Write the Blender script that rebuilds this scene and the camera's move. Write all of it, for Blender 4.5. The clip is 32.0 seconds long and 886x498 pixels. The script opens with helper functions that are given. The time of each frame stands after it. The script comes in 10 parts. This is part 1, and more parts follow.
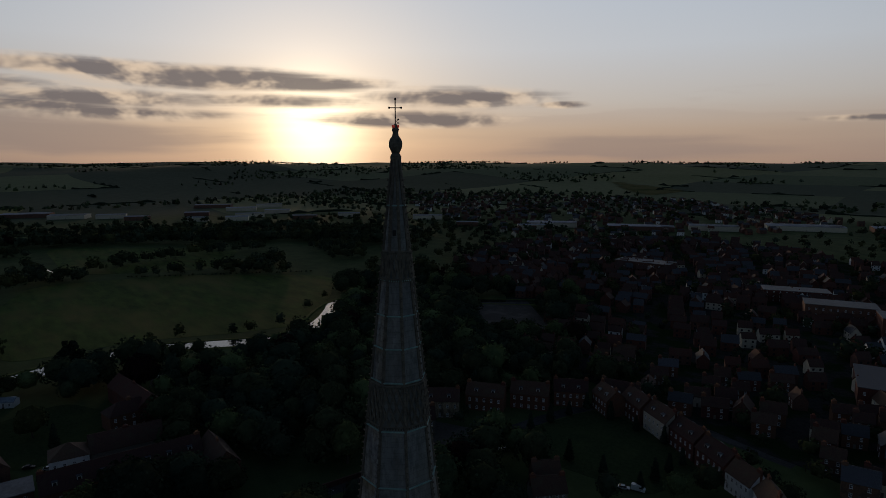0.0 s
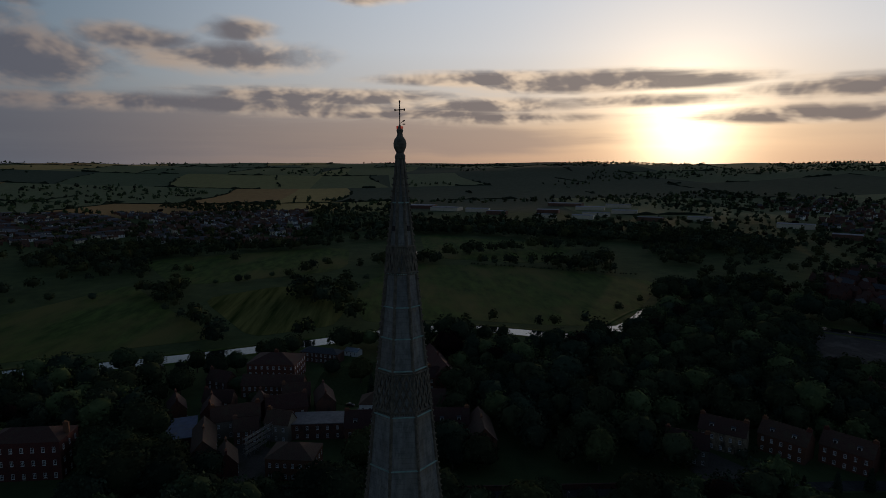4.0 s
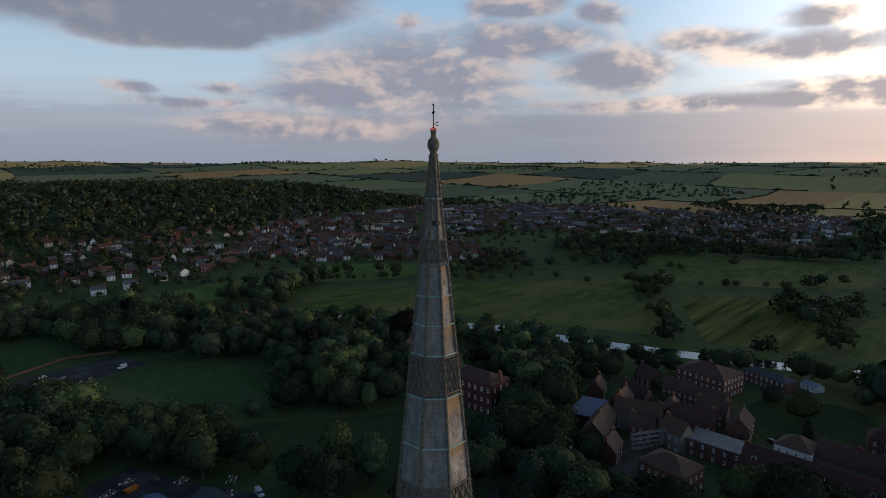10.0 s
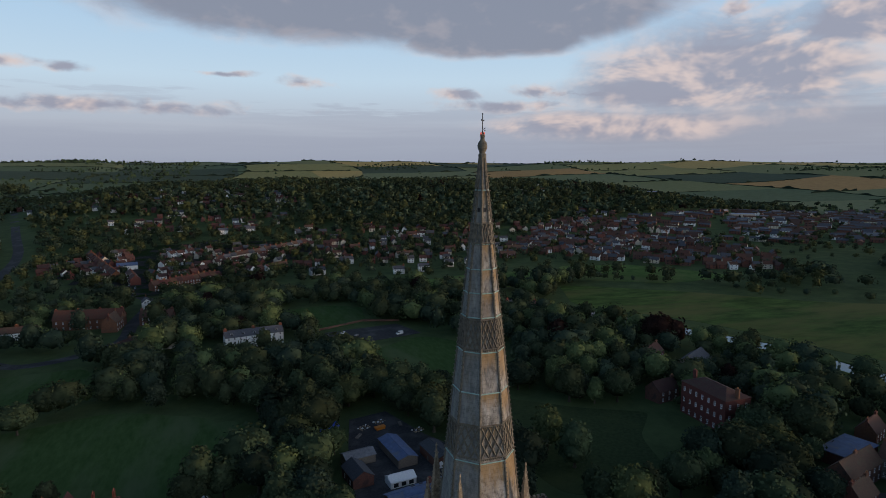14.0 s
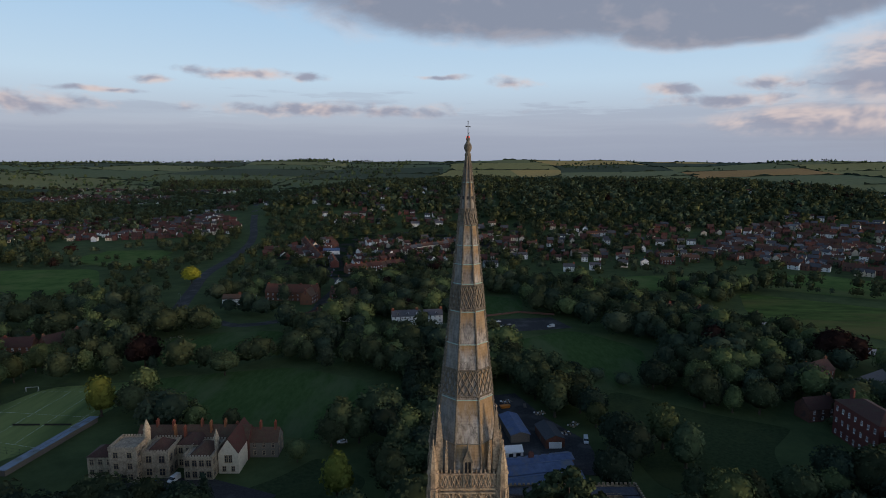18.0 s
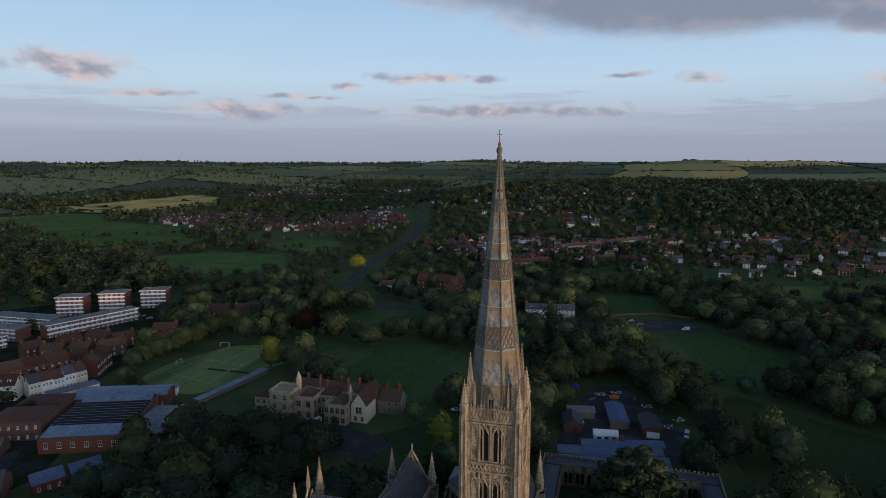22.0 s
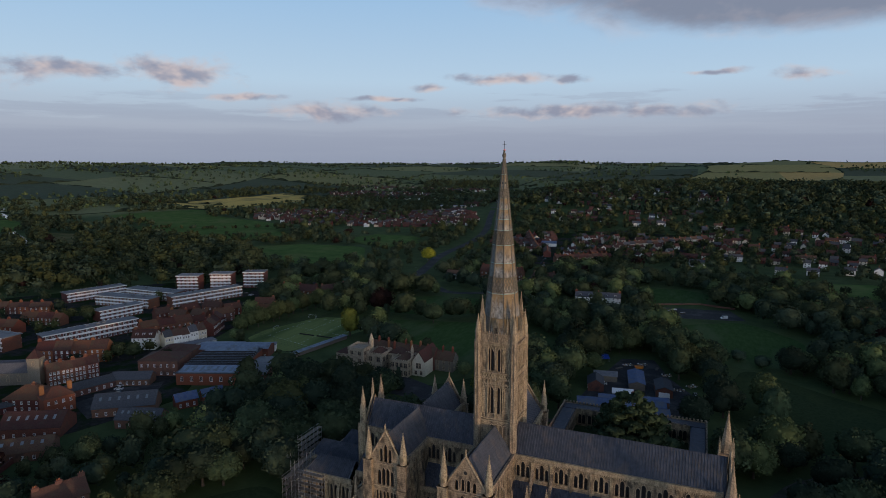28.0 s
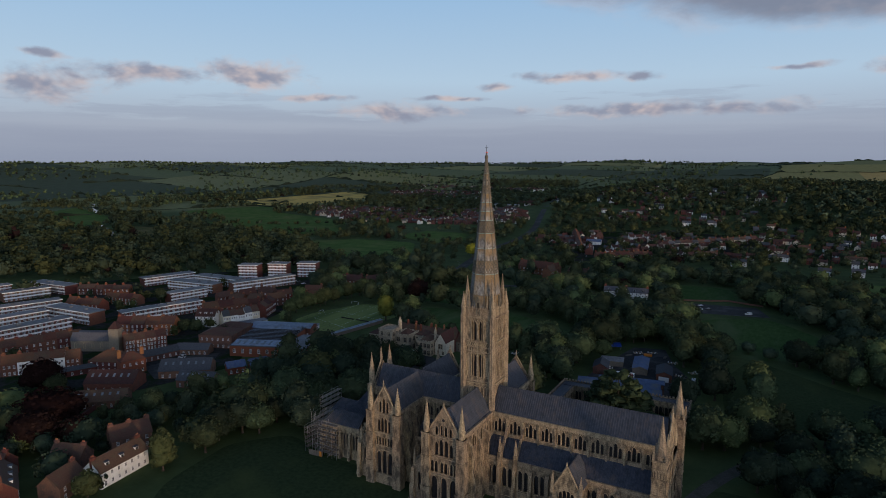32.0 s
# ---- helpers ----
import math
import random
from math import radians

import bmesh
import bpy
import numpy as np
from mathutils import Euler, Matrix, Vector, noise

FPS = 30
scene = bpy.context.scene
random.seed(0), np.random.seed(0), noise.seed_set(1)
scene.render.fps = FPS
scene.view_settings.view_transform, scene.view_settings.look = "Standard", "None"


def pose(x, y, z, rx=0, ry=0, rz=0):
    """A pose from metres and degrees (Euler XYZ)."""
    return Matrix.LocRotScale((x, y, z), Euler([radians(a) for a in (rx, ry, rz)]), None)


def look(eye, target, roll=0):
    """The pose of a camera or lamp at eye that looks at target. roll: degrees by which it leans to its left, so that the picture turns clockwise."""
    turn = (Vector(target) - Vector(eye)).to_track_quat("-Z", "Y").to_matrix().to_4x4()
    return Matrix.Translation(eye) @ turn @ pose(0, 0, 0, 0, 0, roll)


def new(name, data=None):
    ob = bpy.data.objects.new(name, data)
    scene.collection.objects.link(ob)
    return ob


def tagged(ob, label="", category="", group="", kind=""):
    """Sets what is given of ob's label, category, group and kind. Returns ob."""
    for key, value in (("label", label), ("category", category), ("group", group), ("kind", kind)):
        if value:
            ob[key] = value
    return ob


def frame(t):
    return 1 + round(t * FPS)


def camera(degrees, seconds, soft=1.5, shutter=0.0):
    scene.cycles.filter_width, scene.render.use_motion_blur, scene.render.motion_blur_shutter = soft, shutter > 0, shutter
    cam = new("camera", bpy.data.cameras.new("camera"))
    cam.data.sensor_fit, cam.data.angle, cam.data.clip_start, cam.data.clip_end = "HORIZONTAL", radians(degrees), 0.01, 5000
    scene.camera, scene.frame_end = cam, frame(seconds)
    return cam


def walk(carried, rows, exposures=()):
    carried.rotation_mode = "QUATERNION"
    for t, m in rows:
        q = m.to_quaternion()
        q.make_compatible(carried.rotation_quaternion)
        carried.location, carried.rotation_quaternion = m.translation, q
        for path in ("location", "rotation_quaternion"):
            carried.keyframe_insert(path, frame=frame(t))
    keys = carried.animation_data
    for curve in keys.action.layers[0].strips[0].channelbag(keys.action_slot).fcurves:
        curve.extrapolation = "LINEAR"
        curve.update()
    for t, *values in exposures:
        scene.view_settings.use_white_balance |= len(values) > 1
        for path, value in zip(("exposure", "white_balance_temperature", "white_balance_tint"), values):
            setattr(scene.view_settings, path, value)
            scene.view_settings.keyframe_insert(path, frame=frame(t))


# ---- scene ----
cam = camera(72.0, 32.0, soft=0.55)
PATH = [
    (0, (47.37, -32.61, 117.201), (45.83, -31.366, 116.919)),
    (0.5, (49.928, -29.234, 117.199), (48.302, -28.104, 116.916)),
    (1, (52.271, -25.688, 117.173), (50.569, -24.678, 116.891)),
    (1.5, (54.407, -21.982, 117.169), (52.635, -21.098, 116.887)),
    (2, (56.277, -18.108, 117.16), (54.446, -17.354, 116.878)),
    (3, (59.424, -10.174, 117.114), (57.504, -9.691, 116.833)),
    (3.5, (60.41, -6.088, 117.093), (58.46, -5.745, 116.812)),
    (5.5, (60.688, 10.674, 117.081), (58.721, 10.445, 116.799)),
    (6, (60.181, 14.869, 117.061), (58.236, 14.499, 116.777)),
    (7, (58.145, 22.866, 116.995), (56.273, 22.219, 116.713)),
    (8, (55.284, 30.791, 116.989), (53.525, 29.881, 116.705)),
    (9, (51.248, 37.919, 116.97), (49.629, 36.779, 116.687)),
    (10, (47.006, 44.813, 117.058), (45.552, 43.469, 116.775)),
    (11, (43.385, 51.927, 116.968), (42.124, 50.4, 116.686)),
    (12, (40.103, 59.396, 116.881), (39.046, 57.721, 116.601)),
    (13, (36.126, 66.651, 116.823), (35.272, 64.864, 116.542)),
    (14, (31.397, 73.847, 116.845), (30.74, 71.98, 116.562)),
    (15, (25.989, 81.223, 116.85), (25.519, 79.3, 116.566)),
    (15.5, (22.944, 84.853, 116.745), (22.561, 82.911, 116.461)),
    (17.5, (8.893, 97.948, 116.499), (8.803, 95.97, 116.215)),
    (18, (4.93, 100.67, 116.649), (4.913, 98.691, 116.363)),
    (19, (-3.039, 106.188, 116.456), (-2.914, 104.213, 116.169)),
    (20, (-10.94, 111.887, 116.374), (-10.675, 109.925, 116.09)),
    (21, (-17.41, 118.495, 116.421), (-17.005, 116.557, 116.138)),
    (22, (-23.052, 125.74, 116.605), (-22.519, 123.833, 116.321)),
    (23, (-28.383, 133.657, 116.676), (-27.808, 131.762, 116.394)),
    (24, (-33.184, 142.403, 116.65), (-32.58, 140.517, 116.369)),
    (25, (-37.828, 151.163, 116.603), (-37.193, 149.288, 116.322)),
    (25.5, (-40.114, 155.736, 116.474), (-39.462, 153.866, 116.194)),
    (27.5, (-51.617, 173.178, 116.605), (-50.867, 171.345, 116.325)),
    (28, (-55.339, 176.923, 116.769), (-54.564, 175.101, 116.488)),
    (29, (-63.457, 183.165, 116.893), (-62.634, 181.363, 116.612)),
    (30, (-72.583, 188.417, 116.994), (-71.712, 186.639, 116.711)),
    (31, (-82.449, 193.1, 117.172), (-81.529, 191.346, 116.888)),
    (32, (-92.483, 197.377, 117.183), (-91.519, 195.648, 116.9)),
]
EXPOSURES = [(0.0, -1.85, 6500, 10), (3.5, -1.75, 6500, 10), (6.0, -1.3, 6600, 10), (7.5, -0.75, 6500, 10), (9.0, -0.35, 6500, 10), (12.0, 0.03, 6500, 10), (20.0, 0.0, 6300, 10), (25.0, -0.06, 6200, 10), (32.0, -0.2, 6150, 10)]
walk(cam, [(t, look(eye, goal)) for t, eye, goal in PATH], EXPOSURES)

# ---- sky and sun ----
SUN_AZ, SUN_EL = radians(152.8), radians(2.5)


def nodes_of(tree):
    def add(kind, **kw):
        n = tree.nodes.new(kind)
        for k, v in kw.items():
            if k.startswith("i_"):
                key = k[2:]
                n.inputs[int(key) if key.isdigit() else key].default_value = v
            elif k == "op":
                n.operation = v
        return n

    def link(a, b):
        tree.links.new(a, b)
    return add, link


def sky_world():
    w = bpy.data.worlds.new("evening_sky")
    scene.world = w
    w.use_nodes = True
    t = w.node_tree
    add, link = nodes_of(t)
    bg = t.nodes["Background"]
    bg.inputs[1].default_value = 1.0

    def math_(op, a, b=None, c=None, clamp=False):
        n = add("ShaderNodeMath", op=op)
        n.use_clamp = clamp
        for k, v in enumerate((a, b, c)):
            if v is None:
                continue
            if isinstance(v, (int, float)):
                n.inputs[k].default_value = v
            else:
                link(v, n.inputs[k])
        return n.outputs[0]

    def vec(op, a, b=None):
        n = add("ShaderNodeVectorMath", op=op)
        for k, v in enumerate((a, b)):
            if v is None:
                continue
            if isinstance(v, tuple):
                n.inputs[k].default_value = v
            else:
                link(v, n.inputs[k])
        return n.outputs["Value"] if op in ("LENGTH", "DOT_PRODUCT") else n.outputs[0]

    def mix(f, a, b):
        n = add("ShaderNodeMix")
        n.data_type = "RGBA"
        for k, v in ((0, f), (6, a), (7, b)):
            if isinstance(v, tuple):
                n.inputs[k].default_value = (*v, 1)
            elif isinstance(v, (int, float)):
                n.inputs[k].default_value = v
            else:
                link(v, n.inputs[k])
        return n.outputs[2]

    def ramp(f, stops):
        n = add("ShaderNodeValToRGB")
        e = n.color_ramp.elements
        while len(e) < len(stops):
            e.new(0.5)
        for el, (p, c) in zip(e, stops):
            el.position, el.color = p, (*c, 1)
        link(f, n.inputs[0])
        return n.outputs[0]

    def smooth(v, lo, hi):
        n = add("ShaderNodeMapRange")
        n.interpolation_type = "SMOOTHSTEP"
        link(v, n.inputs[0])
        n.inputs[1].default_value, n.inputs[2].default_value = lo, hi
        return n.outputs[0]

    way = add("ShaderNodeTexCoord").outputs["Generated"]
    sep = add("ShaderNodeSeparateXYZ")
    link(way, sep.inputs[0])
    x, y, z = sep.outputs
    el = math_("MULTIPLY", math_("ARCSINE", z), 57.2958)
    az = math_("MODULO", math_("ADD", math_("MULTIPLY", math_("ARCTAN2", y, x), 57.2958), 360.0), 360.0)
    # how near to the sun
    sun = (math.cos(SUN_AZ) * math.cos(SUN_EL), math.sin(SUN_AZ) * math.cos(SUN_EL), math.sin(SUN_EL))
    cosang = vec("DOT_PRODUCT", way, sun)
    wide = (math.cos(radians(140)) * 0.99, math.sin(radians(140)) * 0.99, 0.1)
    near = smooth(vec("DOT_PRODUCT", way, wide), 0.28, 0.97)
    face = math_("MAXIMUM", cosang, 0.0)
    core, halo = math_("POWER", face, 420.0), math_("ADD", math_("POWER", face, 70.0), math_("MULTIPLY", math_("POWER", face, 16.0), 0.35))
    # clear air
    up = math_("DIVIDE", el, 90.0, clamp=True)
    away = ramp(up, [(0.0, (0.33, 0.38, 0.48)), (0.035, (0.50, 0.56, 0.66)), (0.08, (0.55, 0.71, 0.86)), (0.18, (0.36, 0.58, 0.84)), (0.30, (0.10, 0.175, 0.32)), (1.0, (0.036, 0.068, 0.145))])
    toward = ramp(up, [(0.0, (1.5, 1.0, 0.72)), (0.03, (1.75, 1.32, 1.0)), (0.06, (1.9, 1.75, 1.62)), (0.11, (1.95, 2.05, 2.2)), (0.19, (1.7, 1.95, 2.3)), (0.32, (0.25, 0.31, 0.42)), (1.0, (0.025, 0.05, 0.11))])
    air = mix(near, away, toward)
    nish = add("ShaderNodeTexSky")
    nish.sky_type, nish.sun_disc = "NISHITA", False
    nish.sun_elevation, nish.sun_rotation = SUN_EL, math.pi / 2 - SUN_AZ
    air = mix(0.1, air, vec("MULTIPLY", nish.outputs[0], (0.15, 0.15, 0.15)))
    glow = vec("ADD", vec("SCALE", (5.0, 4.4, 3.0)), vec("SCALE", (1.5, 1.05, 0.55)))
    glow.node.inputs[0].links[0].from_node.inputs["Scale"].default_value = 1.0
    link(core, glow.node.inputs[0].links[0].from_node.inputs["Scale"])
    link(halo, glow.node.inputs[1].links[0].from_node.inputs["Scale"])
    air = vec("ADD", air, glow)
    # clouds: each bank is an ellipse in bearing and height, eaten away by noise
    pos = add("ShaderNodeCombineXYZ")
    link(az, pos.inputs[0])
    link(el, pos.inputs[1])

    def billow(shift, detail=10.0, scale=0.155):
        n = add("ShaderNodeTexNoise", i_Scale=scale, i_Detail=detail, i_Roughness=0.6)
        n.inputs["Distortion"].default_value = 0.25
        link(vec("MULTIPLY", vec("ADD", pos.outputs[0], shift), (0.9, 1.7, 1.0)), n.inputs[0])
        return n.outputs[0]
    puff, soft_puff, sunward = billow((0.0, 0.0, 0.0)), billow((0.0, 0.0, 0.0), 4.0), billow((-0.9, 0.75, 0.0), 4.0)
    swirl = add("ShaderNodeTexNoise", i_Scale=0.12, i_Detail=3.0, i_Roughness=0.5)
    link(vec("MULTIPLY", pos.outputs[0], (1.0, 2.0, 1.0)), swirl.inputs[0])
    torn = vec("ADD", pos.outputs[0], vec("MULTIPLY", vec("SUBTRACT", swirl.outputs[1], (0.5, 0.5, 0.5)), (6.0, 1.3, 0.0)))
    banks_west = [(172, 7.5, 8, 0.55), (161, 7.0, 9, 0.75), (153, 6.8, 6, 0.55), (185, 5.7, 10, 0.75), (170, 5.1, 9, 0.6), (156, 5.3, 7, 0.55), (140, 5.9, 7.5, 0.75), (144.5, 3.9, 7, 0.6), (167, 4.0, 8, 0.45), (130.3, 5.1, 2, 0.25), (107, 3.4, 4, 0.2), (178, 4.4, 11, 0.4)]
    banks_low = [(224, 2.6, 16, 2.5), (204, 3.0, 18, 2.3), (186, 2.7, 14, 1.7), (172, 2.0, 11, 1.1), (124, 1.2, 12, 0.9)]
    banks_south_west = [(226, 7.8, 10.5, 3.1), (232, 6.0, 8, 1.4), (215.6, 10.4, 6.5, 1.6), (216.4, 13.4, 4, 0.7), (209, 12.5, 2.4, 0.8), (208, 8.0, 5, 1.6), (199.4, 9.9, 4.5, 0.9), (193.4, 9.0, 7, 1.1), (192, 11.1, 2.8, 0.8), (194, 5.0, 17, 0.7), (187, 5.8, 9, 0.5), (235, 3.3, 9, 0.9), (181, 14.3, 3, 0.5)]
    banks_south = [(242.8, 6.4, 1.9, 0.45), (249.5, 6.1, 2.2, 0.45), (245.5, 5.1, 5, 0.5), (237, 6.1, 4.5, 0.3), (262.8, 6.8, 1.8, 0.5), (270.6, 7.6, 2.2, 0.2), (278.6, 4.5, 10, 0.5), (225.4, 12.3, 1.2, 0.6)]
    banks_east = [(287.1, 7.6, 4.4, 0.4), (281.1, 7.4, 1.7, 0.35), (295.1, 6.7, 1.7, 0.3), (303.5, 4.5, 4, 0.7), (331.5, 6.0, 3.2, 1.2), (324.7, 7.3, 4, 0.7), (315.8, 7.5, 4, 1.05), (331.6, 8.1, 1.5, 0.25), (310.6, 5.6, 3, 0.3), (298, 5.7, 3, 0.2)]
    vast = [(260, 14.9, 21, 3.7), (243, 13.9, 12, 3.1), (246, 11.2, 8, 1.6), (264, 17.5, 24, 4.6)]

    def cover(banks, base=None):
        most = None
        for a, e, w_, h_ in banks:
            w_, h_ = w_ * 1.3, h_ * 1.45
            d = vec("LENGTH", vec("MULTIPLY", vec("SUBTRACT", base or torn, (a, e, 0.0)), (1.0 / w_, 1.0 / h_, 0.0)))
            d = math_("SUBTRACT", 1.0, d)
            most = d if most is None else math_("MAXIMUM", most, d)
        return most
    grain = math_("SUBTRACT", puff, 0.5)
    streak = add("ShaderNodeTexNoise", i_Scale=0.26, i_Detail=9.0, i_Roughness=0.55)
    link(vec("MULTIPLY", vec("ADD", pos.outputs[0], vec("MULTIPLY", swirl.outputs[1], (0.0, 0.8, 0.0))), (0.13, 2.6, 1.0)), streak.inputs[0])
    drawn = math_("ADD", cover(banks_west, pos.outputs[0]), math_("MULTIPLY", math_("SUBTRACT", streak.outputs[0], 0.40), 1.5))
    wispy = math_("ADD", cover(banks_south + banks_east), math_("SUBTRACT", math_("MULTIPLY", math_("SUBTRACT", billow((3.0, 0.0, 0.0), 10.0, 0.34), 0.5), 2.3), -0.05))
    small = math_("ADD", cover(banks_south_west), math_("ADD", math_("MULTIPLY", grain, 1.15), 0.15))
    large = math_("ADD", cover(vast), math_("MULTIPLY", grain, 0.5))
    small = math_("MAXIMUM", math_("MAXIMUM", small, drawn), math_("MULTIPLY", wispy, 0.82))
    dense = math_("MAXIMUM", math_("MULTIPLY", small, 0.6), math_("MULTIPLY", large, 1.3))
    thick = smooth(dense, -0.05, 0.44)
    # the grey bank along the skyline
    wisps = add("ShaderNodeTexNoise", i_Scale=0.22, i_Detail=6.0, i_Roughness=0.6)
    link(vec("MULTIPLY", pos.outputs[0], (0.35, 3.4, 1.0)), wisps.inputs[0])
    low = smooth(math_("ADD", el, math_("MULTIPLY", math_("SUBTRACT", wisps.outputs[0], 0.5), 10.0)), 5.2, 4.2)
    low = math_("ADD", math_("MULTIPLY", low, 0.42), math_("MULTIPLY", smooth(el, 7.0, 0.0), 0.5))
    low = math_("MULTIPLY", low, math_("SUBTRACT", 0.78, math_("MULTIPLY", near, 0.5)))
    low = math_("MULTIPLY", low, math_("ADD", 0.62, math_("MULTIPLY", smooth(streak.outputs[0], 0.34, 0.62), 0.5)))
    # lit from the sun's side, grey where deep
    lit = smooth(math_("ADD", math_("SUBTRACT", soft_puff, sunward), math_("MULTIPLY", math_("SUBTRACT", 0.45, dense), 0.2)), -0.06, 0.16)
    shade = mix(near, mix(smooth(large, 0.0, 0.35), (0.31, 0.32, 0.40), (0.235, 0.255, 0.325)), (0.60, 0.50, 0.48))
    bright = mix(near, (0.68, 0.56, 0.53), (2.6, 2.0, 1.45))
    lit = math_("MULTIPLY", lit, math_("SUBTRACT", 1.0, math_("MULTIPLY", smooth(large, 0.02, 0.22), 0.8)))
    cloud = mix(lit, shade, bright)
    lowcol = mix(near, (0.33, 0.36, 0.45), (1.15, 0.86, 0.74))
    out = mix(low, air, lowcol)
    pall = math_("ADD", cover(banks_low), math_("MULTIPLY", math_("SUBTRACT", streak.outputs[0], 0.5), 1.3))
    out = mix(math_("MULTIPLY", smooth(pall, 0.0, 0.6), 0.58), out, mix(near, (0.31, 0.32, 0.39), (1.0, 0.76, 0.66)))
    out = mix(math_("MULTIPLY", thick, 0.92), out, cloud)
    # under the skyline: dim ground glow
    out = mix(smooth(el, 0.0, -2.0), out, (0.03, 0.035, 0.03))
    link(out, bg.inputs[0])


sky_world()
sun_data = bpy.data.lights.new("sun", "SUN")
sun_data.energy, sun_data.angle, sun_data.color = 2.1, radians(3.5), (1.0, 0.68, 0.42)
sun_lamp = new("sun", sun_data)
sun_lamp.matrix_basis = look((math.cos(SUN_AZ) * 100, math.sin(SUN_AZ) * 100, 100 * math.tan(SUN_EL)), (0, 0, 0))

# ---- materials ----


def surface(name, a, b, scale=1.0, rough=0.8, metal=0.0, bump=0.3, c=None, c_scale=0.08, c_at=(0.5, 0.65), vary=0.0, stretch=(1, 1, 1), spec=0.3, depth=0.03, c_stretch=None):
    """Two tones at grain size, a third in larger stains, bump from the grain."""
    m = bpy.data.materials.new(name)
    m.use_nodes = True
    t = m.node_tree
    add, link = nodes_of(t)
    p = t.nodes["Principled BSDF"]
    p.inputs["Metallic"].default_value = metal
    p.inputs["Specular IOR Level"].default_value = spec
    co = add("ShaderNodeTexCoord")
    mp = add("ShaderNodeMapping")
    mp.inputs["Scale"].default_value = stretch
    link(co.outputs["Object"], mp.inputs[0])
    n1 = add("ShaderNodeTexNoise", i_Scale=scale, i_Detail=6.0, i_Roughness=0.65)
    link(mp.outputs[0], n1.inputs[0])
    r1 = add("ShaderNodeValToRGB")
    r1.color_ramp.elements[0].position, r1.color_ramp.elements[1].position = 0.32, 0.68
    r1.color_ramp.elements[0].color, r1.color_ramp.elements[1].color = (*a, 1), (*b, 1)
    link(n1.outputs[0], r1.inputs[0])
    col = r1.outputs[0]
    if c:
        n2 = add("ShaderNodeTexNoise", i_Scale=c_scale, i_Detail=5.0, i_Roughness=0.6)
        if c_stretch:
            mp2 = add("ShaderNodeMapping")
            mp2.inputs["Scale"].default_value = c_stretch
            link(co.outputs["Object"], mp2.inputs[0])
            link(mp2.outputs[0], n2.inputs[0])
        else:
            link(mp.outputs[0], n2.inputs[0])
        mr = add("ShaderNodeMapRange")
        mr.inputs[1].default_value, mr.inputs[2].default_value = c_at
        link(n2.outputs[0], mr.inputs[0])
        mx = add("ShaderNodeMix")
        mx.data_type = "RGBA"
        link(mr.outputs[0], mx.inputs[0])
        link(col, mx.inputs[6])
        mx.inputs[7].default_value = (*c, 1)
        col = mx.outputs[2]
    if vary:
        oi = add("ShaderNodeObjectInfo")
        hs = add("ShaderNodeHueSaturation")
        v = add("ShaderNodeMapRange", i_3=1.0 - vary, i_4=1.0 + vary)
        link(oi.outputs["Random"], v.inputs[0])
        link(v.outputs[0], hs.inputs["Value"])
        h = add("ShaderNodeMapRange", i_3=0.5 - vary * 0.08, i_4=0.5 + vary * 0.08)
        link(oi.outputs["Random"], h.inputs[0])
        link(h.outputs[0], hs.inputs["Hue"])
        link(col, hs.inputs["Color"])
        col = hs.outputs[0]
    link(col, p.inputs["Base Color"])
    rr = add("ShaderNodeMapRange", i_3=max(rough - 0.12, 0.02), i_4=min(rough + 0.12, 1.0))
    link(n1.outputs[0], rr.inputs[0])
    link(rr.outputs[0], p.inputs["Roughness"])
    if bump:
        bp = add("ShaderNodeBump", i_Strength=bump, i_Distance=depth)
        link(n1.outputs[0], bp.inputs["Height"])
        link(bp.outputs[0], p.inputs["Normal"])
    return m


STONE = surface("limestone", (0.20, 0.150, 0.098), (0.47, 0.37, 0.245), 2.2, 0.9, bump=0.7, c=(0.098, 0.080, 0.060), c_scale=0.6, c_at=(0.44, 0.62), c_stretch=(1, 1, 0.4), vary=0.12, depth=0.05)
STONE_PALE = surface("dressed_stone", (0.17, 0.132, 0.088), (0.47, 0.375, 0.255), 2.4, 0.85, bump=0.6, c=(0.110, 0.088, 0.064), c_scale=0.8, c_at=(0.47, 0.72), c_stretch=(1, 1, 0.4), vary=0.1)


SCHOOL_STONE = surface("pale_school_ashlar", (0.22, 0.185, 0.135), (0.46, 0.395, 0.30), 1.4, 0.85, bump=0.5, c=(0.15, 0.125, 0.09), c_scale=0.3, c_at=(0.5, 0.75), vary=0.06)


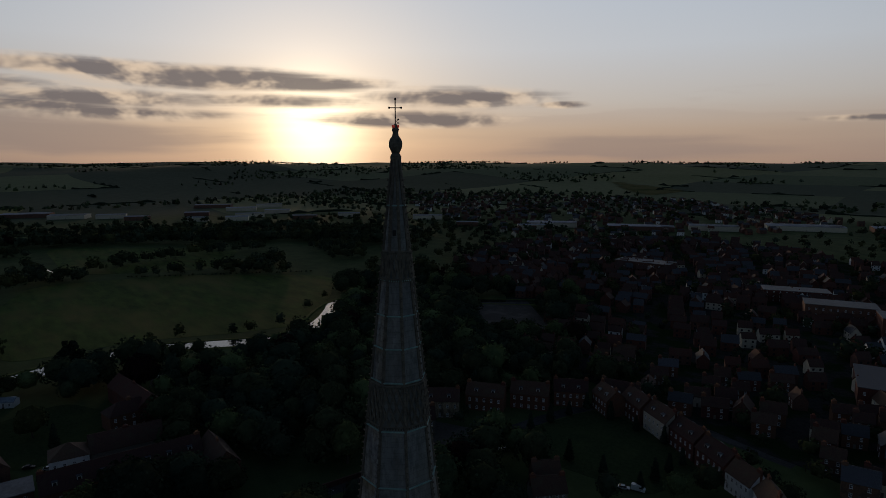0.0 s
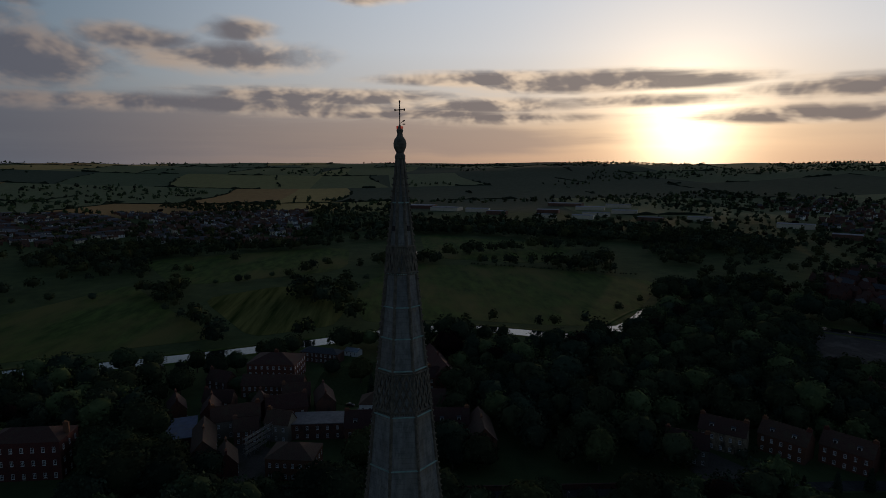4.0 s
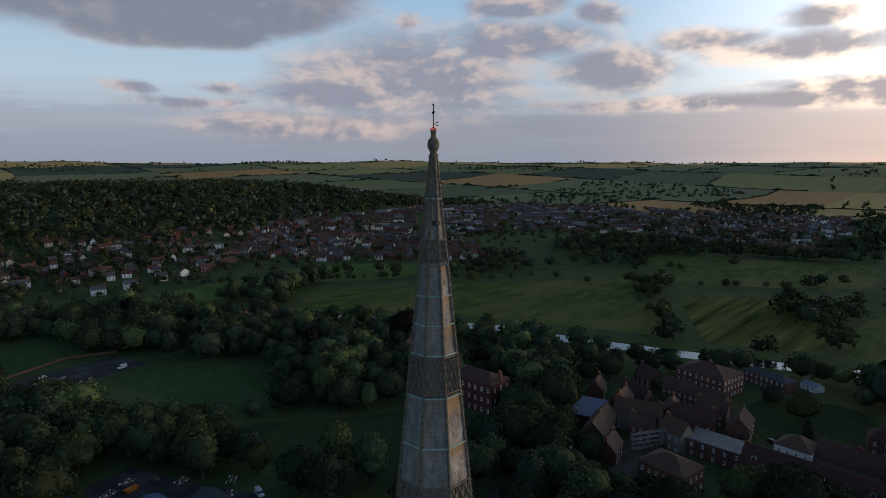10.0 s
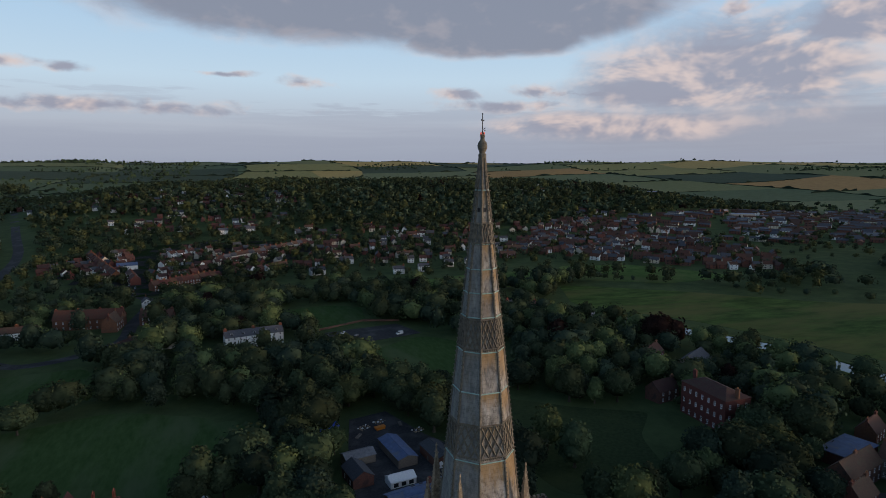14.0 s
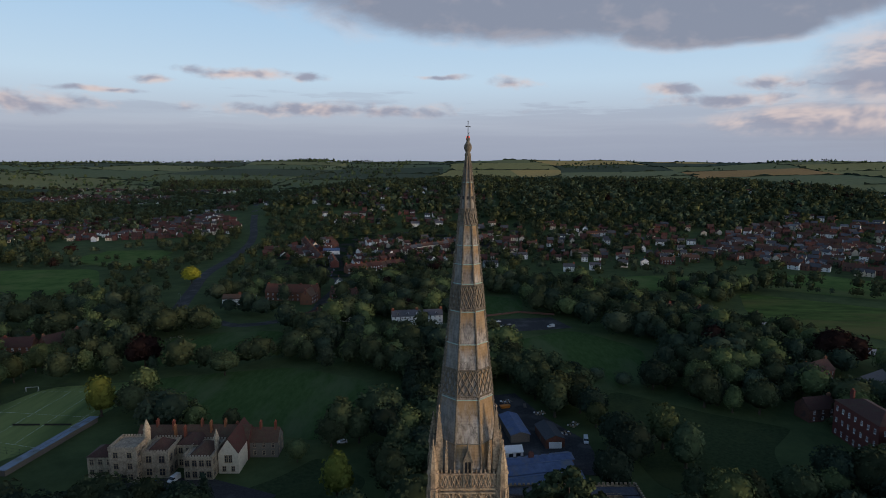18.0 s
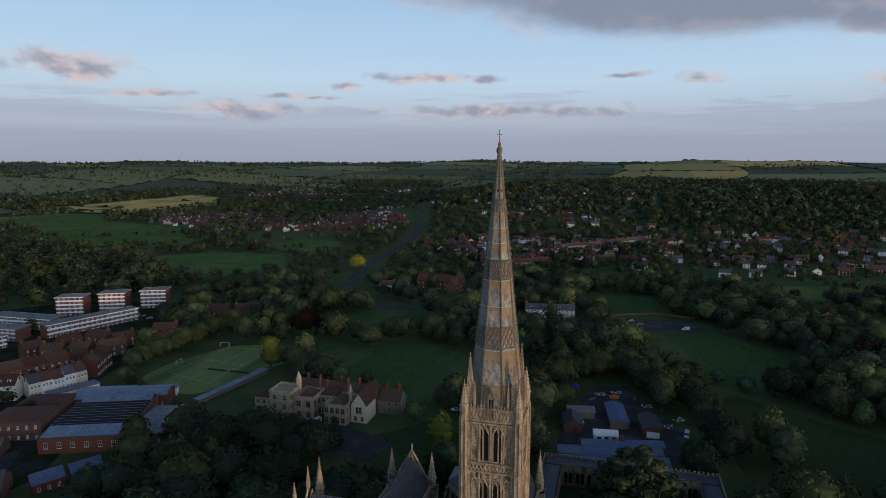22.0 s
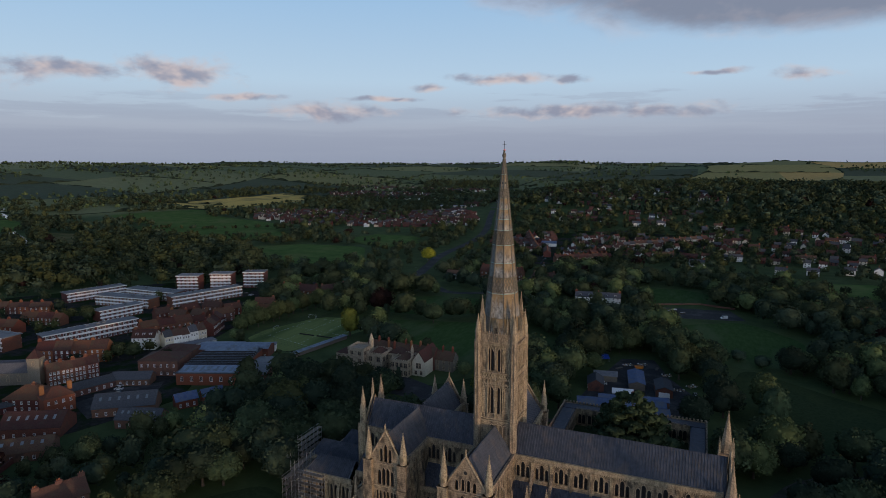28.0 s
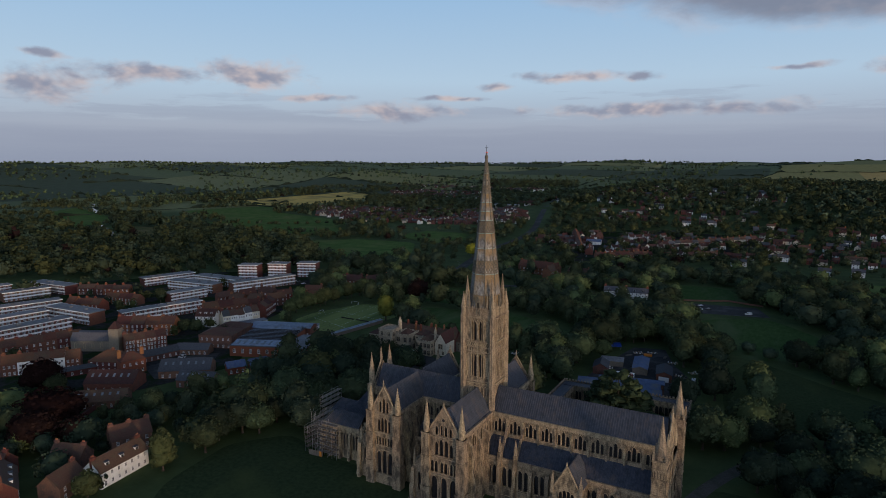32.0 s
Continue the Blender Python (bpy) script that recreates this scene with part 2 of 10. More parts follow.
def coursed(m, step, depth):
    """Darkens the level mortar joints between courses of stone."""
    t = m.node_tree
    add, link = nodes_of(t)
    p = t.nodes["Principled BSDF"]
    base = p.inputs["Base Color"].links[0].from_socket
    xyz = add("ShaderNodeSeparateXYZ")
    link(add("ShaderNodeTexCoord").outputs["Object"], xyz.inputs[0])
    a, b, c, d = (add("ShaderNodeMath", op=k) for k in ("DIVIDE", "FRACT", "LESS_THAN", "MULTIPLY"))
    link(xyz.outputs[2], a.inputs[0])
    a.inputs[1].default_value, c.inputs[1].default_value, d.inputs[1].default_value = step, 0.16, depth
    link(a.outputs[0], b.inputs[0])
    link(b.outputs[0], c.inputs[0])
    link(c.outputs[0], d.inputs[0])
    mx = add("ShaderNodeMix")
    mx.data_type, mx.blend_type = "RGBA", "MULTIPLY"
    link(d.outputs[0], mx.inputs[0])
    link(base, mx.inputs[6])
    mx.inputs[7].default_value = (0.25, 0.23, 0.2, 1)
    link(mx.outputs[2], p.inputs["Base Color"])


coursed(STONE, 0.62, 0.4)


def spire_stone():
    """Grey ashlar in courses, with orange lichen creeping down from the string lines on the weather side."""
    m = surface("spire_stone", (0.075, 0.078, 0.085), (0.37, 0.365, 0.345), 1.1, 0.8, bump=0.6, c=(0.21, 0.165, 0.11), c_scale=0.35, c_at=(0.48, 0.7), vary=0.14, stretch=(1, 1, 0.35), depth=0.06)
    t = m.node_tree
    add, link = nodes_of(t)
    p = t.nodes["Principled BSDF"]
    base = p.inputs["Base Color"].links[0].from_socket

    def calc(op, a, b=None, clamp=False):
        n = add("ShaderNodeMath", op=op)
        n.use_clamp = clamp
        for k, v in enumerate((a, b)):
            if isinstance(v, (int, float)):
                n.inputs[k].default_value = v
            elif v is not None:
                link(v, n.inputs[k])
        return n.outputs[0]
    co = add("ShaderNodeTexCoord")
    gz, oz, nx = add("ShaderNodeSeparateXYZ"), add("ShaderNodeSeparateXYZ"), add("ShaderNodeSeparateXYZ")
    link(co.outputs["Generated"], gz.inputs[0])
    link(co.outputs["Object"], oz.inputs[0])
    link(add("ShaderNodeNewGeometry").outputs["Normal"], nx.inputs[0])
    mp = add("ShaderNodeMapping")
    mp.inputs["Scale"].default_value = (1.6, 1.6, 0.22)
    link(co.outputs["Object"], mp.inputs[0])
    runs = add("ShaderNodeTexNoise", i_Scale=1.0, i_Detail=6.0, i_Roughness=0.65)
    link(mp.outputs[0], runs.inputs[0])
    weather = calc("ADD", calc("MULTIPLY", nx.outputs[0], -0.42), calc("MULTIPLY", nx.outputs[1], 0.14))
    reach = calc("ADD", calc("ADD", gz.outputs[2], calc("MULTIPLY", calc("SUBTRACT", runs.outputs[0], 0.5), 1.0)), weather)
    # pale washed runs and dark crusts on the grey courses
    wash = add("ShaderNodeMapRange", i_1=0.50, i_2=0.62, i_4=0.7)
    link(runs.outputs[0], wash.inputs[0])
    washed = add("ShaderNodeMix")
    washed.data_type = "RGBA"
    link(wash.outputs[0], washed.inputs[0])
    link(base, washed.inputs[6])
    washed.inputs[7].default_value = (0.39, 0.365, 0.315, 1)
    crust_map = add("ShaderNodeMapping")
    crust_map.inputs["Scale"].default_value = (1.0, 1.0, 0.6)
    link(co.outputs["Object"], crust_map.inputs[0])
    crust = add("ShaderNodeTexNoise", i_Scale=1.5, i_Detail=8.0, i_Roughness=0.72)
    link(crust_map.outputs[0], crust.inputs[0])
    cf = add("ShaderNodeMapRange", i_1=0.48, i_2=0.62, i_4=0.75)
    link(crust.outputs[0], cf.inputs[0])
    crusted = add("ShaderNodeMix")
    crusted.data_type = "RGBA"
    link(cf.outputs[0], crusted.inputs[0])
    link(washed.outputs[2], crusted.inputs[6])
    crusted.inputs[7].default_value = (0.062, 0.058, 0.05, 1)
    base = crusted.outputs[2]
    f = add("ShaderNodeMapRange", i_1=0.55, i_2=1.1, i_4=0.68)
    f.interpolation_type = "SMOOTHSTEP"
    link(reach, f.inputs[0])
    mx = add("ShaderNodeMix")
    mx.data_type = "RGBA"
    link(f.outputs[0], mx.inputs[0])
    # shaded east faces: their cold cast is mixed into the stone colour
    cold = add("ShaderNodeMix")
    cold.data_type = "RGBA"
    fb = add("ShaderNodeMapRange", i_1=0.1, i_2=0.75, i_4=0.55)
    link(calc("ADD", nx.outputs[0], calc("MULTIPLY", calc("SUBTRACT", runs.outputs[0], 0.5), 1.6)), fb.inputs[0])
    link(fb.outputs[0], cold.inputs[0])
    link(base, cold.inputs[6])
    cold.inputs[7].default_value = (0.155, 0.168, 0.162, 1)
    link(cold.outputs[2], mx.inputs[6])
    mx.inputs[7].default_value = (0.25, 0.155, 0.055, 1)
    joint = calc("LESS_THAN", calc("FRACT", calc("DIVIDE", oz.outputs[2], 0.52)), 0.1)
    dk = add("ShaderNodeMix")
    dk.data_type, dk.blend_type = "RGBA", "MULTIPLY"
    link(calc("MULTIPLY", joint, 0.3), dk.inputs[0])
    link(mx.outputs[2], dk.inputs[6])
    dk.inputs[7].default_value = (0.3, 0.3, 0.3, 1)
    link(dk.outputs[2], p.inputs["Base Color"])
    return m


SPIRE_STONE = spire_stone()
SPIRE_RIB = surface("spire_rib_stone", (0.075, 0.068, 0.055), (0.20, 0.175, 0.135), 2.0, 0.9, bump=0.5, vary=0.1)
SPIRE_LINE = surface("spire_string_stone", (0.15, 0.27, 0.25), (0.32, 0.46, 0.42), 2.0, 0.7, bump=0.3, vary=0.1)
LEAD = surface("lead_roof", (0.036, 0.042, 0.056), (0.082, 0.090, 0.112), 0.8, 0.5, metal=0.25, bump=0.2, c=(0.115, 0.098, 0.092), c_scale=0.25, c_at=(0.55, 0.75), vary=0.08, stretch=(1, 1, 0.3))
GLASS_DARK = surface("old_window_glass", (0.012, 0.013, 0.016), (0.03, 0.03, 0.035), 3.0, 0.4, bump=0.3, spec=0.3)
PANE = surface("window_pane", (0.015, 0.018, 0.022), (0.04, 0.045, 0.05), 0.7, 0.12, bump=0.05, spec=0.6)
IRON = surface("dark_iron", (0.02, 0.02, 0.02), (0.05, 0.045, 0.04), 4.0, 0.6, metal=0.6, bump=0.2)
BRICK = surface("red_brick", (0.089, 0.034, 0.025), (0.170, 0.066, 0.044), 2.2, 0.9, bump=0.35, c=(0.102, 0.049, 0.038), c_scale=0.3, vary=0.22)
BRICK_DARK = surface("brown_brick", (0.102, 0.049, 0.038), (0.178, 0.090, 0.064), 2.0, 0.9, bump=0.35, c=(0.076, 0.049, 0.043), c_scale=0.3, vary=0.2)
BRICK_ORANGE = surface("orange_brick", (0.155, 0.055, 0.028), (0.235, 0.085, 0.042), 2.0, 0.9, bump=0.3, vary=0.2)
RENDER_WHITE = surface("white_render", (0.66, 0.66, 0.65), (0.78, 0.78, 0.77), 0.7, 0.85, bump=0.1, c=(0.62, 0.61, 0.58), c_scale=0.3, vary=0.06)
RENDER_CREAM = surface("cream_render", (0.46, 0.41, 0.32), (0.60, 0.54, 0.43), 0.8, 0.85, bump=0.1, vary=0.12)
FLINT = surface("flint_wall", (0.12, 0.108, 0.09), (0.23, 0.205, 0.168), 3.5, 0.9, bump=0.6, vary=0.1)
TILE = surface("clay_roof_tile", (0.048, 0.027, 0.022), (0.108, 0.054, 0.040), 2.6, 0.85, bump=0.5, c=(0.079, 0.058, 0.039), c_scale=0.35, c_at=(0.5, 0.7), vary=0.28, depth=0.06)
TILE_RED = surface("orange_clay_tile", (0.070, 0.030, 0.022), (0.130, 0.054, 0.034), 2.6, 0.85, bump=0.5, c=(0.090, 0.050, 0.034), c_scale=0.35, vary=0.25, depth=0.06)
SLATE = surface("slate_roof", (0.05, 0.053, 0.062), (0.105, 0.108, 0.12), 2.5, 0.75, bump=0.3, vary=0.25, spec=0.15)
FLAT_ROOF = surface("flat_roof_felt", (0.10, 0.105, 0.115), (0.19, 0.195, 0.21), 0.6, 0.7, bump=0.1, c=(0.11, 0.11, 0.115), c_scale=0.12, vary=0.15)
BLUE_METAL = surface("blue_grey_metal_roof", (0.055, 0.085, 0.165), (0.10, 0.145, 0.25), 0.5, 0.65, metal=0.0, bump=0.1, c=(0.13, 0.14, 0.16), c_scale=0.15, vary=0.1)
ROOF_ZINC = surface("zinc_roof", (0.12, 0.16, 0.23), (0.21, 0.26, 0.34), 0.5, 0.55, metal=0.1, bump=0.1, c=(0.12, 0.135, 0.15), c_scale=0.2, vary=0.08)
ROOF_GLASS = surface("glazed_roof", (0.16, 0.19, 0.22), (0.28, 0.32, 0.35), 0.6, 0.2, metal=0.2, bump=0.05, vary=0.1, spec=0.6)
SHED_METAL = surface("shed_sheet_metal", (0.16, 0.18, 0.21), (0.30, 0.33, 0.38), 0.05, 0.7, metal=0.0, bump=0.05, c=(0.10, 0.105, 0.115), c_scale=0.03, vary=0.35, spec=0.06)
TARP = surface("blue_tarpaulin", (0.01, 0.035, 0.28), (0.03, 0.08, 0.42), 0.5, 0.35, bump=0.15)
WHITE = surface("white_paint", (0.68, 0.68, 0.68), (0.80, 0.80, 0.80), 2.0, 0.5, bump=0.05)
ORANGE_PAINT = surface("orange_paint", (0.5, 0.16, 0.02), (0.62, 0.22, 0.03), 2.0, 0.5, bump=0.1)
TIMBER = surface("weathered_timber", (0.10, 0.085, 0.07), (0.22, 0.19, 0.155), 3.0, 0.85, bump=0.4, stretch=(1, 1, 6), vary=0.2)
STEEL = surface("scaffold_steel", (0.28, 0.28, 0.28), (0.42, 0.42, 0.42), 3.0, 0.4, metal=0.7, bump=0.1)
ASPHALT = surface("asphalt", (0.03, 0.03, 0.032), (0.06, 0.06, 0.06), 1.2, 0.92, bump=0.15, spec=0.1, c=(0.085, 0.083, 0.08), c_scale=0.08, depth=0.02)
TOWN_GROUND = surface("town_yards", (0.028, 0.028, 0.028), (0.055, 0.054, 0.05), 0.35, 0.95, bump=0.2, c=(0.022, 0.036, 0.014), c_scale=0.05, c_at=(0.46, 0.56), spec=0.0)
GRAVEL = surface("gravel_path", (0.055, 0.05, 0.042), (0.105, 0.095, 0.08), 1.5, 0.95, bump=0.3, c=(0.04, 0.045, 0.026), c_scale=0.1)
# striped lighter copy of the lawn, sunlight put into its colour
SUNLIT_LAWN = surface("sunlit_striped_grass", (0.039, 0.075, 0.024), (0.069, 0.110, 0.039), 0.4, 0.95, bump=0.3, c=(0.086, 0.115, 0.053), c_scale=0.04, stretch=(1, 0.3, 1), spec=0.0)
LAWN = surface("mown_lawn", (0.030, 0.046, 0.021), (0.054, 0.074, 0.033), 0.6, 0.95, bump=0.4, c=(0.069, 0.085, 0.033), c_scale=0.03, c_at=(0.5, 0.72), spec=0.0, depth=0.05)
PITCH = surface("striped_sports_pitch", (0.150, 0.190, 0.070), (0.205, 0.245, 0.090), 0.35, 0.95, bump=0.3, c=(0.092, 0.129, 0.049), c_scale=0.05, stretch=(1, 0.12, 1), spec=0.0)
MEADOW = surface("water_meadow", (0.026, 0.050, 0.013), (0.090, 0.140, 0.034), 0.085, 0.95, bump=0.4, c=(0.120, 0.118, 0.040), c_scale=0.016, c_at=(0.46, 0.64), spec=0.04, stretch=(0.45, 1.3, 1), depth=0.1)
PASTURE = surface("grazed_pasture", (0.062, 0.108, 0.034), (0.118, 0.172, 0.056), 0.06, 0.95, bump=0.3, c=(0.135, 0.155, 0.062), c_scale=0.015, c_at=(0.5, 0.7), spec=0.0, depth=0.1)
STRIP_MEADOW = surface("ridged_meadow", (0.030, 0.048, 0.014), (0.19, 0.185, 0.065), 0.07, 0.95, bump=0.4, stretch=(0.12, 1.9, 1), spec=0.0, depth=0.15)
WHEAT = surface("ripe_corn_field", (0.468, 0.338, 0.105), (0.650, 0.468, 0.154), 0.05, 0.95, bump=0.2, c=(0.260, 0.221, 0.098), c_scale=0.01, spec=0.0)
STUBBLE = surface("dry_field", (0.13, 0.12, 0.055), (0.20, 0.17, 0.08), 0.05, 0.95, bump=0.2, c=(0.09, 0.10, 0.04), c_scale=0.01, spec=0.0)
BARK = surface("bark", (0.045, 0.035, 0.025), (0.10, 0.08, 0.06), 2.5, 0.95, bump=0.7, stretch=(1, 1, 0.25), vary=0.2)
TERRACOTTA = surface("terracotta_pot", (0.26, 0.10, 0.05), (0.38, 0.16, 0.08), 3.0, 0.85, bump=0.2, vary=0.2)


def foliage(name, a, b, vary=0.3):
    """Leaves: tones by place and by tree, and from one leaf clump to the next."""
    m = surface(name, a, b, 0.35, 0.95, bump=0.0, spec=0.0, vary=vary, c=tuple(v * 1.3 for v in b), c_scale=0.09, c_at=(0.5, 0.75))
    t = m.node_tree
    add, link = nodes_of(t)
    p = t.nodes["Principled BSDF"]
    for k in list(p.inputs["Roughness"].links):
        t.links.remove(k)
    p.inputs["Roughness"].default_value = 1.0
    clump, tone, hue = add("ShaderNodeNewGeometry"), add("ShaderNodeMapRange", i_3=0.78, i_4=1.22), add("ShaderNodeHueSaturation")
    link(clump.outputs["Random Per Island"], tone.inputs[0])
    link(tone.outputs[0], hue.inputs["Value"])
    link(p.inputs["Base Color"].links[0].from_socket, hue.inputs["Color"])
    link(hue.outputs[0], p.inputs["Base Color"])
    return m


LEAF = foliage("oak_leaves", (0.028, 0.040, 0.022), (0.056, 0.073, 0.038))
LEAF_LIGHT = foliage("lime_leaves", (0.048, 0.064, 0.028), (0.084, 0.100, 0.043))
LEAF_DARK = foliage("yew_leaves", (0.018, 0.030, 0.021), (0.036, 0.050, 0.032))
LEAF_COPPER = foliage("copper_beech_leaves", (0.013, 0.008, 0.008), (0.026, 0.015, 0.013), 0.15)
LEAF_SILVER = foliage("willow_leaves", (0.034, 0.050, 0.032), (0.060, 0.080, 0.050), 0.2)
LEAF_LIME = foliage("bright_lime_leaves", (0.075, 0.095, 0.022), (0.13, 0.15, 0.034), 0.15)
LEAF_YELLOW = foliage("golden_leaves", (0.160, 0.160, 0.020), (0.260, 0.230, 0.030), 0.15)


def water_material():
    m = surface("river_water", (0.012, 0.016, 0.014), (0.02, 0.026, 0.022), 0.3, 0.08, bump=0.06, spec=0.5, depth=0.02)
    return m


WATER = water_material()


def car_paint(name, c):
    m = surface(name, tuple(v * 0.92 for v in c), c, 1.0, 0.25, metal=0.2, bump=0.0, spec=0.5)
    return m


PAINTS = [car_paint("silver_paint", (0.45, 0.46, 0.48)), car_paint("white_car_paint", (0.72, 0.72, 0.72)), car_paint("black_paint", (0.02, 0.02, 0.022)), car_paint("blue_paint", (0.03, 0.08, 0.22)), car_paint("red_paint", (0.25, 0.02, 0.02))]
RUBBER = surface("tyre_rubber", (0.012, 0.012, 0.012), (0.025, 0.025, 0.025), 3.0, 0.85, bump=0.1)


def ground_material():
    """Grass near the town, a patchwork of fields further off."""
    m = bpy.data.materials.new("countryside")
    m.use_nodes = True
    t = m.node_tree
    add, link = nodes_of(t)
    p = t.nodes["Principled BSDF"]
    p.inputs["Roughness"].default_value = 0.95
    p.inputs["Specular IOR Level"].default_value = 0.04
    co = add("ShaderNodeTexCoord").outputs["Object"]
    def calc(op, a, b=None):
        n = add("ShaderNodeMath", op=op)
        for k, v in enumerate((a, b)):
            if isinstance(v, (int, float)):
                n.inputs[k].default_value = v
            elif v is not None:
                link(v, n.inputs[k])
        return n.outputs[0]
    xyz = add("ShaderNodeSeparateXYZ")
    link(co, xyz.inputs[0])
    x, y = xyz.outputs[0], xyz.outputs[1]
    # the same bent grid of fields that the hedges follow
    u = calc("ADD", x, calc("MULTIPLY", calc("SINE", calc("DIVIDE", y, 310.0)), 70.0))
    col = calc("FLOOR", calc("DIVIDE", u, 600.0))
    v = calc("ADD", calc("ADD", y, calc("MULTIPLY", calc("SINE", calc("DIVIDE", x, 270.0)), 60.0)), calc("MULTIPLY", col, 173.0))
    row = calc("FLOOR", calc("DIVIDE", v, 430.0))
    cell = add("ShaderNodeCombineXYZ")
    link(col, cell.inputs[0])
    link(row, cell.inputs[1])
    wn = add("ShaderNodeTexWhiteNoise")
    link(cell.outputs[0], wn.inputs["Vector"])
    sp = add("ShaderNodeSeparateColor")
    link(wn.outputs["Color"], sp.inputs[0])
    r = add("ShaderNodeValToRGB")
    r.color_ramp.interpolation = "CONSTANT"
    # field greens greyed: haze over the far land put into their colour
    stops = [(0.0, (0.070, 0.092, 0.058)), (0.12, (0.12, 0.15, 0.078)), (0.26, (0.18, 0.20, 0.10)), (0.38, (0.065, 0.085, 0.05)), (0.44, (0.19, 0.20, 0.09)), (0.58, (0.27, 0.25, 0.10)), (0.70, (0.44, 0.32, 0.12)), (0.88, (0.42, 0.25, 0.10))]
    e = r.color_ramp.elements
    while len(e) < len(stops):
        e.new(0.5)
    for el, (q, c) in zip(e, stops):
        el.position, el.color = q, (*c, 1)
    east = add("ShaderNodeMapRange", i_1=-1200.0, i_2=900.0, i_3=1.0, i_4=0.56)
    link(x, east.inputs[0])
    # fields further north coloured darker, for how they look against the sun
    north = add("ShaderNodeMapRange", i_1=-500.0, i_2=500.0, i_3=1.0, i_4=0.5)
    link(y, north.inputs[0])
    link(calc("MULTIPLY", calc("MULTIPLY", sp.outputs[0], east.outputs[0]), north.outputs[0]), r.inputs[0])
    n = add("ShaderNodeTexNoise", i_Scale=0.05, i_Detail=8.0, i_Roughness=0.7)
    link(co, n.inputs[0])
    g = add("ShaderNodeValToRGB")
    g.color_ramp.elements[0].position, g.color_ramp.elements[1].position = 0.3, 0.7
    g.color_ramp.elements[0].color, g.color_ramp.elements[1].color = (0.040, 0.060, 0.024, 1), (0.085, 0.115, 0.045, 1)
    link(n.outputs[0], g.inputs[0])
    ln = add("ShaderNodeVectorMath", op="LENGTH")
    link(co, ln.inputs[0])
    f = add("ShaderNodeMapRange", i_1=1350.0, i_2=1500.0)
    link(ln.outputs["Value"], f.inputs[0])
    mx = add("ShaderNodeMix")
    mx.data_type = "RGBA"
    link(f.outputs[0], mx.inputs[0])
    link(g.outputs[0], mx.inputs[6])
    ml = add("ShaderNodeMix")
    ml.data_type, ml.blend_type = "RGBA", "MULTIPLY"
    ml.inputs[0].default_value = 0.6
    link(r.outputs[0], ml.inputs[6])
    gr = add("ShaderNodeMapRange", i_1=0.3, i_2=0.7, i_3=0.6, i_4=1.2)
    link(n.outputs[0], gr.inputs[0])
    link(gr.outputs[0], ml.inputs[7])
    link(ml.outputs[2], mx.inputs[7])
    link(mx.outputs[2], p.inputs["Base Color"])
    return m


GROUND = ground_material()

# ---- mesh helpers ----
from mathutils import geometry


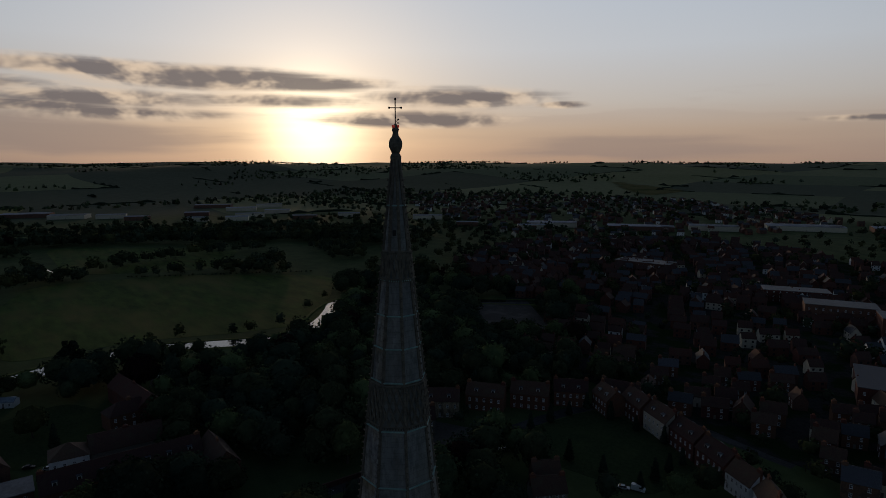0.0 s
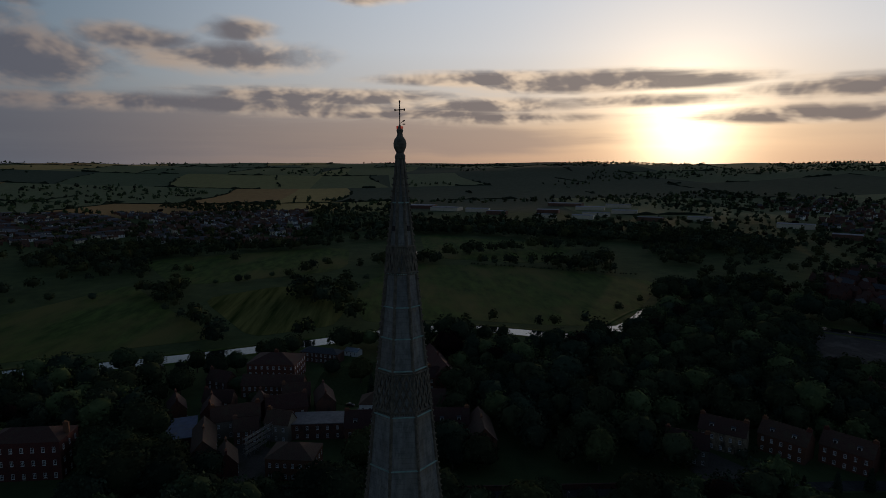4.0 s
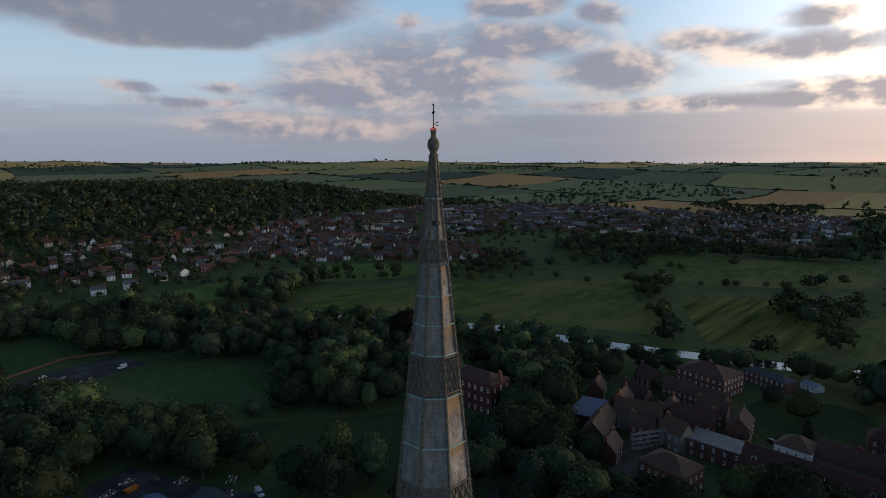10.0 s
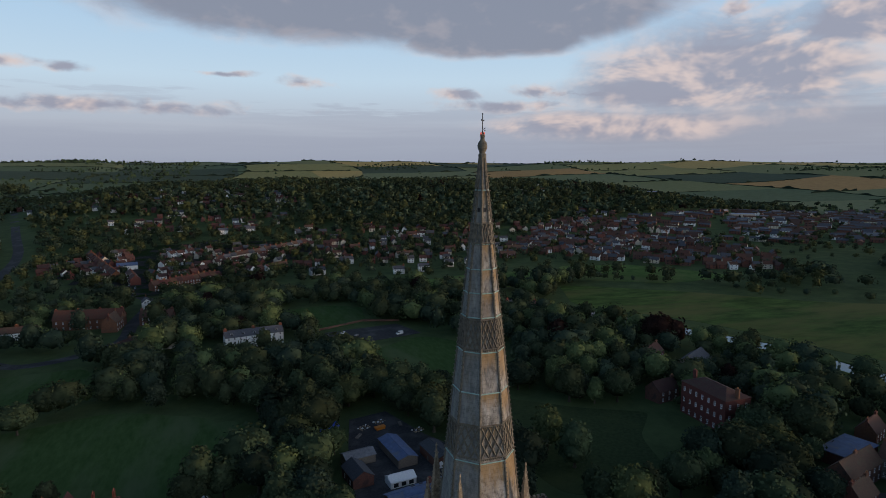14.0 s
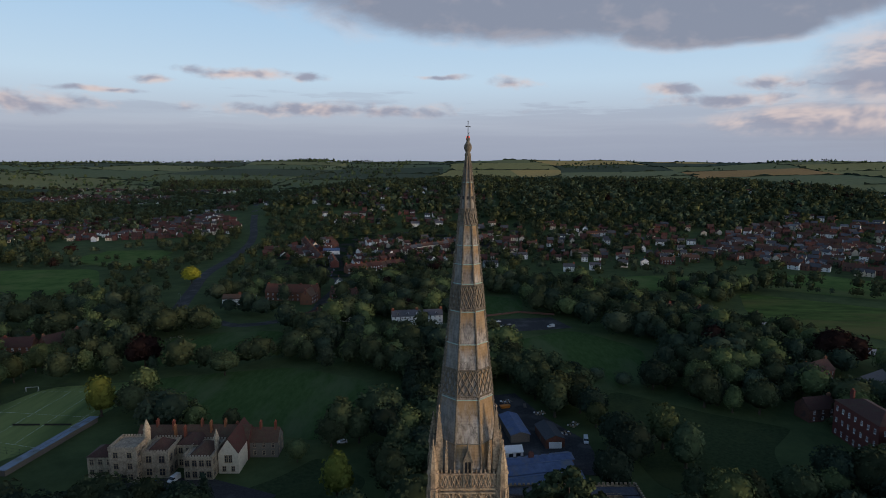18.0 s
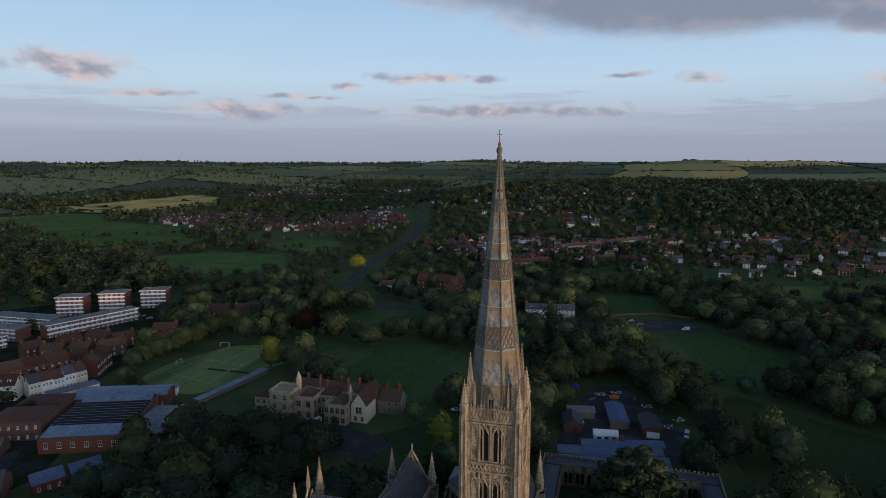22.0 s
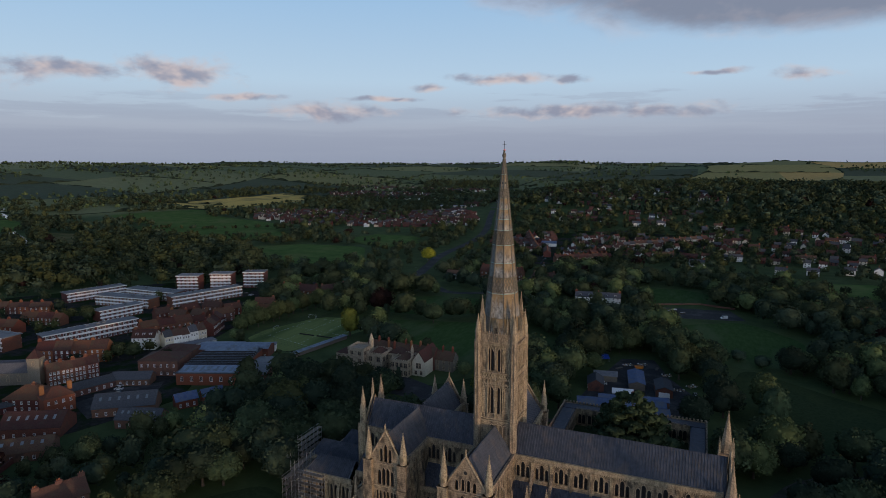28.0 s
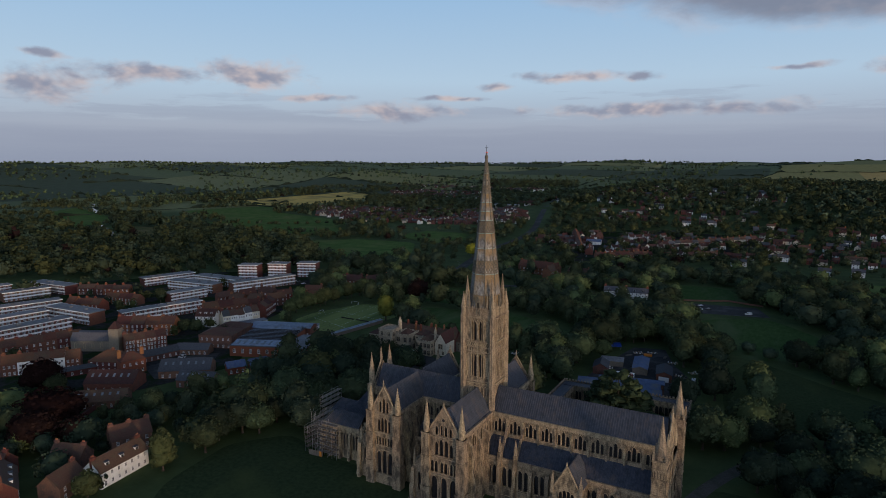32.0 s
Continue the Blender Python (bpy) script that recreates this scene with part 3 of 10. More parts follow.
class Geo:
    """Collects faces for one mesh."""

    def __init__(self):
        self.v, self.f = [], []

    def face(self, *pts):
        n = len(self.v)
        self.v += [tuple(p) for p in pts]
        self.f.append(tuple(range(n, n + len(pts))))
        return self

    def box(self, x0, x1, y0, y1, z0, z1):
        return self.prism([(x0, y0), (x1, y0), (x1, y1), (x0, y1)], z0, z1)

    def prism(self, poly, z0, z1, top=None):
        """An upright prism over a counter-clockwise outline; top: another outline for the upper end."""
        n, k = len(self.v), len(poly)
        self.v += [(x, y, z0) for x, y in poly] + [(x, y, z1) for x, y in (top or poly)]
        self.f += [tuple(range(n + k - 1, n - 1, -1)), tuple(range(n + k, n + 2 * k))]
        self.f += [(n + i, n + (i + 1) % k, n + k + (i + 1) % k, n + k + i) for i in range(k)]
        return self

    def frustum(self, cx, cy, r0, r1, z0, z1, sides=8, turn=0.0):
        a = [turn + 2 * math.pi * i / sides for i in range(sides)]
        return self.prism([(cx + r0 * math.cos(t), cy + r0 * math.sin(t)) for t in a], z0, z1, [(cx + r1 * math.cos(t), cy + r1 * math.sin(t)) for t in a])

    def beam(self, p, q, r=0.1, sides=4):
        p, q = Vector(p), Vector(q)
        d = (q - p).normalized()
        u = d.orthogonal().normalized()
        w = d.cross(u)
        n = len(self.v)
        for o in (p, q):
            for i in range(sides):
                a = 2 * math.pi * (i + 0.5) / sides
                self.v.append(tuple(o + u * r * math.cos(a) + w * r * math.sin(a)))
        self.f += [tuple(range(n + sides - 1, n - 1, -1)), tuple(range(n + sides, n + 2 * sides))]
        self.f += [(n + i, n + (i + 1) % sides, n + sides + (i + 1) % sides, n + sides + i) for i in range(sides)]
        return self

    def gable(self, x0, x1, y0, y1, z0, z1, axis="x", t=0.25):
        """A pitched roof as a slab of thickness t: ridge along the axis."""
        if axis == "x":
            ym = (y0 + y1) / 2
            for a, b in ((y0, ym), (y1, ym)):
                pts = [(x0, a, z0), (x1, a, z0), (x1, b, z1), (x0, b, z1)]
                self.slab(pts, t)
        else:
            xm = (x0 + x1) / 2
            for a, b in ((x0, xm), (x1, xm)):
                pts = [(a, y0, z0), (a, y1, z0), (b, y1, z1), (b, y0, z1)]
                self.slab(pts, t)
        return self

    def slab(self, pts, t):
        """A flat polygon given a thickness downwards along its normal."""
        p = [Vector(q) for q in pts]
        nrm = (p[1] - p[0]).cross(p[-1] - p[0]).normalized()
        if nrm.z < 0:
            p.reverse()
            nrm = -nrm
        n, k = len(self.v), len(p)
        self.v += [tuple(q) for q in p] + [tuple(q - nrm * t) for q in p]
        self.f += [tuple(range(n, n + k)), tuple(range(n + 2 * k - 1, n + k - 1, -1))]
        self.f += [(n + (i + 1) % k, n + i, n + k + i, n + k + (i + 1) % k) for i in range(k)]
        return self

    def hip(self, x0, x1, y0, y1, z0, z1, inset=None):
        w, d = x1 - x0, y1 - y0
        i = inset if inset is not None else min(w, d) / 2
        xm, ym = (x0 + x1) / 2, (y0 + y1) / 2
        r0, r1 = ((x0 + i, ym, z1), (x1 - i, ym, z1)) if w >= d else ((xm, y0 + i, z1), (xm, y1 - i, z1))
        a, b, c, e = (x0, y0, z0), (x1, y0, z0), (x1, y1, z0), (x0, y1, z0)
        if w >= d:
            self.face(a, b, r1, r0).face(c, e, r0, r1).face(b, c, r1).face(e, a, r0)
        else:
            self.face(b, c, r1, r0).face(e, a, r0, r1).face(a, b, r0).face(c, e, r1)
        return self.face(a, e, c, b)

    def panel(self, origin, u, n, outline, holes, depth=0.5):
        """An upright wall face with openings: outline and holes in metres along u and up; reveals run inwards by depth."""
        o, u, n = Vector(origin), Vector(u), Vector(n)
        loops = [[Vector((a, b, 0)) for a, b in outline]] + [[Vector((a, b, 0)) for a, b in h] for h in holes]
        base, flat = len(self.v), [p for lp in loops for p in lp]
        self.v += [tuple(o + u * p.x + Vector((0, 0, p.y))) for p in flat]
        for tri in geometry.tessellate_polygon(loops):
            a, b, c = (Vector(self.v[base + i]) for i in tri)
            self.f.append(tuple(base + i for i in (tri if (b - a).cross(c - a).dot(n) > 0 else reversed(tri))))
        for h in holes:
            k, m = len(h), len(self.v)
            for a, b in h:
                q = o + u * a + Vector((0, 0, b))
                self.v += [tuple(q), tuple(q - n * depth)]
            self.f += [(m + 2 * i, m + 2 * i + 1, m + (2 * i + 3) % (2 * k), m + (2 * i + 2) % (2 * k)) for i in range(k)]
        return self

    def mesh(self, name, material, smooth=False):
        me = bpy.data.meshes.new(name)
        me.from_pydata(self.v, [], self.f)
        if material:
            me.materials.append(material)
        if smooth:
            me.polygons.foreach_set("use_smooth", [True] * len(me.polygons))
        return me


def part(name, geo, material, parent, label="", m=None, smooth=False):
    """Links a Geo (or a ready mesh) as one mesh object under a thing or a part."""
    ob = new(name, geo if isinstance(geo, bpy.types.Mesh) else geo.mesh(name, material, smooth))
    ob.parent = parent
    if m is not None:
        ob.matrix_basis = m
    return tagged(ob, label)


def thing(name, label, category, m=None, group="", kind=""):
    ob = new(name)
    ob.empty_display_size = 0.5
    if m is not None:
        ob.matrix_basis = m
    return tagged(ob, label, category, group, kind)


def whole(name, geo, material, label="", category="", group="", kind="", m=None, smooth=False):
    ob = new(name, geo if isinstance(geo, bpy.types.Mesh) else geo.mesh(name, material, smooth))
    if m is not None:
        ob.matrix_basis = m
    return tagged(ob, label, category, group, kind)


def big_mesh(name, verts, quads, material):
    """A mesh from numpy arrays of points and quads."""
    me = bpy.data.meshes.new(name)
    me.vertices.add(len(verts))
    me.vertices.foreach_set("co", np.asarray(verts, np.float32).ravel())
    me.loops.add(4 * len(quads))
    me.loops.foreach_set("vertex_index", np.asarray(quads, np.int32).ravel())
    me.polygons.add(len(quads))
    me.polygons.foreach_set("loop_start", np.arange(0, 4 * len(quads), 4, dtype=np.int32))
    me.polygons.foreach_set("loop_total", np.full(len(quads), 4, np.int32))
    for mt in material if isinstance(material, list) else [material]:
        me.materials.append(mt)
    me.polygons.foreach_set("use_smooth", np.ones(len(quads), bool))
    me.update(calc_edges=True)
    return me


def ramp01(v):
    v = min(max(v, 0.0), 1.0)
    return v * v * (3 - 2 * v)


def terrain(x, y):
    """Height of the land: a flat valley floor, a wooded hill to the south, downs all round."""
    r = math.hypot(x, y)
    if r < 560:
        return 0.0
    far = ramp01((r - 1650) / 2500)
    h = 104 * far ** 1.1
    if far > 0:
        h += far * (26 * noise.noise((x / 900, y / 900, 3.0)) + 10 * noise.noise((x / 330, y / 330, 8.0)))
    hill = ramp01((-y - 600) / 650) * ramp01((x + 1250) / 500) * ramp01((620 - x) / 500) * (1 - ramp01((-y - 1550) / 900))
    return h + hill * (56 + 10 * noise.noise((x / 260, y / 260, 5.0)))


# ---- the land ----
def land():
    rings = [0, 60, 130, 210, 300, 400, 480, 560] + [560 + 36 * i for i in range(1, 40)]
    while rings[-1] < 4950:
        rings.append(rings[-1] * 1.03)
    seg = 220
    verts = [(0, 0, 0)]
    for r in rings[1:]:
        for s in range(seg):
            a = 2 * math.pi * s / seg
            x, y = r * math.cos(a), r * math.sin(a)
            verts.append((x, y, terrain(x, y)))
    faces = [(0, 1 + s, 1 + (s + 1) % seg) for s in range(seg)]
    for k in range(len(rings) - 2):
        a, b = 1 + k * seg, 1 + (k + 1) * seg
        faces += [(a + s, b + s, b + (s + 1) % seg, a + (s + 1) % seg) for s in range(seg)]
    me = bpy.data.meshes.new("ground")
    me.from_pydata(verts, [], faces)
    me.materials.append(GROUND)
    me.polygons.foreach_set("use_smooth", [True] * len(me.polygons))
    tagged(new("ground", me), "flat green valley floor rising to farmed downs", "ground", kind="structure")


land()
PATCHES = []
OPEN = []  # outlines where no tree is strewn


def inside(x, y, poly):
    hit, j = False, len(poly) - 1
    for i in range(len(poly)):
        (xi, yi), (xj, yj) = poly[i], poly[j]
        if (yi > y) != (yj > y) and x < (xj - xi) * (y - yi) / (yj - yi) + xi:
            hit = not hit
        j = i
    return hit


def rounded(poly, step=9.0):
    """The outline with softened corners and a slightly uneven edge."""
    out, k = [], len(poly)
    for i in range(k):
        a, b, c = Vector(poly[i - 1]), Vector(poly[i]), Vector(poly[(i + 1) % k])
        p, q = b.lerp(a, 0.22), b.lerp(c, 0.22)
        for t in (0, 0.33, 0.67, 1):
            w = p.lerp(b, t).lerp(b.lerp(q, t), t)
            out.append((w.x + 1.2 * noise.noise((w.x * 0.07, w.y * 0.07, 1)), w.y + 1.2 * noise.noise((w.x * 0.07, w.y * 0.07, 7))))
    return out


def patch(name, poly, material, z, label, category="grass", soft=True, clear=True, kind="structure", fold=True):
    """A sheet of one ground cover laid on the land."""
    z += 0.005 * len(PATCHES)
    PATCHES.append(name)
    if clear:
        OPEN.append(poly)
    pts = rounded(poly) if soft else poly
    far = max(terrain(*p) for p in pts) > 0.01 or terrain(sum(p[0] for p in pts) / len(pts), sum(p[1] for p in pts) / len(pts)) > 0.01
    g = Geo()
    loop = [Vector((x, y, 0)) for x, y in pts]
    if not far:
        area = sum(pts[i - 1][0] * pts[i][1] - pts[i][0] * pts[i - 1][1] for i in range(len(pts)))
        g.prism(pts if area > 0 else pts[::-1], z - 0.3, z)
    else:
        xs, ys = [p[0] for p in pts], [p[1] for p in pts]
        n = 14
        for i in range(n):
            for j in range(n):
                c = [(min(xs) + (max(xs) - min(xs)) * (i + a) / n, min(ys) + (max(ys) - min(ys)) * (j + b) / n) for a, b in ((0, 0), (1, 0), (1, 1), (0, 1))]
                if inside(sum(p[0] for p in c) / 4, sum(p[1] for p in c) / 4, pts):
                    g.face(*[(x, y, terrain(x, y) + z + 0.6) for x, y in c])
    return whole(name, g, material, label, category, kind=kind)


def ribbon(pts, width, z, name, material, label, category, clear=2.0):
    """A strip of even width along a line on the ground."""
    line = []
    for i in range(len(pts) - 1):
        a, b = Vector(pts[i]), Vector(pts[i + 1])
        p0 = Vector(pts[max(i - 1, 0)])
        p3 = Vector(pts[min(i + 2, len(pts) - 1)])
        for k in range(6):
            t = k / 6
            line.append(0.5 * ((2 * a) + (b - p0) * t + (2 * p0 - 5 * a + 4 * b - p3) * t * t + (3 * a - p0 - 3 * b + p3) * t ** 3))
    line.append(Vector(pts[-1]))
    g = Geo()
    rows = []
    for i, p in enumerate(line):
        d = (line[min(i + 1, len(line) - 1)] - line[max(i - 1, 0)]).normalized()
        n = Vector((-d.y, d.x)) * (width / 2)
        rows.append(((p + n).to_tuple(), (p - n).to_tuple()))
    for (a, b), (c, e) in zip(rows, rows[1:]):
        g.face((*b, terrain(*b) + z), (*e, terrain(*e) + z), (*c, terrain(*c) + z), (*a, terrain(*a) + z))
    k = 1 + clear * 2 / width
    for (a, b), (c, e) in zip(rows, rows[1:]):
        m0, m1 = (Vector(a) + Vector(b)) / 2, (Vector(c) + Vector(e)) / 2
        OPEN.append([tuple(m0 + (Vector(q) - m0) * k) for q in (a, b)] + [tuple(m1 + (Vector(q) - m1) * k) for q in (e, c)])
    ob = whole(name, g, material, label, category, kind="structure")
    return ob, rows


# lawns and fields in the close
patch("lawn", [(-62, 22), (-30, 17), (60, 19), (86, 10), (104, 30), (100, 62), (80, 92), (0, 100), (-100, 92), (-112, 40), (-98, -30), (-76, -30)], LAWN, 0.05, "shaded mown lawn round the cathedral")
patch("lawn", [(-76, -100), (-120, -96), (-132, -134), (-152, -152), (-122, -168), (-82, -200), (-70, -150)], LAWN, 0.05, "dark mown lawn between tall trees")
patch("lawn", [(-42, -283), (-88, -312), (-124, -268), (-110, -213), (-82, -196), (-52, -222)], SUNLIT_LAWN, 0.05, "open green field edged with trees")
patch("lawn", [(-4, -412), (-40, -420), (-66, -406), (-60, -352), (-31, -349), (-2, -362)], SUNLIT_LAWN, 0.05, "small square playing field")
patch("lawn", [(164, -216), (86, -236), (40, -212), (34, -150), (60, -142), (123, -168)], SUNLIT_LAWN, 0.05, "sports lawn behind the stone school")
patch("pitch", [(200, -122), (222, -137), (222, -161), (208, -204), (165, -213), (153, -212), (160, -176), (175, -124)], PITCH, 0.06, "pale striped sports pitch", "pitch")
patch("lawn", [(60, -74), (40, -84), (30, -110), (52, -128), (64, -112), (84, -96)], LAWN, 0.05, "lawn with a path before the school")
patch("lawn", [(95, -262), (140, -240), (182, -238), (195, -285), (150, -308), (112, -310)], SUNLIT_LAWN, 0.05, "little football lawn among trees")
patch("lawn", [(96, -198), (30, -210), (26, -158), (60, -152), (92, -182)], SUNLIT_LAWN, 0.045, "cricket lawn with worn rings")
patch("village_green", [(-130, 140), (-124, 202), (-64, 192), (-62, 150), (-110, 140)], LAWN, 0.05, "dark green with a ring of small trees")
patch("lawn", [(-242, -38), (-280, -36), (-292, 2), (-262, 20), (-226, 4), (-224, -20)], LAWN, 0.05, "school lawn by the river")
# meadows
patch("meadow", [(-380, -14), (-430, -24), (-518, -23), (-640, 20), (-620, 139), (-511, 278), (-350, 170), (-362, 112), (-384, 56)], MEADOW, 0.05, "wide flat water meadow in evening light")
patch("meadow", [(-349, -92), (-375, -37), (-430, -30), (-530, -90), (-477, -158)], STRIP_MEADOW, 0.05, "ridged meadow with dark drainage lines")
patch("meadow", [(-700, -290), (-798, -46), (-606, -40), (-530, -198)], MEADOW, 0.05, "rough meadow with scattered bushes")
patch("meadow", [(-332, -165), (-352, -110), (-455, -185), (-548, -243), (-445, -285), (-356, -366), (-292, -412), (-262, -428), (-232, -352), (-290, -284)], MEADOW, 0.05, "grazed riverside meadow")
patch("meadow", [(-316, -527), (-398, -509), (-467, -411), (-370, -400), (-291, -450)], PASTURE, 0.05, "narrow meadow behind a hedge")
patch("meadow", [(-121, -489), (-218, -515), (-300, -504), (-285, -455), (-202, -436), (-130, -462)], PASTURE, 0.05, "sunlit strip of meadow")
patch("meadow", [(-943, 60), (-770, 274), (-625, 190), (-685, 55)], MEADOW, 0.05, "second meadow behind a hedge line")
patch("meadow", [(890, -640), (700, -700), (560, -640), (530, -560), (654, -540), (820, -560)], PASTURE, 0.05, "broad green meadow in the valley")
patch("meadow", [(530, -496), (470, -548), (372, -556), (318, -454), (350, -404), (428, -400), (480, -430)], PASTURE, 0.05, "grazing meadow with cattle paths")
patch("meadow", [(441, -601), (433, -685), (351, -680), (308, -580), (356, -562)], PASTURE, 0.05, "small meadow behind trees")
patch("meadow", [(1106, -1006), (960, -870), (640, -754), (602, -590), (897, -660), (1180, -780)], PASTURE, 0.05, "green paddock")
patch("field", [(1352, -1085), (1330, -1610), (1240, -1600), (1060, -1390), (1060, -1040), (1180, -1000)], WHEAT, 0.05, "ripe golden corn field", "field")
patch("meadow", [(1412, -596), (1515, -729), (1071, -553), (957, -403)], PASTURE, 0.05, "far valley meadow")
patch("field", [(956, -498), (879, -507), (690, -360), (772, -370)], STUBBLE, 0.05, "dry brown field", "field")
patch("field", [(-1600, 2230), (-1120, 2050), (-1100, 1760)], STUBBLE, 0.05, "pale field on a far slope", "field")
# hard ground
patch("town_ground", [(-240, 232), (-120, 226), (-30, 214), (40, 205), (180, 260), (300, 500), (100, 800), (-158, 760), (-374, 857), (-600, 620), (-482, 409), (-330, 350)], TOWN_GROUND, 0.02, "dim yards and gardens between city houses", "ground", clear=False)
patch("town_ground", [(178, -40), (214, -98), (240, -120), (262, -230), (330, -300), (420, -262), (530, -100), (470, 20), (380, 90), (300, 110), (236, 70), (196, 20)], TOWN_GROUND, 0.02, "asphalt yards and gardens between town blocks", "ground", clear=False)
patch("town_ground", [(90, -500), (20, -560), (-80, -740), (0, -780), (190, -760), (200, -640), (140, -520)], TOWN_GROUND, 0.02, "dim gardens behind brick terraces", "ground", clear=False)
patch("car_park", [(-27, -338), (-80, -345), (-90, -316), (-27, -303)], ASPHALT, 0.06, "grey asphalt car park", "car park", soft=False)
patch("yard", [(-4, -120), (-8, -150), (-16, -190), (-34, -194), (-44, -165), (-58, -140), (-58, -112)], ASPHALT, 0.06, "works yard with stone and timber stacks", "yard", soft=False)
patch("courtyard", [(126, -92), (66, -84), (62, -100), (90, -112), (104, -112), (128, -106)], ASPHALT, 0.065, "asphalt forecourt of the stone school", "yard", soft=False)
patch("courtyard", [(-150, -52), (-176, -70), (-192, -60), (-178, -42), (-160, -36)], GRAVEL, 0.065, "gravel yard between old houses", "yard", soft=False)
patch("courtyard", [(-134, 118), (-160, 112), (-166, 128), (-142, 140)], GRAVEL, 0.065, "gravel forecourt of a gabled house", "yard", soft=False)
patch("car_park", [(222, -14), (199, -4), (196, -40), (206, -54), (219, -38)], ASPHALT, 0.06, "car park between brick halls", "car park", soft=False)
patch("car_park", [(-250, 240), (-330, 300), (-300, 340), (-215, 280)], ASPHALT, 0.06, "dim car park beside the river trees", "car park", soft=False)
patch("car_park", [(-288, 40), (-312, 48), (-320, 92), (-302, 90)], ASPHALT, 0.06, "strip of parking beside the river", "car park", soft=False)
ribbon([(-150, -40), (-140, 40), (-134, 120), (-120, 210), (-40, 214)], 7, 0.07, "road", ASPHALT, "narrow road along the close", "road", 3)
ribbon([(-72, 120), (-66, 10), (-90, -60), (-118, -80)], 5, 0.075, "path", GRAVEL, "gravel walk west of the cathedral", "path", 2)
ribbon([(-62, 145), (-20, 150), (60, 120), (130, 96)], 6, 0.07, "road", ASPHALT, "road along the north side of the lawn", "road", 3)
ribbon([(110, -58), (60, -72), (30, -84), (0, -86)], 4, 0.075, "path", GRAVEL, "pale path before the school", "path", 2)
ribbon([(40, -800), (112, -742), (130, -672), (111, -520), (97, -481), (101, -406), (105, -355), (150, -325), (208, -362), (300, -300), (318, -190), (290, -30), (240, 90), (160, 190)], 9, 0.08, "road", ASPHALT, "town street with worn asphalt", "road", 5)
ribbon([(208, -362), (228, -445), (248, -541), (263, -734), (312, -917), (420, -1300)], 11, 0.08, "road", ASPHALT, "main road leading out of town", "road", 13)
RIVER = [(-150, -455), (-195, -383), (-225, -334), (-242, -303), (-266, -256), (-292, -205), (-299, -160), (-312, -114), (-321, -85), (-336, -40), (-350, -6), (-358, 20), (-359, 56), (-346, 90), (-330, 128), (-345, 160), (-400, 220), (-395, 290), (-343, 300), (-311, 327), (-260, 380)]
river, rows = ribbon(RIVER, 16, 0.06, "river", WATER, "still river mirroring the evening sky", "river", 9)
g = Geo()
for side in (0, 1):
    for p, q in zip(rows, rows[1:]):
        a, b = Vector(p[side]), Vector(q[side])
        na, nb = (Vector(p[side]) - Vector(p[1 - side])).normalized(), (Vector(q[side]) - Vector(q[1 - side])).normalized()
        sec = [(0, 0.0), (0.5, 0.45), (1.6, 0.5), (4.0, 0.0)]
        for (d0, h0), (d1, h1) in zip(sec, sec[1:]):
            v = [(*(a + na * d0), h0), (*(b + nb * d0), h0), (*(b + nb * d1), h1), (*(a + na * d1), h1)]
            g.face(*(v if side else v[::-1]))
# stretches of the near bank without trees
for k in (4, 6, 8):
    (x0, y0), (x1, y1) = RIVER[k], RIVER[k + 1]
    OPEN.append([(x0, y0), (x0 + 30, y0 + 10), (x1 + 30, y1 + 10), (x1, y1)])
whole("river_bank", g, MEADOW, "low grassy river banks", "bank", kind="structure")
ribbon([(-700, 49), (-735, 44), (-780, 41)], 1.8, 0.1, "stream", WATER, "bright stream in the meadow", "stream", 2)
ribbon([(740, -300), (758, -343), (890, -419), (985, -465), (1123, -539), (1333, -665), (1579, -808)], 10, 0.12, "stream", WATER, "far winding stream", "stream", 2)

# ---- the cathedral ----
def multi(name, layers):
    """One mesh with several materials, from (Geo, material) pairs."""
    v, f, idx = [], [], []
    for k, (g, _) in enumerate(layers):
        n = len(v)
        v += g.v
        f += [tuple(n + i for i in q) for q in g.f]
        idx += [k] * len(g.f)
    me = bpy.data.meshes.new(name)
    me.from_pydata(v, [], f)
    for _, m in layers:
        me.materials.append(m)
    me.polygons.foreach_set("material_index", idx)
    return me


def lancet(u, base, w, h):
    """A pointed-arch outline, counter-clockwise, apex at base + h."""
    s = base + h - 0.95 * w
    pts = [(u - w / 2, base), (u + w / 2, base), (u + w / 2, s)]
    for k in range(1, 5):
        a = k / 5
        pts.append((u + w / 2 - (w / 2) * a ** 1.7, s + 0.95 * w * math.sin(a * math.pi / 2) ** 0.95))
    pts.append((u, base + h))
    left = [(2 * u - p[0], p[1]) for p in pts[3:7]][::-1]
    return pts + left + [(u - w / 2, s)]


WINDOWS = {}


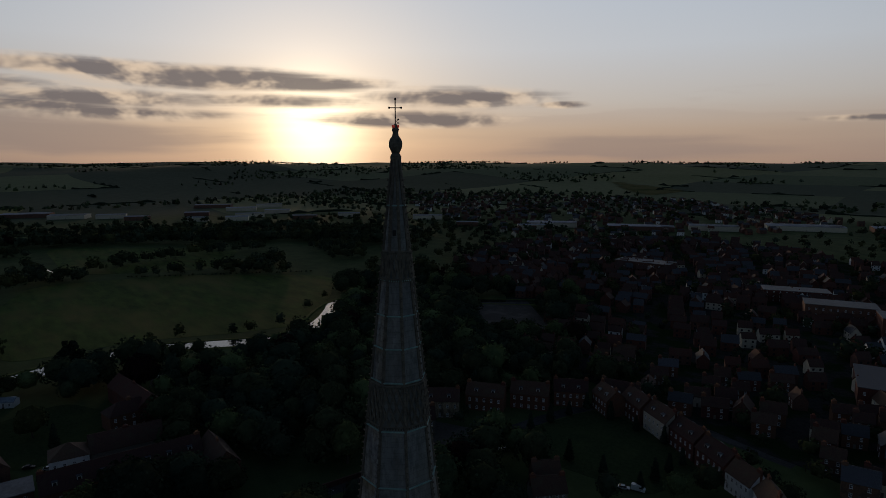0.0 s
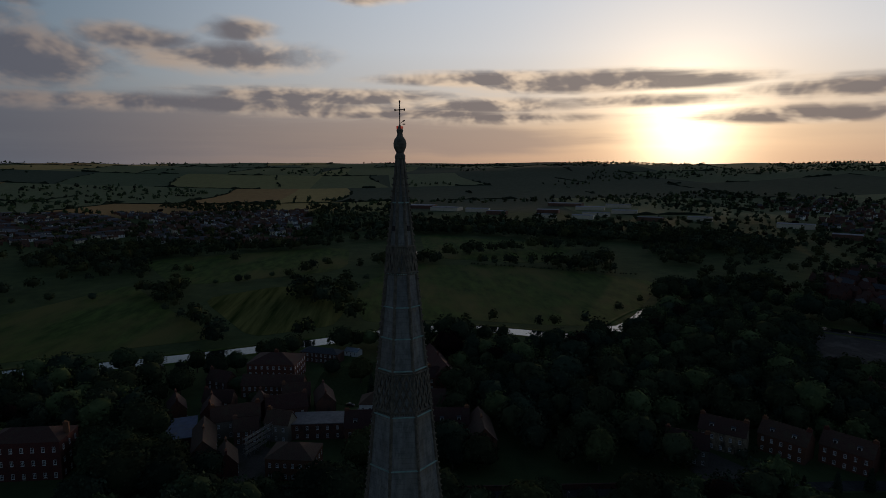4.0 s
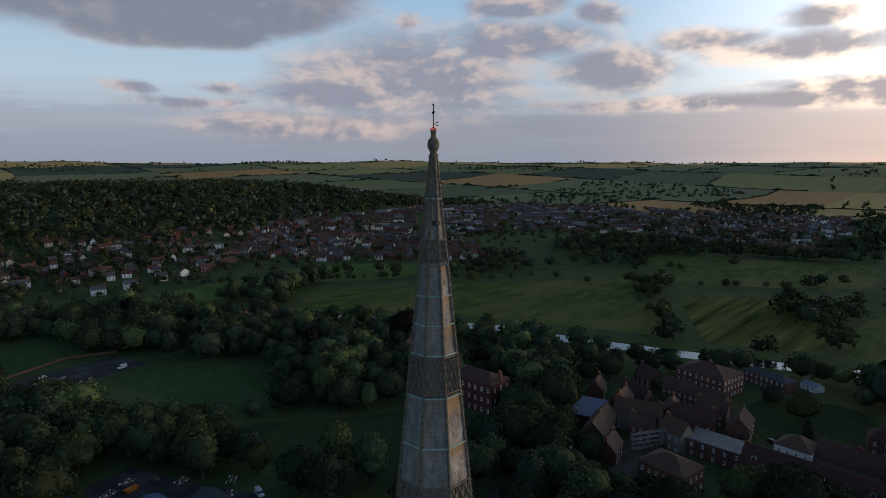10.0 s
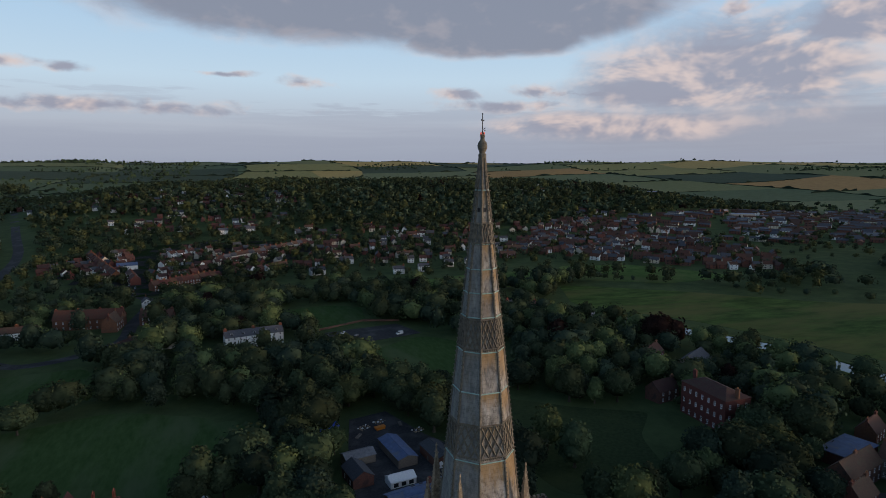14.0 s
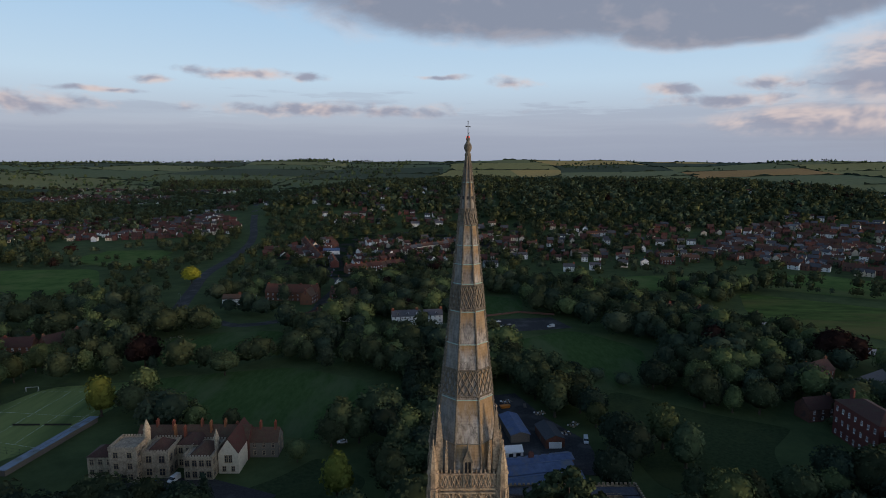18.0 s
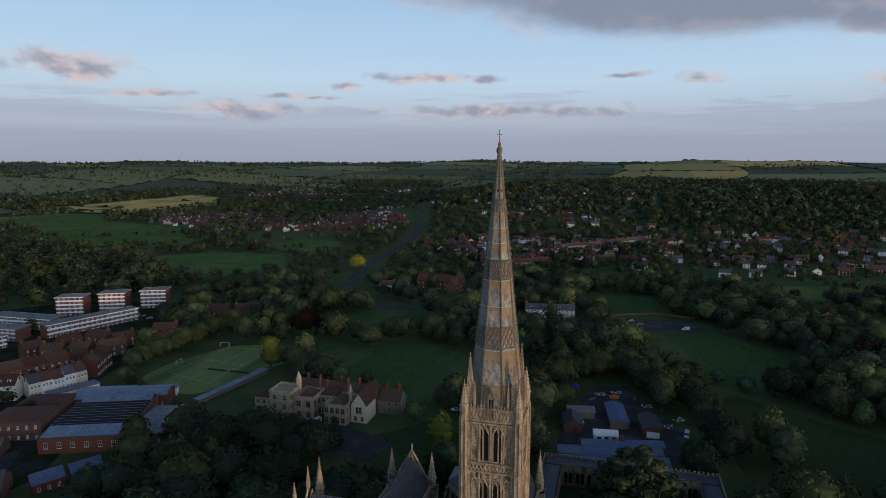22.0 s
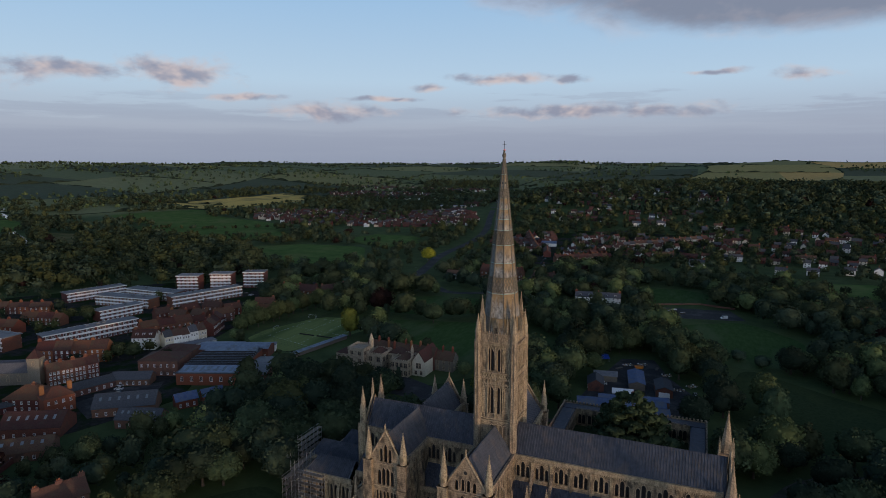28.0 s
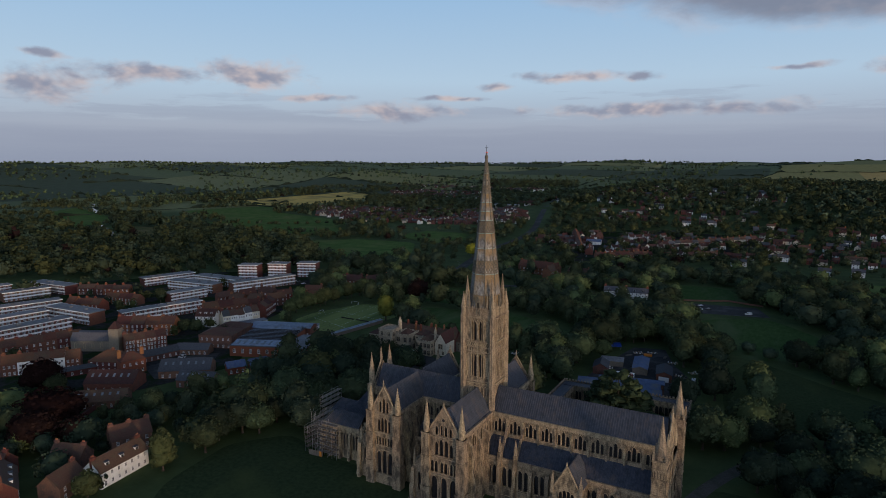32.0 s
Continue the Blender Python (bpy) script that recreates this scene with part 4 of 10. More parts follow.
def lancet_mesh(w, h, deep=0.55, lead=True):
    key = (round(w, 2), round(h, 2), deep)
    if key not in WINDOWS:
        loop = lancet(0, 0, w, h)
        frame_, pane, bars = Geo(), Geo(), Geo()
        grow = [(a * (1 + 0.36 / w), b + (0.18 if b > 0.1 else -0.16)) for a, b in loop]
        k = len(loop)
        for i in range(k):
            j = (i + 1) % k
            (a, b), (c, d), (e, f), (p, q) = loop[i], loop[j], grow[j], grow[i]
            frame_.face((a, -0.12, b), (c, -0.12, d), (e, -0.12, f), (p, -0.12, q))
            frame_.face((p, -0.12, q), (e, -0.12, f), (e, 0.0, f), (p, 0.0, q))
            frame_.face((c, -0.12, d), (a, -0.12, b), (a, deep, b), (c, deep, d))
        pane.face(*[(a, deep - 0.02, b) for a, b in loop])
        z = 0.7
        while z < h - w and lead:
            bars.box(-w / 2, w / 2, deep - 0.07, deep - 0.02, z - 0.03, z + 0.03)
            z += 0.9
        bars.box(-0.03, 0.03, deep - 0.07, deep - 0.02, 0, h - 0.3)
        WINDOWS[key] = multi("lancet", [(frame_, STONE_PALE), (pane, GLASS_DARK), (bars, IRON)])
    return WINDOWS[key]


def wall(name, a, b, z0, z1, parent, wins=(), top=None, material=STONE, label="", blind=(), wname="lancet_window"):
    """A wall face from a to b (outside on the right hand), with lancets (u, base, width, height) and an optional gable outline."""
    a, b = Vector((*a, 0)), Vector((*b, 0))
    u = (b - a).normalized()
    n = Vector((u.y, -u.x, 0))
    length = (b - a).length
    outline = top or [(0, z0), (length, z0), (length, z1), (0, z1)]
    g = Geo().panel(a, u, n, outline, [lancet(*w) for w in wins], 0.6)
    # the inner side, a wall's thickness behind
    g.face(*[tuple(a + u * p - n * 1.0 + Vector((0, 0, q))) for p, q in outline])
    ob = part(name, g, material, parent, label)
    for k, (p, base, w, h) in enumerate(list(wins) + list(blind)):
        m = Matrix.Identity(4)
        m.col[0][:3], m.col[1][:3], m.col[2][:3] = u, -n, (0, 0, 1)
        m.translation = a + u * p + Vector((0, 0, base))
        if k < len(wins):
            part(wname, lancet_mesh(w, h), None, ob, m=m)
        else:
            part("blind_arch", blind_mesh(w, h), None, ob, m=m)
    return ob


def blind_mesh(w, h):
    key = ("blind", round(w, 2), round(h, 2))
    if key not in WINDOWS:
        loop = lancet(0, 0, w, h)
        g = Geo()
        grow = [(a * (1 + 0.3 / w), b + (0.15 if b > 0.1 else 0)) for a, b in loop]
        k = len(loop)
        for i in range(k):
            j = (i + 1) % k
            (a, b), (c, d), (e, f), (p, q) = loop[i], loop[j], grow[j], grow[i]
            g.face((a, -0.16, b), (c, -0.16, d), (e, -0.16, f), (p, -0.16, q))
            g.face((p, -0.16, q), (e, -0.16, f), (e, 0, f), (p, 0, q))
            g.face((c, -0.16, d), (a, -0.16, b), (a, 0, b), (c, 0, d))
        WINDOWS[key] = multi("blind_arch", [(g, STONE_PALE)])
    return WINDOWS[key]


PIECES = {}


def pinnacle_mesh(shaft, tip, r, sides=4):
    key = ("pin", shaft, tip, r, sides)
    if key not in PIECES:
        g = Geo()
        t = math.pi / sides
        g.frustum(0, 0, r, r, 0, shaft, sides, t).frustum(0, 0, r * 1.18, r * 1.18, shaft, shaft + 0.25, sides, t)
        g.frustum(0, 0, r * 1.02, 0.07, shaft + 0.25, shaft + tip, sides, t)
        for k in range(sides):
            a = t + 2 * math.pi * k / sides
            for q in range(1, 6):
                f = q / 6
                rr = r * (1 - f) + 0.07 * f + 0.05
                z = shaft + 0.25 + (tip - 0.25) * f
                g.frustum(rr * math.cos(a), rr * math.sin(a), 0.09, 0.03, z, z + 0.22, 4)
            gx, gy = math.cos(a + t), math.sin(a + t)
            g.face((r * 0.75 * gx - r * 0.5 * gy, r * 0.75 * gy + r * 0.5 * gx, shaft - 0.1), (r * 0.78 * gx + r * 0.5 * gy, r * 0.78 * gy - r * 0.5 * gx, shaft - 0.1), (r * 0.85 * gx, r * 0.85 * gy, shaft + 1.1))
        g.frustum(0, 0, 0.1, 0.16, shaft + tip - 0.1, shaft + tip + 0.15, 6).frustum(0, 0, 0.16, 0.03, shaft + tip + 0.15, shaft + tip + 0.45, 6)
        PIECES[key] = g.mesh("pinnacle", STONE_PALE)
    return PIECES[key]


def pinnacle(x, y, z, shaft, tip, r, parent, sides=4, name="pinnacle"):
    return part(name, pinnacle_mesh(shaft, tip, r, sides), None, parent, m=Matrix.Translation((x, y, z)))


def buttress_mesh(h, out, w):
    key = ("but", h, out, w)
    if key not in PIECES:
        g = Geo()
        prof = [(0, 0), (out + 0.35, 0), (out + 0.35, 1.2), (out, 1.9), (out, h * 0.45), (out * 0.72, h * 0.52), (out * 0.72, h * 0.8), (out * 0.45, h * 0.87), (out * 0.45, h * 0.95), (0, h)]
        k = len(prof)
        n = len(g.v)
        g.v += [(-w / 2, -p, q) for p, q in prof] + [(w / 2, -p, q) for p, q in prof]
        g.f += [tuple(range(n, n + k)), tuple(range(n + 2 * k - 1, n + k - 1, -1))]
        g.f += [(n + (i + 1) % k, n + i, n + k + i, n + k + (i + 1) % k) for i in range(k)]
        PIECES[key] = g.mesh("buttress", STONE)
    return PIECES[key]


def buttress(x, y, nx, ny, h, out, w, parent, z=0):
    """A stepped buttress against a wall whose outward side is (nx, ny)."""
    m = Matrix.Identity(4)
    m.col[0][:3], m.col[1][:3] = (-ny, nx, 0), (-nx, -ny, 0)
    m.translation = (x, y, z)
    return part("buttress", buttress_mesh(h, out, w), None, parent, m=m)


def seams(g, p0, p1, q0, q1, pitch=0.8, r=0.085):
    """Standing rolls down a roof slope, from the eave p0-p1 to the ridge q0-q1."""
    p0, p1, q0, q1 = (Vector(v) for v in (p0, p1, q0, q1))
    k = max(2, int((p1 - p0).length / pitch))
    nrm = (p1 - p0).cross(q0 - p0).normalized()
    if nrm.z < 0:
        nrm = -nrm
    side = (p1 - p0).normalized() * r
    for i in range(k + 1):
        a, b = p0.lerp(p1, i / k), q0.lerp(q1, i / k)
        if (a - b).length < 0.3:
            continue
        g.face(a - side, b - side, b + nrm * r * 1.6, a + nrm * r * 1.6)
        g.face(b + side, a + side, a + nrm * r * 1.6, b + nrm * r * 1.6)


def lead_roof(name, slopes, parent, label=""):
    """Roof slopes, each as eave start, eave end, ridge start, ridge end, covered with rolled lead."""
    g, s = Geo(), Geo()
    for p0, p1, q0, q1 in slopes:
        pts = [p0, p1, q1] if (Vector(q0) - Vector(q1)).length < 0.05 else [p0, p1, q1, q0]
        g.slab(pts, 0.3)
        seams(s, p0, p1, q0, q1)
    ob = part(name, g, LEAD, parent, label)
    tagged(part("lead_roll", s, LEAD, ob), "raised lead seams", kind="stuff")
    return ob


def corbels(g, a, b, z, n, step=0.6):
    """A parapet with a string course and a row of little corbels under it."""
    a, b, n = Vector((*a, 0)), Vector((*b, 0)), Vector((*n, 0))
    u = (b - a).normalized()
    k = int((b - a).length / step)

    def block(s, e, d0, d1, z0, z1):
        p = [a + u * s + n * d0, a + u * e + n * d0, a + u * e + n * d1, a + u * s + n * d1]
        area = sum(p[i - 1].x * p[i].y - p[i].x * p[i - 1].y for i in range(4))
        q = [(v.x, v.y) for v in (p if area > 0 else p[::-1])]
        g.prism(q, z0, z1)
    length = (b - a).length
    block(0, length, -0.3, 0.25, z, z + 1.15)
    block(0, length, -0.35, 0.38, z + 1.15, z + 1.32)
    block(0, length, 0, 0.36, z - 0.12, z + 0.06)
    for i in range(k):
        s = (i + 0.25) * length / k
        block(s, s + step * 0.42, 0.0, 0.3, z - 0.5, z - 0.12)


cathedral = thing("cathedral", "medieval limestone cathedral with a very tall spire", "cathedral")
TW = 5.75  # half width of the tower


def tower():
    ob = part("tower", Geo().box(-TW + 1.0, TW - 1.0, -TW + 1.0, TW - 1.0, 20, 62.5), STONE, cathedral, "tall square stone tower")
    corners = [(TW, TW), (-TW, TW), (-TW, -TW), (TW, -TW)]
    for k in range(4):
        a, b = corners[k], corners[(k + 1) % 4]
        L = 2 * TW
        def pairs(base, h):
            out = []
            for c in (L / 2 - 1.65, L / 2 + 1.65):
                out += [(c - 0.62, base, 0.95, h), (c + 0.62, base, 0.95, h)]
            return out
        up = pairs(53.6, 7.2)
        low = pairs(40.0, 8.6)
        blind = [(2.3, 53.6, 1.15, 7.2), (L - 2.3, 53.6, 1.15, 7.2), (2.3, 40, 1.15, 8.6), (L - 2.3, 40, 1.15, 8.6)]
        blind += [(1.9 + 1.4 * i, 31.5, 1.1, 5.0) for i in range(7)]
        wall("tower_wall", a, b, 26, 62.6, ob, up + low, blind=blind, wname="belfry_lancet")
        u = Vector((b[0] - a[0], b[1] - a[1], 0)).normalized()
        n = Vector((u.y, -u.x, 0))
        A = Vector((*a, 0))
        def bar(g, s, e, d, z0, z1):
            p = [A + u * s - n * 0.05, A + u * s + n * d, A + u * e + n * d, A + u * e - n * 0.05]
            g.prism([(q.x, q.y) for q in p][::-1] if sum(p[i - 1].x * p[i].y - p[i].x * p[i - 1].y for i in range(4)) < 0 else [(q.x, q.y) for q in p], z0, z1)
        g = Geo()
        for z, d in ((37.6, 0.55), (38.3, 0.3), (51.0, 0.5), (53.0, 0.6), (49.3, 0.25), (61.9, 0.6), (62.5, 0.35), (65.1, 0.35), (58.2, 0.0)):
            if d:
                h = Geo()
                bar(h, 0, L, d, z, z + 0.28)
                part("string_course", h, STONE_PALE, ob)
        # shafts between the lights
        for s in (1.2, 3.35, L / 2, L - 3.35, L - 1.2):
            for z0, z1 in ((38.5, 51), (53.2, 62)):
                h = Geo()
                bar(h, s - 0.17, s + 0.17, 0.35, z0, z1)
                part("shaft", h, STONE_PALE, ob)
        # lattice in the band and in the parapet
        for z0, z1, step in ((51.3, 53.0, 0.85), (62.8, 64.9, 0.75)):
            g = Geo()
            s = 0.7
            while s < L - 0.7:
                for q in (0, 1):
                    p0 = A + u * (s + step * q) + n * 0.16 + Vector((0, 0, z0))
                    p1 = A + u * (s + step * (1 - q)) + n * 0.16 + Vector((0, 0, z1))
                    g.beam(p0, p1, 0.11)
                s += step
            if z0 < 60:
                part("lattice_frieze", g, STONE_PALE, ob, "carved lozenge frieze")
        bar(g, 0.5, L - 0.5, 0.1, 62.7, 65.1)
        s = 0.6
        while s < L - 0.6:
            bar(g, s, s + 0.24, 0.25, 65.3, 66.0)
            s += 0.72
        part("parapet", g, STONE_PALE, ob, "pierced lattice parapet")
        # gablets above the belfry lights
        for c in (2.3, L / 2 - 1.65, L / 2 + 1.65, L - 2.3):
            for z0, hw in ((59.6, 1.3), (47.6, 1.3)):
                p = A + u * c + n * 0.3
                g = Geo()
                g.beam(p - u * hw + Vector((0, 0, z0)), p + Vector((0, 0, z0 + 2.4)), 0.13)
                g.beam(p + u * hw + Vector((0, 0, z0)), p + Vector((0, 0, z0 + 2.4)), 0.13)
                part("gablet", g, STONE_PALE, ob)
    for x, y in corners:
        g = Geo()
        for z0, z1, r in ((24, 38, 1.15), (38, 51.5, 1.05), (51.5, 63, 0.98)):
            g.frustum(x, y, r, r, z0, z1, 8, math.pi / 8)
            g.frustum(x, y, r + 0.18, r + 0.18, z1 - 0.3, z1, 8, math.pi / 8)
        turret = part("corner_turret", g, STONE_PALE, ob)
        for i in range(8):
            a = math.pi / 8 + i * math.pi / 4
            part("turret_shaft", Geo().frustum(x + 1.08 * math.cos(a), y + 1.08 * math.sin(a), 0.14, 0.12, 24, 62.6, 5), STONE_PALE, turret)
        pinnacle(x, y, 63, 2.4, 5.4, 0.95, ob, 8, "corner_pinnacle")


def spire():
    top, base = 117.6, 62.6
    def wid(z):
        return 0.1 * (120.6 - z)  # apothem
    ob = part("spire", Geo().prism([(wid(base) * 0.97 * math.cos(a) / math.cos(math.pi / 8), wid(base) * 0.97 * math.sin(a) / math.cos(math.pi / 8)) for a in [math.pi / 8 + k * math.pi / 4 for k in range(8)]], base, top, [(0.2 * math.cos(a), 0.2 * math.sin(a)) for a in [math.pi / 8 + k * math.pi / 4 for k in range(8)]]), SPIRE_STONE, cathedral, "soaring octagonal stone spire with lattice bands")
    levels = [base, 70.0, 77.4, 82.4, 86.6, 92.0, 96.4, 99.8, 102.9, 106.2, 109.0, 113.2, top]
    tan8 = math.tan(math.pi / 8)
    for k in range(8):
        a = k * math.pi / 4
        n, u = Vector((math.cos(a), math.sin(a), 0)), Vector((-math.sin(a), math.cos(a), 0))
        def at(z, s, d=0.0):
            r = wid(z)
            return n * (r + d) + u * (s * r * tan8) + Vector((0, 0, z))
        for z0, z1 in zip(levels, levels[1:]):
            g = Geo()
            q0, q1 = z0 + 0.04, z1 - 0.04
            f = [at(q0, -0.97), at(q0, 0.97), at(q1, 0.97), at(q1, -0.97)]
            b = [at(q0, -0.99, -0.25), at(q0, 0.99, -0.25), at(q1, 0.99, -0.25), at(q1, -0.99, -0.25)]
            g.face(*f).face(f[1], f[0], b[0], b[1]).face(f[2], f[1], b[1], b[2]).face(f[3], f[2], b[2], b[3]).face(f[0], f[3], b[3], b[0])
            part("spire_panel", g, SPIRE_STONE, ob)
        # the rib on the corner with its crockets
        g = Geo()
        c = a + math.pi / 8
        w = Vector((math.cos(c), math.sin(c), 0))
        k8 = 1 / math.cos(math.pi / 8)
        g.beam(w * wid(base) * k8 + Vector((0, 0, base)), w * wid(top) * k8 + Vector((0, 0, top)), 0.17, 6)
        z = 64.0
        while z < 116:
            p = w * (wid(z) * k8 + 0.2)
            g.frustum(p.x, p.y, 0.07, 0.13, z, z + 0.16, 4)
            z += 0.62
        part("rib", g, SPIRE_RIB, ob, "dark corner rib set with crockets")
        # lattice bands
        for z0, z1, cells in ((78.2, 82.2, 3), (92.6, 96.2, 3), (106.5, 108.8, 2)):
            g = Geo()
            rows = 2 if z1 - z0 > 3 else 1
            for i in range(cells):
                s0, s1 = -0.92 + 1.84 * i / cells, -0.92 + 1.84 * (i + 1) / cells
                for j in range(rows):
                    za, zb = z0 + (z1 - z0) * j / rows, z0 + (z1 - z0) * (j + 1) / rows
                    g.beam(at(za, s0, 0.12), at(zb, s1, 0.12), 0.125).beam(at(za, s1, 0.12), at(zb, s0, 0.12), 0.125)
            for z in (z0 - 0.15, z1 + 0.1):
                g.beam(at(z, -0.98, 0.08), at(z, 0.98, 0.08), 0.11)
                for i in range(int(9 * wid(z) / 4) + 3):
                    s = -0.9 + 1.8 * i / (int(9 * wid(z) / 4) + 2)
                    p = at(z - 0.25, s, 0.1)
                    g.frustum(p.x, p.y, 0.08, 0.08, p.z, p.z + 0.2, 4)
            part("lattice_band", g, SPIRE_RIB, ob, "carved lozenge lattice band")
        for z in (70.0, 77.4, 86.6, 92.0, 96.6, 99.8, 102.9, 106.2, 113.2):
            g = Geo().beam(at(z, -1.02, 0.07), at(z, 1.02, 0.07), 0.085, 6)
            part("string_line", g, SPIRE_LINE if z > 71 else SPIRE_RIB, ob)
        # small openings and dormers
        if k % 2 == 0:
            g = Geo()
            m = Matrix.Identity(4)
            m.col[0][:3], m.col[1][:3] = u, -n
            m.translation = n * (wid(64) + 0.3) + Vector((0, 0, 65.2))
            for s in (-0.62, 0.62):
                g.box(s - 0.13, s + 0.13, -0.15, 1.4, -2.4, 2.2)
            g.face((-0.8, -0.2, 2.2), (0.8, -0.2, 2.2), (0, -0.2, 4.3))
            g.slab([(-0.9, -0.3, 2.1), (0, -0.3, 4.5), (0, 1.5, 4.5), (-0.9, 1.3, 2.1)], 0.12)
            g.slab([(0.9, -0.3, 2.1), (0.9, 1.3, 2.1), (0, 1.5, 4.5), (0, -0.3, 4.5)], 0.12)
            g.box(-0.5, 0.5, 0.1, 0.3, -2.4, -0.4).box(-0.06, 0.06, -0.05, 0.12, -0.4, 2.2).frustum(0, 0, 0.14, 0.02, 4.4, 6.4, 4)
            part("spire_dormer", multi("spire_dormer", [(g, SPIRE_RIB), (Geo().face((-0.5, 0.12, -0.4), (0.5, 0.12, -0.4), (0.5, 0.12, 2.1), (0, 0.12, 3.3), (-0.5, 0.12, 2.1)), GLASS_DARK)]), None, ob, m=m)
        else:
            for s, zt in ((-0.62, 0), (0.62, 0)):
                p = at(63, s, 0.75)
                pinnacle(p.x, p.y, 62.8, 3.4, 4.4, 0.36, ob, 4, "spire_pinnacle")
            p = at(63, 0, 0.95)
            pinnacle(p.x, p.y, 62.8, 7.0, 6.6, 0.85, ob, 4, "spire_pinnacle")
        if k in (1, 3, 5, 7, 2):
            p = at(110.4, 0, 0.02)
            g = Geo().box(-0.16, 0.16, -0.06, 0.1, 0, 0.55)
            m = Matrix.Translation(p) @ Matrix.Rotation(a + math.pi / 2, 4, "Z")
            part("spire_hatch", g, GLASS_DARK, ob, m=m)
    # capstone, lamp ring and cross
    prof = [(0.36, 117.2), (0.52, 117.5), (0.52, 117.75), (0.36, 118.0), (0.42, 118.15), (0.62, 118.6), (0.64, 118.95), (0.55, 119.3), (0.32, 119.6), (0.26, 119.9), (0.34, 120.2), (0.22, 120.45), (0.1, 120.7)]
    bm = bmesh.new()
    rings = [[bm.verts.new((r * math.cos(k * math.pi / 8), r * math.sin(k * math.pi / 8), z)) for k in range(16)] for r, z in prof]
    for lo, hi in zip(rings, rings[1:]):
        for k in range(16):
            bm.faces.new((lo[k], lo[(k + 1) % 16], hi[(k + 1) % 16], hi[k]))
    bm.faces.new(rings[0][::-1])
    bm.faces.new(rings[-1])
    me = bpy.data.meshes.new("capstone")
    bm.to_mesh(me)
    bm.free()
    me.materials.append(SPIRE_RIB)
    part("capstone", me, None, ob, "bulbous weathered capstone")
    lampm = bpy.data.materials.new("red_warning_lamp")
    lampm.use_nodes = True
    pb = lampm.node_tree.nodes["Principled BSDF"]
    pb.inputs["Base Color"].default_value = (0.6, 0.05, 0.03, 1)
    pb.inputs["Emission Color"].default_value = (1.0, 0.12, 0.08, 1)
    pb.inputs["Emission Strength"].default_value = 0.45
    for k in range(4):
        a = k * math.pi / 2 + 0.5
        part("warning_lamp", Geo().frustum(0.3 * math.cos(a), 0.3 * math.sin(a), 0.07, 0.07, 120.35, 120.6, 8), lampm, ob, "small red aircraft warning lamp")
    g = Geo().beam((0, 0, 120.4), (0, 0, 122.9), 0.055, 6)
    va = radians(52)
    cu = Vector((math.cos(va), math.sin(va), 0))
    g.beam(cu * -0.5 + Vector((0, 0, 122.15)), cu * 0.5 + Vector((0, 0, 122.15)), 0.05, 6)
    for p in (cu * -0.55 + Vector((0, 0, 122.15)), cu * 0.55 + Vector((0, 0, 122.15)), Vector((0, 0, 122.95))):
        g.frustum(p.x, p.y, 0.06, 0.1, p.z - 0.1, p.z, 8).frustum(p.x, p.y, 0.1, 0.06, p.z, p.z + 0.1, 8)
    part("cross", g, IRON, ob, "iron cross with ball ends")
    g = Geo()
    vd = Vector((-0.3, 0.95, 0)).normalized()
    g.beam(Vector((0, 0, 120.85)), vd * 0.5 + Vector((0, 0, 121.15)), 0.03).beam(vd * 0.3 + Vector((0, 0, 120.8)), vd * 0.55 + Vector((0, 0, 120.8)), 0.05)
    for q in (0.35, 0.5, 0.42):
        g.frustum(vd.x * q, vd.y * q, 0.07, 0.05, 120.9 + q * 0.4, 121.0 + q * 0.4, 6)
    part("wind_instruments", g, IRON, ob)
    # climbing irons on the upper corner
    g = Geo()
    z = 108.0
    while z < 118.5:
        r = wid(z) * 1.08 + 0.05
        g.beam((r * math.cos(1.96), r * math.sin(1.96), z), ((r + 0.22) * math.cos(1.96), (r + 0.22) * math.sin(1.96), z), 0.03)
        z += 0.7
    part("climbing_irons", g, IRON, ob)


EAVE, RIDGE, AISLE_TOP, AISLE_EAVE = 27.4, 36.2, 20.0, 14.6
CW, AW = 6.3, 12.9  # half widths of the high wall and of the aisles


def flip(p, s):
    return (p[0], p[1] * s)


def both(s, a, b):
    """Wall ends kept with the outside on the right when mirrored."""
    return (flip(a, s), flip(b, s)) if s > 0 else (flip(b, s), flip(a, s))


